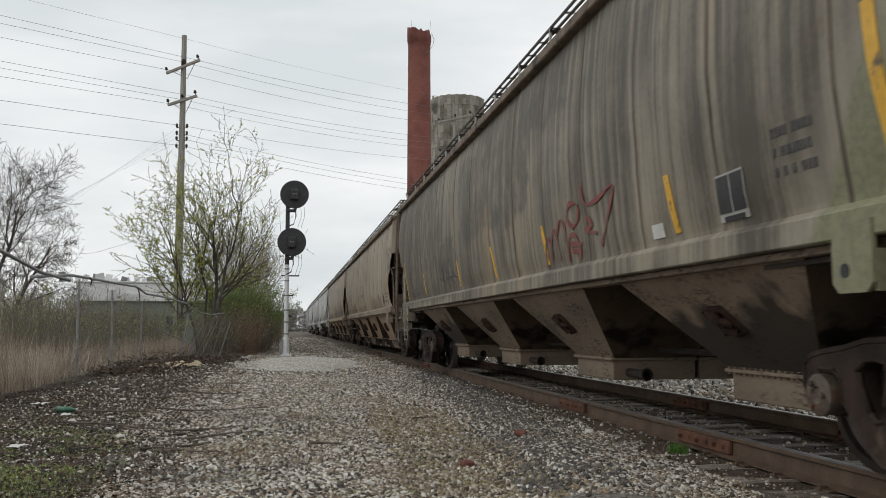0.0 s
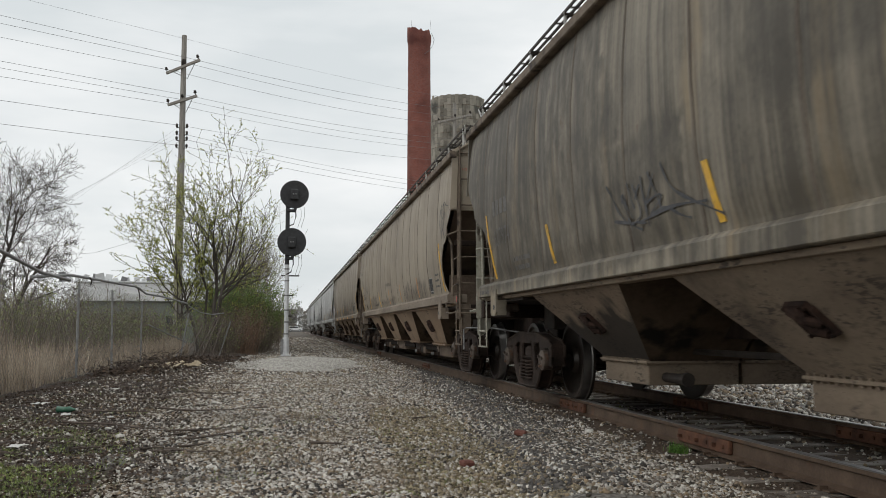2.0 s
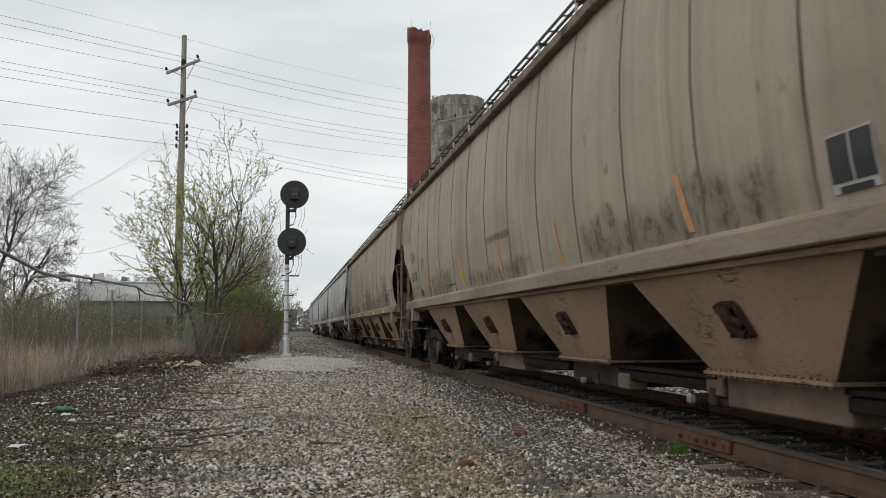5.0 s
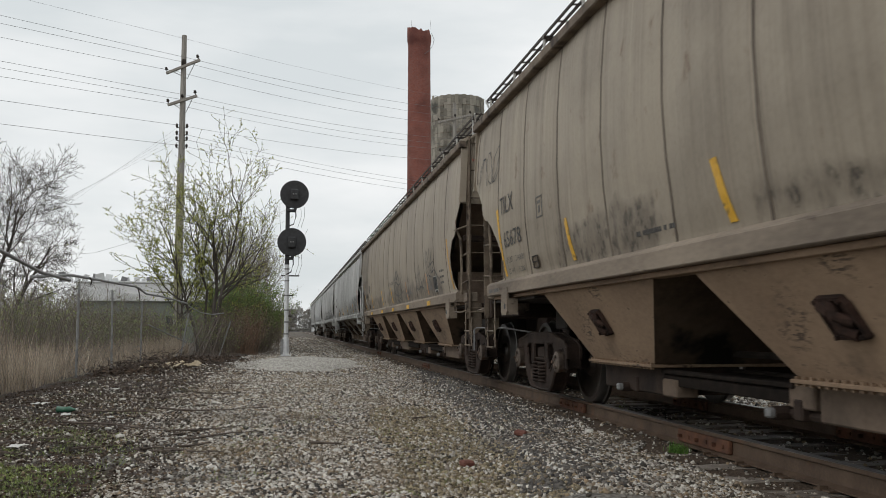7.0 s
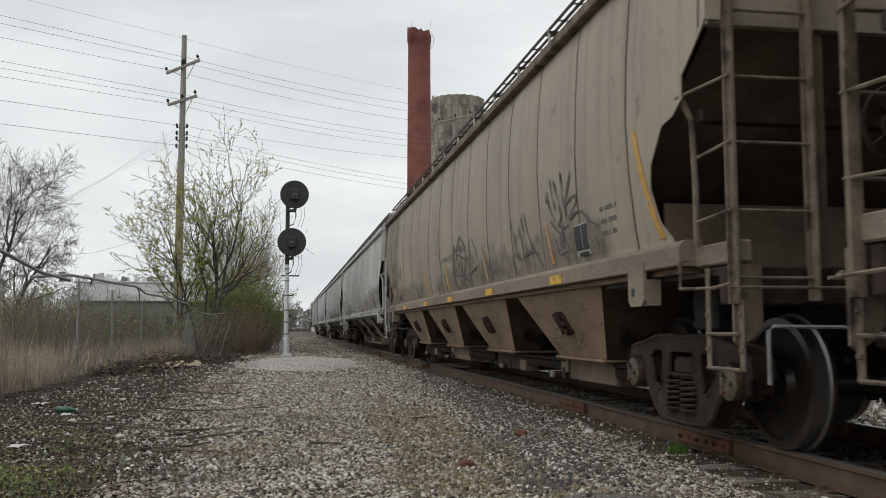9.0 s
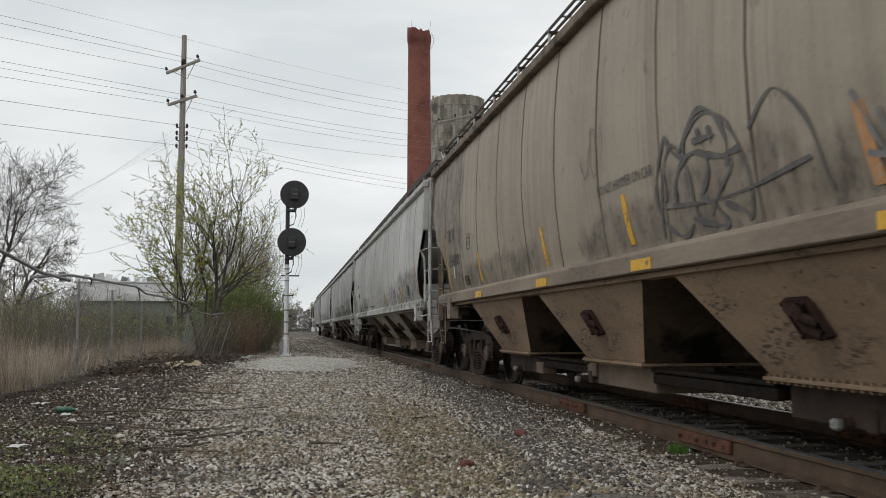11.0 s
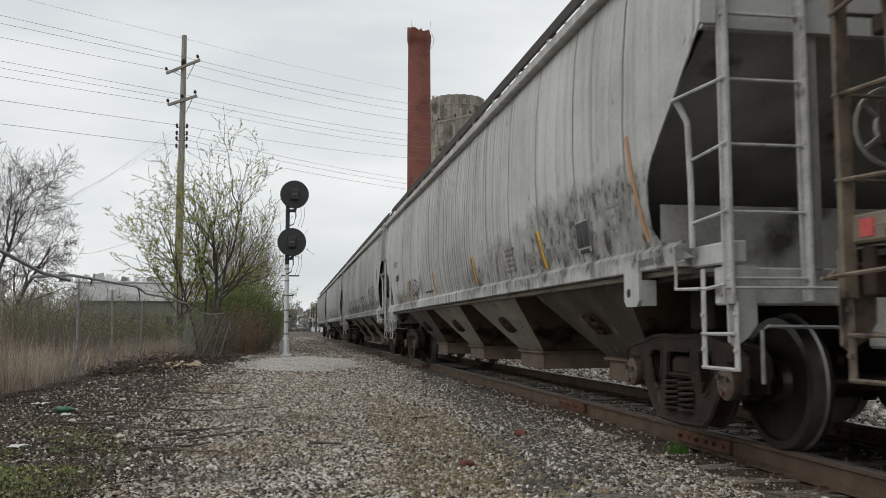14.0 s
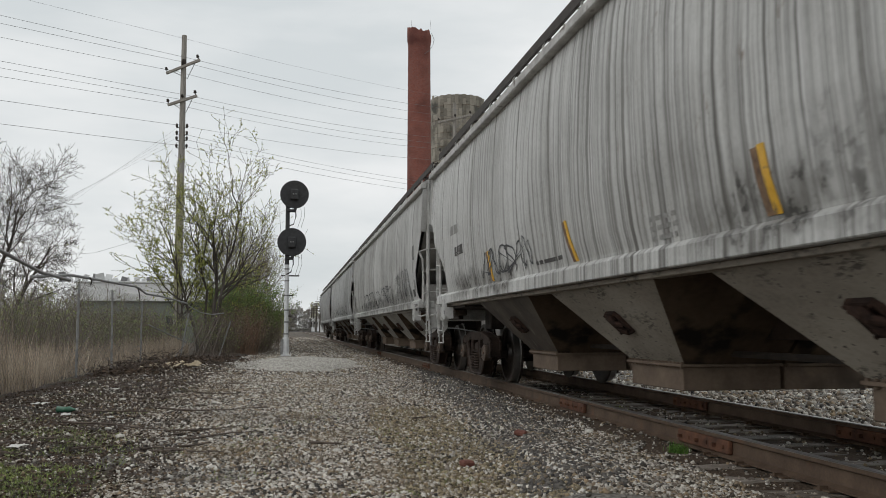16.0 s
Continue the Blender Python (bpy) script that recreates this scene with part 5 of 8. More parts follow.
        f0 = [bm.verts.new((x, Y(0.57), z)) for x, z in loop]
        f1 = [bm.verts.new((x, Y(0.64), z)) for x, z in loop]
        bm.faces.new(f0)
        bm.faces.new(f1[::-1])
        for i in range(len(loop)):
            bm.faces.new((f0[i], f0[(i + 1) % len(loop)], f1[(i + 1) % len(loop)], f1[i]))
        bmesh.ops.recalc_face_normals(bm, faces=bm.faces)
        part("end_wall", bm, paint_mat, car)
        for s in (-1, 1):
            bm = bmesh.new()
            q = [(1.575, 2.735), (1.682, 2.735), (1.655, 3.20), (1.640, 3.69), (1.530, 3.74), (1.560, 3.20)]
            a = [bm.verts.new((s * x, Y(0.535), z)) for x, z in q]
            b = [bm.verts.new((s * x, Y(0.566), z)) for x, z in q]
            bm.faces.new(a)
            bm.faces.new(b[::-1])
            for i in range(6):
                bm.faces.new((a[i], a[(i + 1) % 6], b[(i + 1) % 6], b[i]))
            bmesh.ops.recalc_face_normals(bm, faces=bm.faces)
            part("corner_post", bm, paint_mat, car)
        bm = bmesh.new()
        q = [(-1.58, Y(0.66), 2.74), (1.58, Y(0.66), 2.74), (1.49, e * (HALF - 3.45), 1.20), (-1.49, e * (HALF - 3.45), 1.20)]
        a = [bm.verts.new(v) for v in q]
        b = [bm.verts.new(Vector(v) + Vector((0, -e * 0.012, 0.02))) for v in q]
        bm.faces.new(a)
        bm.faces.new(b[::-1])
        for i in range(4):
            bm.faces.new((a[i], a[(i + 1) % 4], b[(i + 1) % 4], b[i]))
        bmesh.ops.recalc_face_normals(bm, faces=bm.faces)
        part("slope_sheet", bm, end_mat, car)
        if cut == "notched":
            bm = bmesh.new()
            box(bm, -1.54, 1.54, Y(0.90), Y(1.00), 2.18, 2.27, 0.01)
            part("end_crossbar", bm, M["truck"], car)
        for s in (-1, 1):
            bm = bmesh.new()
            box(bm, s * 0.90 - 0.05, s * 0.90 + 0.05, Y(0.60), Y(0.72), 1.2, 2.74, 0.01)
            part("end_post", bm, end_mat, car)
            # corner gusset under the end sill
            bm = bmesh.new()
            g = [(s * 1.53, Y(0.56), 1.22), (s * 1.53, Y(0.56), 0.75), (s * 1.49, Y(0.56), 0.72), (s * 1.40, Y(0.56), 0.78), (s * 1.34, Y(0.56), 0.86), (s * 1.34, Y(0.56), 1.22)]
            a = [bm.verts.new(v) for v in g]
            b = [bm.verts.new(Vector(v) - Vector((0, e * 0.02, 0))) for v in g]
            bm.faces.new(a)
            bm.faces.new(b[::-1])
            for i in range(6):
                bm.faces.new((a[i], a[(i + 1) % 6], b[(i + 1) % 6], b[i]))
            bmesh.ops.recalc_face_normals(bm, faces=bm.faces)
            part("corner_gusset", bm, M["ladder_grey"] if cut == "plain" else M["ladder_pale"] if short else M["ladder_brown"], car)
            for k in range(3):
                bm = bmesh.new()
                lathe(bm, [(Y(0.56), 0.014), (Y(0.545), 0.014)], "y", 8, (s * 1.495, 0, 0.80 + 0.12 * k))
                part("bolt", bm, M["joint"], car)
            ladders(car, e, s, M["ladder_grey"] if cut == "plain" else M["ladder_pale"] if short else M["ladder_brown"], short if e > 0 else 0.0)
            # jacking pad hanging from the sill
            pad_y = pad_at if e > 0 or cut == "plain" else 1.70
            bm = bmesh.new()
            q = [(Y(pad_y), 1.325), (Y(pad_y), 1.04), (Y(pad_y + 0.05), 0.995), (Y(pad_y + 0.25), 0.995), (Y(pad_y + 0.30), 1.04), (Y(pad_y + 0.30), 1.325)]
            a = [bm.verts.new((s * 1.636, y, z)) for y, z in q]
            b = [bm.verts.new((s * 1.612, y, z)) for y, z in q]
            bm.faces.new(a)
            bm.faces.new(b[::-1])
            for i in range(6):
                bm.faces.new((a[i], a[(i + 1) % 6], b[(i + 1) % 6], b[i]))
            box(bm, s * 1.50, s * 1.611, Y(pad_y + 0.28), Y(pad_y + 0.30), 1.00, 1.19)
            box(bm, s * 1.50, s * 1.611, Y(pad_y), Y(pad_y + 0.02), 1.00, 1.19)
            bmesh.ops.recalc_face_normals(bm, faces=bm.faces)
            pad = part("jacking_bracket", bm, sill_mat, car)
            # black disc in place of the dark inside a lifting hole
            bm = bmesh.new()
            lathe(bm, [(s * 1.630, 0.034), (s * 1.640, 0.034)], "x", 14, (0, Y(pad_y + 0.20), 1.10))
            part("hole_shade_disc", bm, M["black"], pad)
        bm = bmesh.new()
        box(bm, -0.14, 0.14, Y(0.42), e * (HALF - 0.05), 0.74, 1.0, 0.03)
        box(bm, -0.17, 0.10, e * (HALF - 0.16), e * (HALF + 0.10), 0.72, 1.02, 0.04)
        part("coupler", bm, M["truck"], car, "rust-brown knuckle coupler")
        bm = bmesh.new()
        tube(bm, [(0.35, Y(0.4), 0.85), (0.36, Y(0.15), 0.62), (0.30, Y(0.0), 0.52)], 0.028)
        part("air_hose", bm, M["black"], car)
        truck(car, e * (HALF - (FRONT_TRUCK if e < 0 else REAR_TRUCK)[index]))
    # standing pipe and braces beside the rear opening
    for s in (-1, 1):
        yp = HALF - 1.35 - short
        bm = bmesh.new()
        tube(bm, [(s * 1.44, yp, 1.19), (s * 1.44, yp, 2.32)], 0.022, sides=8)
        part("corner_pipe", bm, M["ladder_brown"] if cut == "notched" else M["ladder_grey"], car)
        bm = bmesh.new()
        box(bm, s * 1.28, s * 1.36, HALF - 1.75 - short, HALF - 0.75 - short, 0.99, 1.05, 0.01)
        box(bm, s * 1.28, s * 1.34, HALF - 1.20 - short, HALF - 1.14 - short, 1.05, 1.19)
        part("step_brace", bm, M["truck"], car)
        bm = bmesh.new()
        box(bm, s * 1.20, s * 1.42, HALF - 1.68 - short, HALF - 1.45 - short, 1.052, 1.17, 0.02)
        tube(bm, [(s * 1.42, HALF - 1.56 - short, 1.12), (s * 1.50, HALF - 1.56 - short, 1.12)], 0.02, sides=8)
        part("cut_out_cock", bm, M["cap"], car)
    # brake wheel and gear at the rear end
    bm = bmesh.new()
    c = Vector((-1.05, HALF - 0.36 - short, 1.89))
    lathe(bm, [(c.y - 0.02, 0.10), (c.y + 0.015, 0.10), (c.y + 0.03, 0.06)], "y", 18, (c.x, 0, c.z))
    for i in range(24):
        a0, a1 = i * math.pi / 12, (i + 1) * math.pi / 12
        tube(bm, [c + Vector((0.21 * math.cos(a0), 0, 0.21 * math.sin(a0))), c + Vector((0.21 * math.cos(a1), 0, 0.21 * math.sin(a1)))], 0.014, sides=5, close=False)
    for i in range(5):
        a = i * 1.2566
        tube(bm, [c, c + Vector((0.21 * math.cos(a), 0.0, 0.21 * math.sin(a)))], 0.014, sides=5)
    wheel = part("hand_brake_wheel", bm, M["end_grey"] if index == 2 else M["truck"], car, "spoked hand-brake wheel")
    bm = bmesh.new()
    box(bm, -1.18, -0.92, HALF - 0.62 - short, HALF - 0.40 - short, 1.74, 2.04, 0.04)
    box(bm, -1.10, -1.02, HALF - 0.56 - short, HALF - 0.48 - short, 1.25, 2.34, 0.01)
    part("brake_gear_box", bm, M["truck"], wheel)
    bm = bmesh.new()
    lathe(bm, [(HALF - 1.7, 0.18), (HALF - 0.95, 0.18)], "y", 18, (0.35, 0, 1.42))
    part("air_reservoir", bm, M["truck"], car)
    bm = bmesh.new()
    box(bm, -1.1, -0.5, HALF - 1.5, HALF - 1.0, 1.20, 1.55, 0.03)
    part("brake_valve", bm, M["truck"], car)
    for k, y in enumerate(BAYS[index]):
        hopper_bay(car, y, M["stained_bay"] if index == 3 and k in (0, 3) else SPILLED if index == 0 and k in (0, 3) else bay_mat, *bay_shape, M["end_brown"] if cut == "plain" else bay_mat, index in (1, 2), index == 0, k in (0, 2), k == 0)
    bm = bmesh.new()
    tube(bm, [(-0.5, -HALF + 1.0, 0.62), (-0.5, HALF - 1.0, 0.62)], 0.03)
    part("brake_pipe", bm, M["dark"], car)
    return car


CAR_LABELS = [
    "dark grimy grey covered hopper car streaked with soot",
    "tan covered hopper car with yellow end stripes and grime",
    "dusty tan covered hopper car with yellow sill patches",
    "white covered hopper car with grey soot stains",
    "white covered hopper car streaked with run-off",
    "pale grey covered hopper car with dark streaks",
    "dark grey covered hopper car at the train's tail",
]
DENTS = (0.03, 0.012, 0.014, 0.02, 0.016, 0.02, 0.02)
CARS = []
for i in range(7):
    CARS.append(hopper_car("hopper_car", i, FIRST_GAP + (i - 0.5) * 2 * HALF, PAINTS[i], BAY_PAINTS[i], CAR_LABELS[i], DENTS[i],
                           (1.537, 1.515, 0.74, 1.18) if i in (1, 2) else (1.42, 1.535, 0.58, 0.90), M["end_brown" if i < 3 else "end_grey"],
                           "notched" if i < 3 else "plain", (1.88, 1.94, 1.94, 1.72, 1.72, 1.65, 1.65)[i], 0.28 if i == 0 else 0.0))


# ---- writing, stripes and marks on the car sides ----
def on_side(dents, y, z, off):
    return (-(side_x(y, z, dents) + off), y, z)


def stripe(car, dents, pts, width, material, name="reflector_stripe", label="", off=0.007):
    """A band on the side along (y, z) points, width measured along the car."""
    fine = []
    for (a, b), (c, d) in zip(pts, pts[1:]):
        n = max(1, int(max(abs(c - a) / 0.3, abs(d - b) / 0.08)))
        fine += [(a + (c - a) * i / n, b + (d - b) * i / n) for i in range(n)]
    fine.append(pts[-1])
    rows = [[on_side(dents, y - width / 2 + width * j / 2, z, off) for j in range(3)] for y, z in fine]
    return part(name, sheet(rows, 0.004), material, car, label)


def patch(car, dents, y0, y1, z0, z1, material, name, label="", off=0.007):
    n, m = max(3, int(abs(y1 - y0) / 0.1) + 1), max(2, int((z1 - z0) / 0.05) + 2)
    rows = [[on_side(dents, y0 + (y1 - y0) * j / (n - 1), z0 + (z1 - z0) * i / (m - 1), off) for j in range(n)] for i in range(m)]
    return part(name, sheet(rows, 0.004), material, car, label)


def lettering(car, dents, text, y, z, size, material, squeeze=0.9, name="lettering", surface=True, place=None):
    """Stencilled words; read from the eye's side, they run towards -y."""
    cu = bpy.data.curves.new("lettering", "FONT")
    cu.body, cu.size, cu.resolution_u = text, size * 1.42, 2
    tmp = new("lettering_source", cu)
    me = bpy.data.meshes.new_from_object(tmp.evaluated_get(bpy.context.evaluated_depsgraph_get()))
    bpy.data.objects.remove(tmp)
    bpy.data.curves.remove(cu)
    for v in me.vertices:
        u, w = v.co.x * squeeze, v.co.y
        v.co = on_side(dents, y - u, z + w, 0.008) if surface else Vector(place(u, w))
    # each letter is a part of its own
    bm = bmesh.new()
    bm.from_mesh(me)
    bpy.data.meshes.remove(me)
    left = set(bm.verts)
    while left:
        island, todo = set(), [min(left, key=lambda v: v.index)]
        while todo:
            v = todo.pop()
            if v in island:
                continue
            island.add(v)
            todo += [e.other_vert(v) for e in v.link_edges]
        left -= island
        index = {v: i for i, v in enumerate(sorted(island, key=lambda v: v.index))}
        faces = [[index[v] for v in f.verts] for f in bm.faces if f.verts[0] in island]
        raw("letter" if surface else "warning_letter", [tuple(v.co) for v in index], faces, material, car)
    bm.free()


def bars(car, dents, y, z, lines, material, width, pitch=0.085, tall=0.045, seed=0):
    """Illegible stencil lines as plain bars, word by word."""
    rnd = random.Random(seed)
    for k in range(lines):
        u = 0.0
        while u < width:
            w = rnd.uniform(0.022, 0.04)
            patch(car, dents, y - u, y - u - w, z - k * pitch, z - k * pitch + tall, material, "stencil_bar", off=0.0045)
            u += w + (0.012 if rnd.random() < 0.75 else 0.05)


def scribble(car, dents, y0, y1, z0, z1, material, n, seed, width=0.025, label=""):
    """Sprayed tag: n looping strokes, each a ribbon on the side, joined into one mark."""
    rnd = random.Random(seed)
    bm = bmesh.new()
    step = (y1 - y0) / n
    prev = None
    for k in range(n):
        c, w, h = y0 + (k + 0.5) * step, abs(step) * rnd.uniform(0.4, 0.75), (z1 - z0) / 2
        zc = (z0 + z1) / 2 + rnd.uniform(-0.12, 0.12) * h
        a, b, p, q = rnd.choice((1, 1, 2)), rnd.choice((2, 3, 3)), rnd.uniform(0, 6), rnd.uniform(0, 6)
        for i in range(27):
            t = i / 26 * 5.2
            y = c + w * math.sin(a * t + p) + 0.02 * math.sin(9 * t)
            z = min(max(zc + h * 0.92 * math.sin(b * t * 0.6 + q), 1.42), 3.5)
            dz = h * math.cos(b * t * 0.6 + q) * b * 0.6
            dy = w * a * math.cos(a * t + p)
            ln = math.hypot(dy, dz) or 1.0
            ny, nz = -dz / ln * width / 2, dy / ln * width / 2
            pair = [bm.verts.new(on_side(dents, y + ny, z + nz, 0.009)), bm.verts.new(on_side(dents, y - ny, z - nz, 0.009))]
            if prev:
                bm.faces.new((prev[0], prev[1], pair[1], pair[0]))
            prev = pair
    bmesh.ops.solidify(bm, geom=list(bm.faces), thickness=0.002)
    return part("spray_tag", bm, material, car, label)


def end_line(car, dents, low, high, material, width=0.085):
    """A straight painted line that leans inwards beside the cut end of the body side."""
    stripe(car, dents, [(low, 1.46), ((low * 0.42 + high * 0.58), 1.88), (high, 2.29)], width, material, "end_stripe", "painted line beside the cut plate edge")


def consolidated_plate(car, dents, y, z, label="grey stencilled maintenance panel"):
    p = patch(car, dents, y + 0.18, y - 0.18, z - 0.13, z + 0.155, M["faded_white"], "service_panel", label, 0.008)
    patch(p, dents, y + 0.17, y + 0.01, z - 0.08, z + 0.14, M["black"], "black_field", "", 0.013)
    patch(p, dents, y - 0.015, y - 0.17, z - 0.08, z + 0.14, M["black"], "black_field", "", 0.013)
    patch(p, dents, y + 0.12, y - 0.13, z - 0.13, z - 0.10, M["black"], "black_field", "", 0.013)


def clearance_marks(car, dents, y_low, y_high):
    """A small card holder low on the side, and above it an outlined square with a letter."""
    holder = patch(car, dents, y_low, y_low - 0.235, 1.475, 1.60, M["ladder_brown"], "card_holder", "small rusty card holder", 0.012)
    for a, b, z0, z1 in ((0.0, 0.235, 1.590, 1.603), (0.0, 0.235, 1.472, 1.485), (0.0, 0.02, 1.472, 1.603), (0.215, 0.235, 1.472, 1.603), (0.02, 0.215, 1.532, 1.545)):
        patch(holder, dents, y_low - a, y_low - b, z0, z1, M["dark"], "holder_rim", "", 0.022)
    for a, b, z0, z1 in ((0.0, 0.016, 1.97, 2.19), (0.204, 0.22, 1.97, 2.19), (0.0, 0.22, 1.97, 1.984), (0.0, 0.22, 2.176, 2.19), (0.085, 0.135, 2.02, 2.09), (0.05, 0.17, 2.115, 2.145)):
        patch(car, dents, y_high - a, y_high - b, z0, z1, M["faded"], "stencil_mark", "", 0.0045)


def spray(car, dents, y0, y1, z0, z1, strokes, material, width, label):
    """A sprayed tag: smooth strokes given in the unit square of its stretch of the side."""
    bm = bmesh.new()
    for pts in strokes:
        pts = [Vector((u, v, 0)) for u, v in pts]
        pts = [pts[0]] + pts + [pts[-1]]
        line = []
        for a, b, c, e in zip(pts, pts[1:], pts[2:], pts[3:]):
            for i in range(6):
                t = i / 6
                line.append(0.5 * (2 * b + (c - a) * t + (2 * a - 5 * b + 4 * c - e) * t * t + (3 * b - a - 3 * c + e) * t ** 3))
        line.append(pts[-1])
        line = [(y0 + (y1 - y0) * q.x, z0 + (z1 - z0) * q.y) for q in line]
        prev = None
        for k, (y, z) in enumerate(line):
            (ya, za), (yb, zb) = line[max(k - 1, 0)], line[min(k + 1, len(line) - 1)]
            ln = math.hypot(yb - ya, zb - za) or 1.0
            w = width * (0.75 + 0.35 * math.sin(k * 0.7 + len(line))) / 2
            ny, nz = -(zb - za) / ln * w, (yb - ya) / ln * w
            pair = [bm.verts.new(on_side(dents, y + ny, max(z + nz, 1.43), 0.010)), bm.verts.new(on_side(dents, y - ny, max(z - nz, 1.43), 0.010))]
            if prev:
                bm.faces.new((prev[0], prev[1], pair[1], pair[0]))
            prev = pair
    bmesh.ops.solidify(bm, geom=list(bm.faces), thickness=0.002)
    return part("spray_tag", bm, material, car, label)


def end_text(car, material):
    """Warning on the upper end wall of the front end."""
    for text, u0, z in (("CAUTION", -1.385, 3.435), ("NO SIDE LADDER", -1.475, 3.365)):
        lettering(car, 0, text, 0, 0, 0.042, material, 0.86, "warning_lettering", False, lambda u, w, u0=u0, z=z: (u0 + u, -HALF + 0.564, z + w))


def sill_bars(car, y, width, material, seed):
    """A line of small stencilled characters along the side sill, as plain bars."""
    rnd = random.Random(seed)
    u = 0.0
    while u < width:
        w = rnd.uniform(0.02, 0.04)
        bm = bmesh.new()
        box(bm, -1.629, -1.624, y - u - w, y - u, 1.285, 1.335)
        part("stencil_bar", bm, material, car)
        u += w + (0.015 if rnd.random() < 0.7 else 0.05)


SPIKES = (((0.02, 0.62), (0.06, 0.80), (0.10, 0.55), (0.20, 0.28)), ((0.14, 0.98), (0.18, 0.70), (0.24, 0.45)), ((0.22, 0.92), (0.30, 0.62), (0.34, 0.30), (0.26, 0.20), (0.42, 0.12)),
          ((0.38, 1.0), (0.40, 0.70), (0.44, 0.40), (0.46, 0.10)), ((0.58, 0.95), (0.48, 0.60), (0.44, 0.48), (0.62, 0.55), (0.66, 0.46), (0.50, 0.24), (0.70, 0.30), (0.88, 0.10), (1.0, 0.0)),
          ((0.10, 0.30), (0.24, 0.10), (0.34, 0.02)))
COMB = (((0.0, 1.0), (0.05, 0.78), (0.10, 0.50), (0.16, 0.30)), ((0.14, 0.75), (0.18, 0.45), (0.22, 0.20)), ((0.28, 0.60), (0.34, 0.80), (0.38, 0.45), (0.40, 0.10)),
        ((0.42, 0.95), (0.48, 0.60), (0.52, 0.30)), ((0.54, 1.0), (0.60, 0.62), (0.72, 0.35), (0.95, 0.0)), ((0.05, 0.35), (0.30, 0.22), (0.60, 0.30), (0.85, 0.24)))
ARCHES = (((0.0, 0.0), (0.04, 0.55), (0.14, 0.85), (0.24, 0.60), (0.28, 0.05)), ((0.20, 0.75), (0.36, 1.0), (0.52, 0.80), (0.60, 0.30), (0.58, 0.0)),
          ((0.40, 0.62), (0.52, 0.50), (0.44, 0.30), (0.36, 0.10)), ((0.62, 0.70), (0.76, 0.92), (0.90, 0.60), (0.96, 0.05)), ((0.05, 0.30), (0.45, 0.22), (0.9, 0.32)))
HEADS = (((0.18, 1.0), (0.06, 0.72), (0.0, 0.45), (0.06, 0.20), (0.20, 0.04), (0.32, 0.0), (0.42, 0.10)), ((0.18, 1.0), (0.28, 0.82), (0.42, 0.70)), ((0.42, 0.70), (0.46, 0.92), (0.62, 1.08), (0.78, 0.98), (0.88, 0.72), (0.86, 0.50)),
         ((0.26, 0.32), (0.28, 0.52), (0.40, 0.68), (0.56, 0.72), (0.68, 0.62), (0.64, 0.42), (0.56, 0.32)), ((0.68, 0.66), (0.84, 0.60), (1.0, 0.62)), ((0.12, 0.64), (0.14, 0.50), (0.12, 0.38)),
         ((0.60, 0.92), (0.64, 0.76)), ((0.72, 0.90), (0.74, 0.74)), ((0.54, 0.82), (0.78, 0.80)), ((0.56, 0.32), (0.70, 0.20), (0.78, 0.02), (0.62, 0.06), (0.44, 0.14)), ((0.80, 0.20), (0.96, 0.10), (1.0, 0.02)))
KNOT = (((0.04, 0.35), (0.0, 0.68), (0.14, 0.84), (0.10, 0.50), (0.22, 0.18)), ((0.14, 0.72), (0.24, 0.92), (0.36, 0.96)), ((0.22, 0.86), (0.30, 0.55), (0.34, 0.22), (0.24, 0.14)), ((0.36, 0.86), (0.40, 0.50), (0.50, 0.20)),
        ((0.46, 0.88), (0.60, 1.0), (0.76, 0.90), (1.0, 0.84)), ((0.40, 0.56), (0.58, 0.72), (0.70, 0.64), (0.56, 0.44), (0.34, 0.20)), ((0.30, 0.02), (0.44, 0.26), (0.62, 0.10), (0.72, 0.0)), ((0.56, 0.96), (0.58, 0.30)))


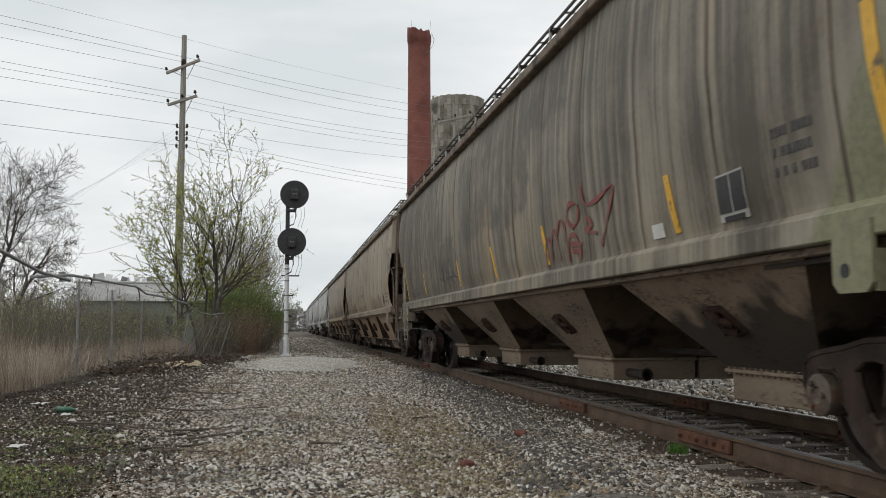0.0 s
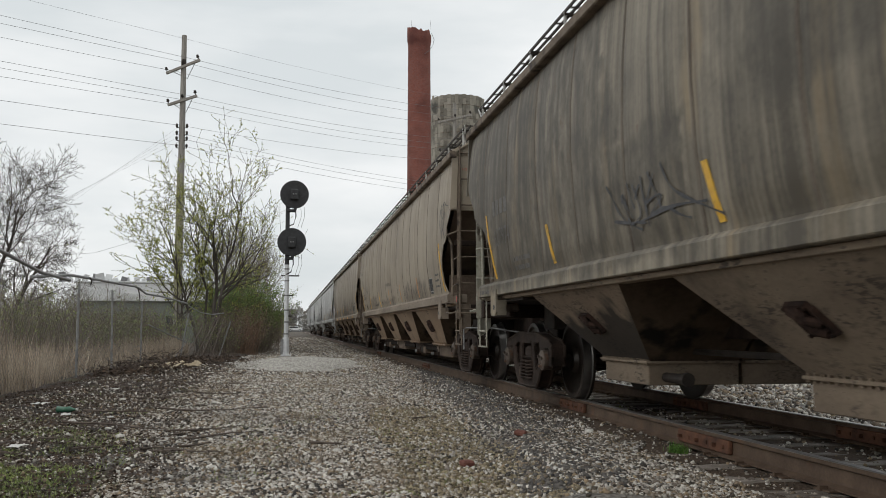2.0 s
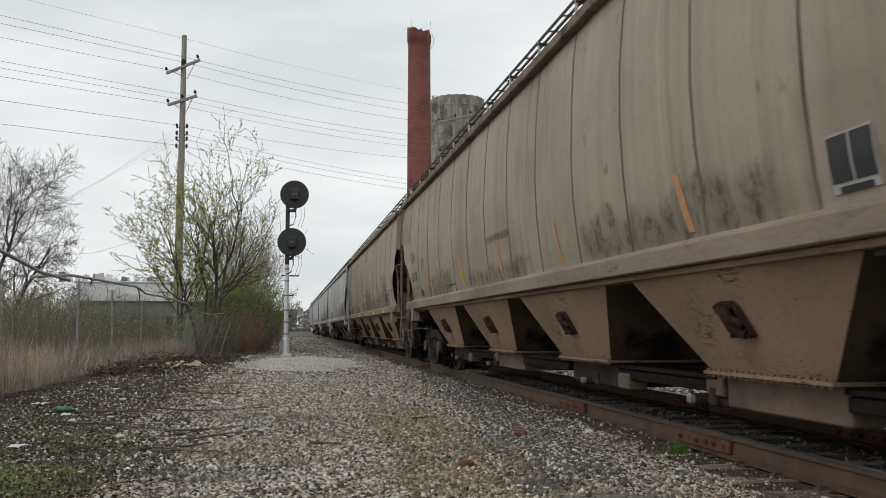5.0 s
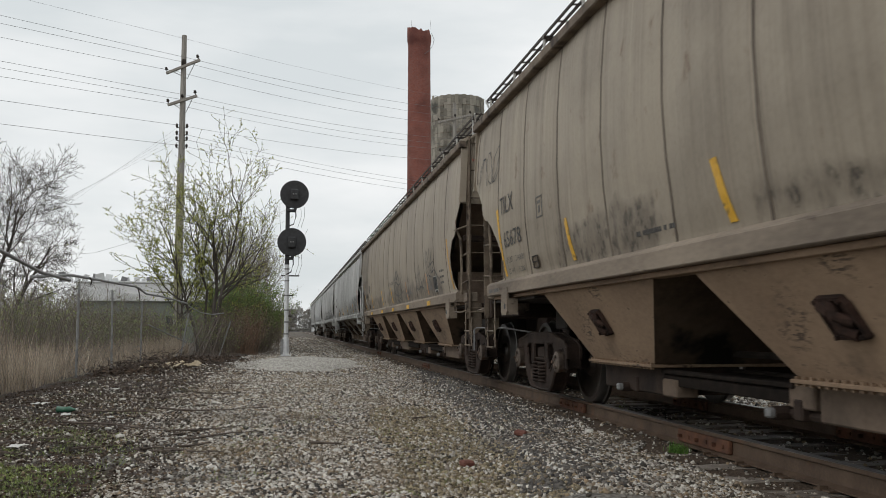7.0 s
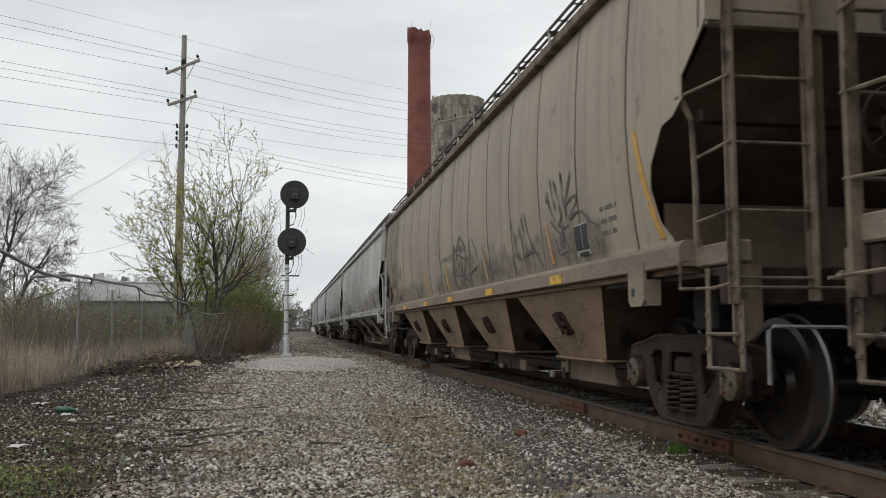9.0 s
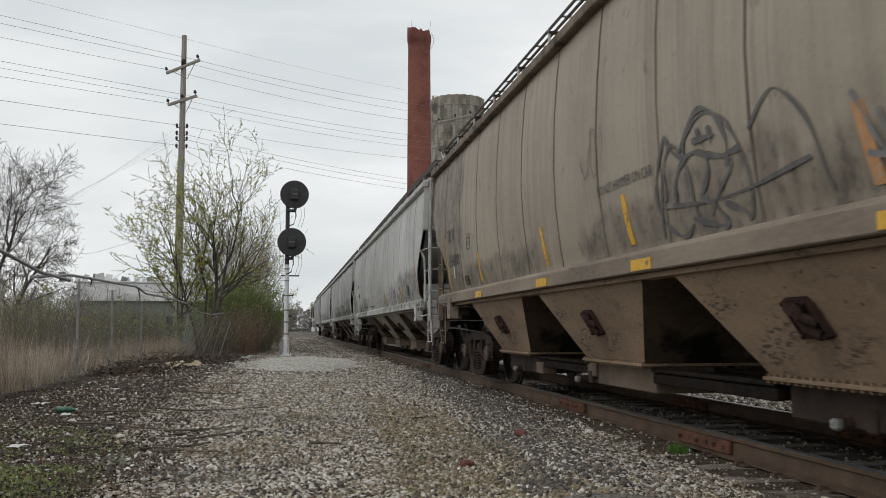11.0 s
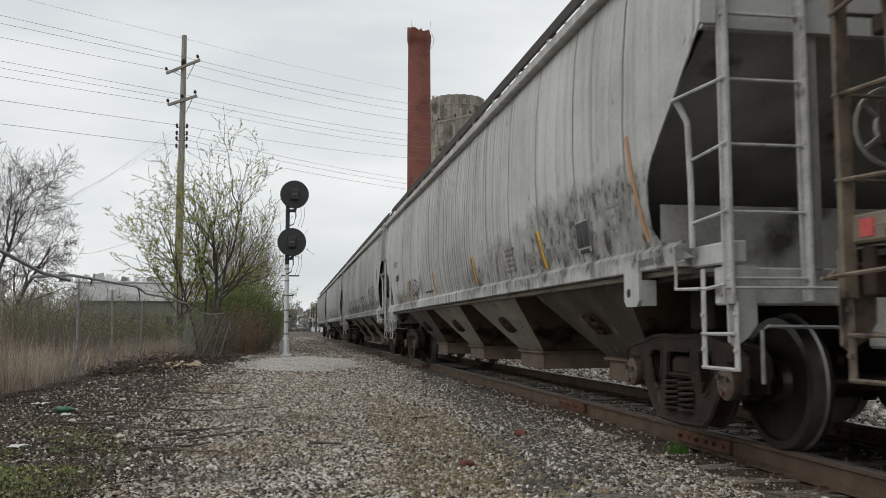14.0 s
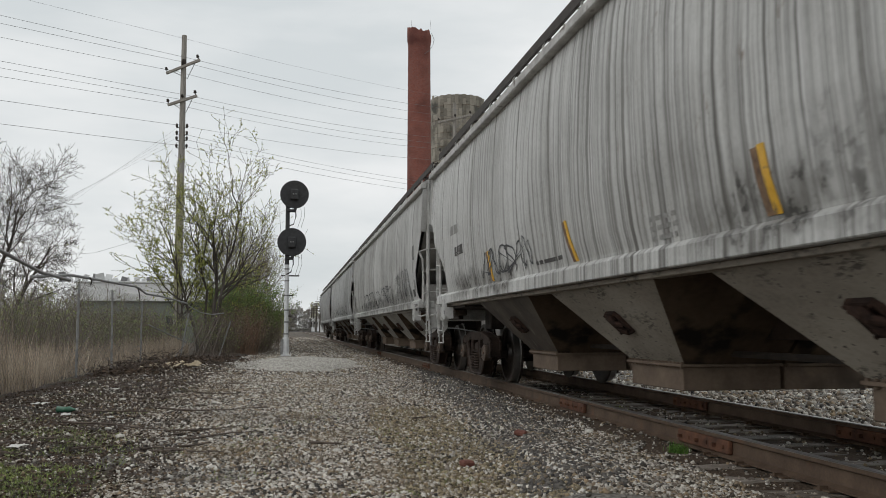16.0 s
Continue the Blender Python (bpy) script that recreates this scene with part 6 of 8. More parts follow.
def dress_cars():
    for k, (y, w) in enumerate(((8.50, 0.55), (8.75, 0.6), (8.75, 0.6), (-8.15, 0.5), (-8.15, 0.5))):
        sill_bars(CARS[k], y, w, M["faded"], 80 + k)
    d = DENTS
    c = CARS[0]
    for y, lean in ((5.09, 0.17), (1.60, 0.15), (-0.80, 0.15), (-3.11, 0.10), (-6.20, 0.08)):
        stripe(c, d[0], [(y, 1.475), (y + lean, 1.88)], 0.085, M["yellow"])
    end_line(c, d[0], 7.66, 7.90, M["yellow"], 0.085)
    end_line(c, d[0], -8.47, -8.37, M["yellow"], 0.10)
    consolidated_plate(c, d[0], -6.98, 1.60)
    patch(c, d[0], -5.78, -5.98, 1.47, 1.57, M["paper"], "paper_label", "small stained paper label")
    spray(c, d[0], -3.05, -5.15, 1.45, 2.10, (
        ((0.0, 0.0), (0.03, 0.35), (0.09, 0.42), (0.12, 0.25), (0.10, 0.05)), ((0.13, 0.30), (0.19, 0.52), (0.24, 0.42), (0.24, 0.05)),
        ((0.25, 0.45), (0.32, 0.62), (0.37, 0.50), (0.36, 0.30)), ((0.47, 0.45), (0.41, 0.62), (0.47, 0.80), (0.55, 0.72), (0.52, 0.52), (0.45, 0.48)),
        ((0.60, 1.0), (0.64, 0.72), (0.80, 0.72), (0.98, 0.80), (0.88, 0.40), (0.78, 0.12)), ((0.62, 0.55), (0.70, 0.42), (0.60, 0.38), (0.74, 0.30)),
        ((0.36, 0.0), (0.40, 0.30), (0.47, 0.36), (0.52, 0.20), (0.50, 0.0)), ((0.42, 0.24), (0.55, 0.22)), ((0.43, 0.14), (0.54, 0.12))),
        M["spray_red"], 0.045, "faded red sprayed tag of round letters")
    spray(c, d[0], 3.45, 1.45, 1.52, 1.98, COMB, M["spray_black"], 0.026, "black sprayed tag")
    spray(c, d[0], 3.2, 2.0, 1.55, 1.95, SPIKES, M["spray_black"], 0.022, "black sprayed tag")
    bars(c, d[0], -7.50, 1.84, 3, M["stencil"], 0.34, 0.105, 0.05, 3)
    lettering(c, d[0], "637974", 7.42, 1.84, 0.22, M["faded"], 0.80)
    for k in range(4):
        patch(c, d[0], 7.42 - 0.17 * k, 7.30 - 0.17 * k, 2.22, 2.40, M["faded"], "stencil_bar", off=0.0045)
    bars(c, d[0], 6.6, 1.60, 2, M["faded"], 0.6, 0.10, 0.05, 6)
    for car, y, z in ((c, 8.98, 1.262), (CARS[1], -9.18, 1.262), (CARS[2], 9.2, 1.262)):
        bm = bmesh.new()
        box(bm, -1.522, -1.5135, y - 0.05, y + 0.05, z, z + 0.085)
        part("placard", bm, M["placard"], car, "small red placard on the sill end")
    c = CARS[1]
    lettering(c, d[1], "TILX", 7.92, 2.195, 0.212, M["stencil"], 1.10)
    lettering(c, d[1], "65678", 7.80, 1.795, 0.185, M["stencil"], 1.22)
    lettering(c, d[1], "LD LMT", 7.77, 1.607, 0.066, M["stencil"], 1.0)
    lettering(c, d[1], "214800", 7.32, 1.607, 0.066, M["faded"], 1.25)
    lettering(c, d[1], "LT  WT", 7.73, 1.478, 0.060, M["stencil"], 1.05)
    lettering(c, d[1], "71200", 7.27, 1.478, 0.060, M["faded"], 1.25)
    end_line(c, d[1], 7.91, 8.10, M["yellow"])
    end_line(c, d[1], -8.50, -8.22, M["yellow"])
    for y in (5.27, 2.26, -0.16, -2.6, -5.4):
        stripe(c, d[1], [(y, 1.46), (y + 0.13, 1.865)], 0.085, M["yellow"] if y > 0 else M["orange"])
    consolidated_plate(c, d[1], -7.15, 1.60)
    bars(c, d[1], -7.65, 1.76, 3, M["faded"], 0.32, 0.1, 0.035, 12)
    bars(c, d[1], 3.75, 1.52, 1, M["stencil"], 0.7, 0.1, 0.035, 13)
    clearance_marks(c, d[1], 6.64, 6.30)
    lettering(c, d[1], "DO NOT HAMMER ON CAR", 0.52, 1.93, 0.082, M["stencil"], 0.80)
    spray(c, d[1], -8.42, -9.20, 2.30, 2.92, KNOT, M["spray_grey"], 0.028, "dark sprayed tag near the plate edge")
    scribble(c, d[1], 9.05, 8.0, 2.65, 3.1, M["spray_black"], 3, 22, 0.014, "thin grey sprayed tag")
    end_text(c, M["stencil_red"])
    c = CARS[2]
    lettering(c, d[2], "TILX", 7.82, 2.198, 0.205, M["stencil"], 1.12)
    lettering(c, d[2], "65480", 7.69, 1.80, 0.188, M["stencil"], 1.20)
    patch(c, d[2], 7.36, 7.30, 1.62, 1.80, M["paper"], "paper_label", "torn strip of pale tape")
    lettering(c, d[2], "LD LMT", 7.66, 1.607, 0.066, M["faded"], 1.0)
    lettering(c, d[2], "214600", 7.21, 1.607, 0.066, M["faded"], 1.25)
    lettering(c, d[2], "LT  WT", 7.64, 1.478, 0.060, M["faded"], 1.05)
    lettering(c, d[2], "71400", 7.18, 1.478, 0.060, M["faded"], 1.25)
    end_line(c, d[2], 7.80, 7.99, M["amber"], 0.07)
    end_line(c, d[2], -8.55, -8.22, M["amber"])
    for y in (5.49, 2.30, 0.02, -2.9, -5.9):
        stripe(c, d[2], [(y, 1.47), (y + 0.07, 1.865)], 0.085, M["yellow"] if y > 0 else M["orange"])
    for y in (-6.08, -3.1, -0.2, 2.46, 5.58):
        bm = bmesh.new()
        box(bm, -1.633, -1.6265, y - 0.19, y + 0.19, 1.262, 1.345)
        part("sill_reflector", bm, M["yellow"], c, "yellow reflective patch on the sill")
    consolidated_plate(c, d[2], -6.86, 1.61)
    bars(c, d[2], -7.40, 1.80, 3, M["faded"], 0.34, 0.1, 0.035, 32)
    clearance_marks(c, d[2], 6.53, 6.21)
    lettering(c, d[2], "DO NOT HAMMER ON CAR", 0.64, 1.92, 0.08, M["stencil"], 0.80)
    end_text(c, M["stencil_red"])
    spray(c, d[2], -0.52, -1.75, 1.44, 2.14, HEADS, M["spray_grey"], 0.042, "large rounded grey sprayed outlines")
    spray(c, d[2], -0.55, -2.65, 1.46, 2.16, ARCHES, M["spray_grey"], 0.028, "round dark sprayed letters near the sill")
    spray(c, d[2], -2.80, -3.95, 1.46, 1.92, COMB, M["spray_blue"], 0.030, "smeared blue-grey sprayed tag")
    spray(c, d[2], -4.40, -5.60, 1.47, 2.08, COMB, M["spray_grey"], 0.032, "tall dark sprayed tag")
    spray(c, d[2], -5.88, -7.30, 1.70, 2.30, SPIKES, M["spray_grey"], 0.036, "spiky dark sprayed tag")
    spray(c, d[2], -6.02, -6.62, 1.48, 1.78, COMB, M["spray_blue"], 0.032, "smeared blue-grey sprayed tag")
    scribble(c, d[2], 1.0, 0.45, 2.1, 2.55, M["spray_black"], 2, 47, 0.007, "thin black scrawl")
    c = CARS[3]
    end_line(c, d[3], -8.36, -8.14, M["orange"], 0.06)
    for y, lean in ((-5.71, 0.15), (-2.28, 0.06), (1.15, 0.19), (4.6, 0.12)):
        stripe(c, d[3], [(y, 1.445), (y + lean, 1.84)], 0.075, M["yellow"])
        stripe(c, d[3], [(y + 0.075, 1.445), (y + lean + 0.075, 1.83)], 0.075, M["rust_stripe"])
    consolidated_plate(c, d[3], -6.96, 1.63)
    bars(c, d[3], -7.55, 1.80, 3, M["pale_faded"], 0.30, 0.085, 0.03, 52)
    bars(c, d[3], -4.06, 1.74, 5, M["grease_mark"], 0.40, 0.062, 0.032, 53)
    bars(c, d[3], -5.13, 1.60, 3, M["pale_faded"], 0.30, 0.065, 0.035, 59)
    patch(c, d[3], -5.80, -5.93, 1.50, 1.63, M["grime"], "painted_patch", "small grey overpainted patch")
    bars(c, d[3], -0.55, 1.60, 3, M["pale_faded"], 0.45, 0.07, 0.035, 54)
    bars(c, d[3], 7.3, 2.3, 1, M["pale_faded"], 0.6, 0.1, 0.14, 55)
    bars(c, d[3], 7.0, 1.95, 1, M["stencil"], 0.7, 0.1, 0.14, 56)
    scribble(c, d[3], 5.2, 2.6, 1.5, 1.85, M["spray_black"], 7, 57, 0.022, "dark sprayed tag over soot")
    bars(c, d[3], 2.5, 1.50, 1, M["stencil"], 0.9, 0.1, 0.04, 58)
    end_text(c, M["stencil"])
    c = CARS[4]
    scribble(c, d[4], 4.6, -4.2, 1.46, 1.95, M["spray_black"], 14, 61, 0.024, "row of black sprayed letters")
    scribble(c, d[4], -4.9, -7.7, 1.5, 2.15, M["spray_black"], 8, 62, 0.024, "row of black sprayed letters")
    for y in (-7.9, 0.3, 5.6):
        bars(c, d[4], y, 1.5, 1, M["stencil"], 0.3, 0.1, 0.15, 63)
    for z0, z1 in ((1.62, 1.84), (2.25, 2.55)):
        patch(c, d[4], -8.15, -8.35, z0, z1, M["grime"], "painted_patch", "dark overpainted patch")
    c = CARS[5]
    scribble(c, d[5], 6.0, -6.0, 1.5, 1.9, M["spray_black"], 10, 71, 0.03)


dress_cars()


# ---- signal ----
def signal():
    sig = empty("railway_signal", pose(-0.115, 31.0, -0.09), "two black searchlight signal heads on a silver mast", "railway signal")
    bm = bmesh.new()
    box(bm, -0.27, 0.27, -0.27, 0.27, -0.14, 0.0, 0.03)
    part("concrete_base", bm, M["pole"], sig, "small concrete footing")
    bm = bmesh.new()
    lathe(bm, [(0.0, 0.17), (0.05, 0.17), (0.06, 0.115), (0.60, 0.105), (0.62, 0.08)], "z", 16)
    for k in range(6):
        a = k * 1.0472
        box(bm, 0.16 * math.cos(a) - 0.02, 0.16 * math.cos(a) + 0.02, 0.16 * math.sin(a) - 0.02, 0.16 * math.sin(a) + 0.02, 0.06, 0.13)
    part("base_casting", bm, M["silver"], sig)
    bm = bmesh.new()
    box(bm, -0.18, -0.08, -0.09, 0.09, 0.06, 0.58, 0.01)
    part("junction_box", bm, M["galv"], sig)
    bm = bmesh.new()
    lathe(bm, [(0.5, 0.075), (3.10, 0.072)], "z", 16)
    part("mast", bm, M["silver"], sig, "aluminium-painted tubular mast")
    bm = bmesh.new()
    lathe(bm, [(3.10, 0.074), (5.45, 0.07), (5.47, 0.04)], "z", 16)
    part("upper_mast", bm, M["black"], sig, "black upper mast")
    for z in (0.75, 1.15, 1.55, 2.05, 2.55, 2.95):
        bm = bmesh.new()
        lathe(bm, [(z - 0.025, 0.085), (z + 0.025, 0.085)], "z", 16)
        part("mast_band", bm, M["galv"], sig)
    for z, w in ((2.72, 0.42), (2.05, 0.22), (1.35, 0.18)):
        bm = bmesh.new()
        box(bm, -w * 0.45, w, -0.04, 0.04, z - 0.02, z + 0.02, 0.006)
        part("step_bracket", bm, M["dark"], sig)
    for x, z in ((0.22, 5.50), (0.15, 3.86)):
        bm = bmesh.new()
        lathe(bm, [(-0.012, 0.47), (0.012, 0.47)], "y", 48, (x, -0.16, z))
        for k in range(48):
            a0, a1 = k * math.pi / 24, (k + 1) * math.pi / 24
            tube(bm, [(x + 0.47 * math.cos(a0), -0.16, z + 0.47 * math.sin(a0)), (x + 0.47 * math.cos(a1), -0.16, z + 0.47 * math.sin(a1))], 0.016, sides=4, close=False)
        disc = part("target_disc", bm, M["black"], sig, "round black signal target")
        bm = bmesh.new()
        box(bm, x - 0.13, x + 0.13, -0.36, -0.17, z - 0.20, z + 0.17, 0.03)
        part("lamp_housing", bm, M["black"], disc)
        bm = bmesh.new()
        for dx in (-0.035, 0.045):
            lathe(bm, [(-0.385, 0.022), (-0.36, 0.022)], "y", 12, (x + dx, 0, z - 0.01))
        part("cover_latches", bm, M["galv"], disc, "two small bright latches")
        bm = bmesh.new()
        box(bm, -0.02, x + 0.06, -0.14, 0.02, z - 0.60, z - 0.50, 0.02)
        box(bm, x - 0.02, x + 0.08, -0.17, -0.06, z - 0.55, z - 0.2, 0.02)
        part("head_bracket", bm, M["black"], disc)
        bm = bmesh.new()
        tube(bm, [(x + 0.04, -0.14, z - 0.45), (x + 0.06, -0.16, z - 0.75), (x - 0.02, -0.1, z - 1.02), (-0.02, -0.07, z - 1.1)], 0.022)
        part("conduit", bm, M["black"], disc)
        for q in (0.22, 0.33):
            bm = bmesh.new()
            tube(bm, [(x + q, -0.13, z - 0.42), (x + q + 0.02, -0.12, z - 0.75), (x + q - 0.10, -0.1, z - 1.15)], 0.006, sides=4)
            part("cable", bm, M["wire"], disc)
    bm = bmesh.new()
    tube(bm, [(-0.27, 0, 5.20), (-0.26, 0, 4.6), (-0.22, 0, 4.2)], 0.006, sides=4)
    part("cable", bm, M["wire"], sig)


signal()


# ---- pole line ----
LINE = Vector((16.4, 15.0, 0))


def utility_pole(x, y, top, lean, mossy):
    pole = empty("utility_pole", pose(x, y, -0.2, 0, lean), "tall weathered wooden power pole with two tilted crossarms", "utility pole", "poles of the power line")
    bm = bmesh.new()
    pts = [(0, 0, z) for z in np.linspace(0, top, 14)]
    tube(bm, pts, 0.21, 0.12, 14)
    smooth_by_angle(part("pole_shaft", bm, M["pole"], pole))
    if mossy:
        bm = bmesh.new()
        tube(bm, [(-0.02, -0.02, 2.4), (-0.02, -0.02, 8.6)], 0.196, 0.162, 14)
        part("moss_stain", bm, M["moss"], pole, "yellow-green mossy stretch of the shaft")
    return pole


def crossarm(pole, z, half, tilt, drop=0.0):
    bm = bmesh.new()
    box(bm, -half, half, -0.05, 0.05, -0.065, 0.065, 0.01)
    arm = part("crossarm", bm, M["pole"], pole)
    arm.matrix_basis = pose(0, -0.18, z, 0, tilt, -18)
    for s in (-1, 1):
        bm = bmesh.new()
        tube(bm, [(s * half * 0.62, 0.07, -0.05), (0, 0.07, -0.62)], 0.018, sides=4)
        part("arm_brace", bm, M["galv"], arm)
    for u in (-half * 0.93, 0.05, half * 0.93):
        bm = bmesh.new()
        lathe(bm, [(0.065, 0.02), (0.16, 0.02), (0.17, 0.075), (0.21, 0.08), (0.22, 0.04), (0.25, 0.06), (0.29, 0.055), (0.31, 0.02)], "z", 12, (u, 0, 0))
        part("insulator", bm, M["dark"], arm, "dark glazed insulator")
    return arm


def pole_line():
    a = utility_pole(-5.35, 45.0, 15.55, 0.0, True)
    crossarm(a, 13.92, 0.92, -19)
    crossarm(a, 12.22, 0.78, -15)
    bm = bmesh.new()
    box(bm, -0.06, 0.14, -0.2, -0.1, 14.0, 14.3, 0.02)
    part("insulator", bm, M["dark"], a)
    for z in (9.75, 10.12, 10.4, 10.76):
        for s in (-1, 1):
            bm = bmesh.new()
            lathe(bm, [(z + 0.1, 0.03), (z + 0.2, 0.06), (z + 0.28, 0.06), (z + 0.32, 0.02)], "z", 10, (s * 0.24, -0.1, 0))
            tube(bm, [(s * 0.1, -0.1, z + 0.1), (s * 0.24, -0.1, z + 0.12)], 0.02, sides=5)
            part("insulator", bm, M["dark"], a)
    b = utility_pole(11.05, 60.0, 16.6, 0.0, False)
    crossarm(b, 15.45, 1.2, -11)
    crossarm(b, 13.3, 1.1, -11)
    c = utility_pole(-27.0, 25.2, 14.2, 0.0, False)
    crossarm(c, 12.6, 0.92, -10)
    crossarm(c, 10.9, 0.78, -10)
    base = Vector((-5.35, 45.0, 0))

    def wire(s0, z0, s1, z1, off0, off1, sag, r=0.008):
        perp = Vector((-LINE.y, LINE.x, 0)).normalized()
        pts = []
        for i in range(15):
            u = i / 14
            s = s0 + (s1 - s0) * u
            p = base + LINE * s + perp * (off0 + (off1 - off0) * u)
            p.z = z0 + (z1 - z0) * u - sag * 4 * u * (1 - u)
            pts.append(p)
        bm = bmesh.new()
        tube(bm, pts, r, sides=5)
        tagged(part("power_line", bm, M["wire"], None), "thin dark overhead line strung between poles", "overhead wire", "overhead wires")
    for off, z, zr, zl in ((-0.8, 14.1, 15.75, 12.9), (0.0, 14.0, 15.4, 12.65), (0.8, 13.6, 15.0, 12.2), (-0.7, 12.25, 13.7, 10.95),
                           (0.0, 12.1, 13.45, 10.8), (0.7, 11.9, 13.2, 10.5)):
        wire(0, z, 1, zr, off * 0.6, off, 0.30)
        wire(0, z, -1.32, zl, off * 0.6, off, 0.10)
    wire(0, 15.2, 1, 16.7, 0, 0, 0.2, 0.005)
    wire(0, 15.2, -1.32, 14.1, 0, 0, 0.1, 0.005)
    for z, zr, zl in ((10.8, 12.3, 9.3), (10.4, 10.6, 8.3), (10.15, 10.3, 8.1), (9.8, 9.95, 7.7)):
        wire(0, z, 1, zr, 0, 0, 0.25, 0.008)
    for z, zl in ((10.8, 9.3), (9.8, 8.35)):
        wire(0, z, -1.32, zl, 0, 0, 0.1, 0.009)
    # drop wires that slope away to the far left, and a low distant line
    for k in range(4):
        bm = bmesh.new()
        tube(bm, [(-5.5, 45, 10.75 - 0.25 * k), (-15 - k, 62, 8.6 - 0.35 * k)], 0.0045, sides=4)
        tagged(part("service_drop", bm, M["wire"], None), "thin service wire sloping from the pole", "overhead wire", "overhead wires")
    bm = bmesh.new()
    tube(bm, [(-17.0, 63, 3.2), (-14.5, 60, 5.5), (-11.5, 56, 5.35), (-8.5, 51, 5.6), (-5.4, 45.05, 6.6)], 0.008, sides=4)
    tagged(part("service_drop", bm, M["wire"], None), "slack low service wire", "overhead wire", "overhead wires")



pole_line()


# ---- chimney and silo ----
def chimney():
    """Tapered brick stack with a broken, jagged crown."""
    ch = empty("brick_chimney", pose(13.15, 92.0, -0.3), "tall round red-brick chimney with a broken jagged top", "chimney")
    rnd = random.Random(9)
    n, zs = 40, list(np.linspace(0, 30.6, 24)) + [31.2, 31.8]
    crown = []
    for k in range(n):
        a = 2 * math.pi * k / n
        crown.append(32.45 - 0.30 * math.cos(a) + rnd.uniform(-0.22, 0.16) + (0.2 if k % 5 == 0 else 0))
    bm = bmesh.new()

    def ring(rf, top=False):
        out = []
        for k in range(n):
            a = 2 * math.pi * k / n
            z = crown[k] if top else rf[1]
            out.append(bm.verts.new((rf[0] * math.cos(a), rf[0] * math.sin(a), z)))
        return out
    rings = [ring((1.33 - 0.005 * z, z)) for z in zs if z < 30.7] + [ring((1.19, 31.0)), ring((1.26, 31.4)), ring((1.28, 31.8)), ring((1.27, 0), True), ring((1.0, 0), True), ring((0.95, 25.0))]
    for a, b in zip(rings, rings[1:]):
        for k in range(n):
            bm.faces.new((a[k], a[(k + 1) % n], b[(k + 1) % n], b[k]))
    m = M["brick"]
    part("brick_shaft", bm, brick_wall_material("chimney_brickwork", (0.19, 0.056, 0.042), (0.265, 0.092, 0.066), (0.21, 0.125, 0.108), 1.25, 0.45, 0.15), ch)
    bm = bmesh.new()
    tube(bm, [(0.4, -1.25, 29.8), (0.9, -1.2, 30.2), (1.35, -0.7, 30.9), (1.55, -0.3, 31.7), (1.3, -0.1, 32.4)], 0.025, sides=5)
    part("dangling_cable", bm, M["wire"], ch)
    for x, y in ((-0.75, 0.3), (1.15, 0.2)):
        bm = bmesh.new()
        tube(bm, [(x, y, 32.3), (x * 1.1, y, 33.9)], 0.012, sides=4)
        part("lightning_rod", bm, M["wire"], ch)


def brick_wall_material(name, a, b, mortar, scale, row, brick_w):
    """Coursed masonry laid round a cylinder: angle and height drive the pattern."""
    m = bpy.data.materials.new(name)
    m.use_nodes = True
    n, l = m.node_tree.nodes, m.node_tree.links
    bsdf = n["Principled BSDF"]
    tc, sep = n.new("ShaderNodeTexCoord"), n.new("ShaderNodeSeparateXYZ")
    l.new(tc.outputs["Object"], sep.inputs[0])
    at = n.new("ShaderNodeMath")
    at.operation = "ARCTAN2"
    l.new(sep.outputs[1], at.inputs[0])
    l.new(sep.outputs[0], at.inputs[1])
    comb = n.new("ShaderNodeCombineXYZ")
    l.new(at.outputs[0], comb.inputs[0])
    l.new(sep.outputs[2], comb.inputs[1])
    br = n.new("ShaderNodeTexBrick")
    br.inputs["Scale"].default_value = scale
    br.inputs["Brick Width"].default_value, br.inputs["Row Height"].default_value = brick_w, row * 0.2
    br.inputs["Mortar Size"].default_value = 0.008
    br.inputs["Color1"].default_value, br.inputs["Color2"].default_value, br.inputs["Mortar"].default_value = (*a, 1), (*b, 1), (*mortar, 1)
    l.new(comb.outputs[0], br.inputs[0])
    nz = n.new("ShaderNodeTexNoise")
    nz.inputs["Scale"].default_value, nz.inputs["Detail"].default_value = 0.5, 6.0
    l.new(tc.outputs["Object"], nz.inputs[0])
    rg = n.new("ShaderNodeMapRange")
    rg.inputs[1].default_value, rg.inputs[2].default_value = 0.45, 0.75
    l.new(nz.outputs[0], rg.inputs[0])
    mx = n.new("ShaderNodeMix")
    mx.data_type = "RGBA"
    l.new(rg.outputs[0], mx.inputs[0])
    l.new(br.outputs[0], mx.inputs[6])
    mx.inputs[7].default_value = (a[0] * 0.55, a[1] * 0.6, a[2] * 0.65, 1)
    l.new(mx.outputs[2], bsdf.inputs["Base Color"])
    bsdf.inputs["Roughness"].default_value = 0.95
    return m


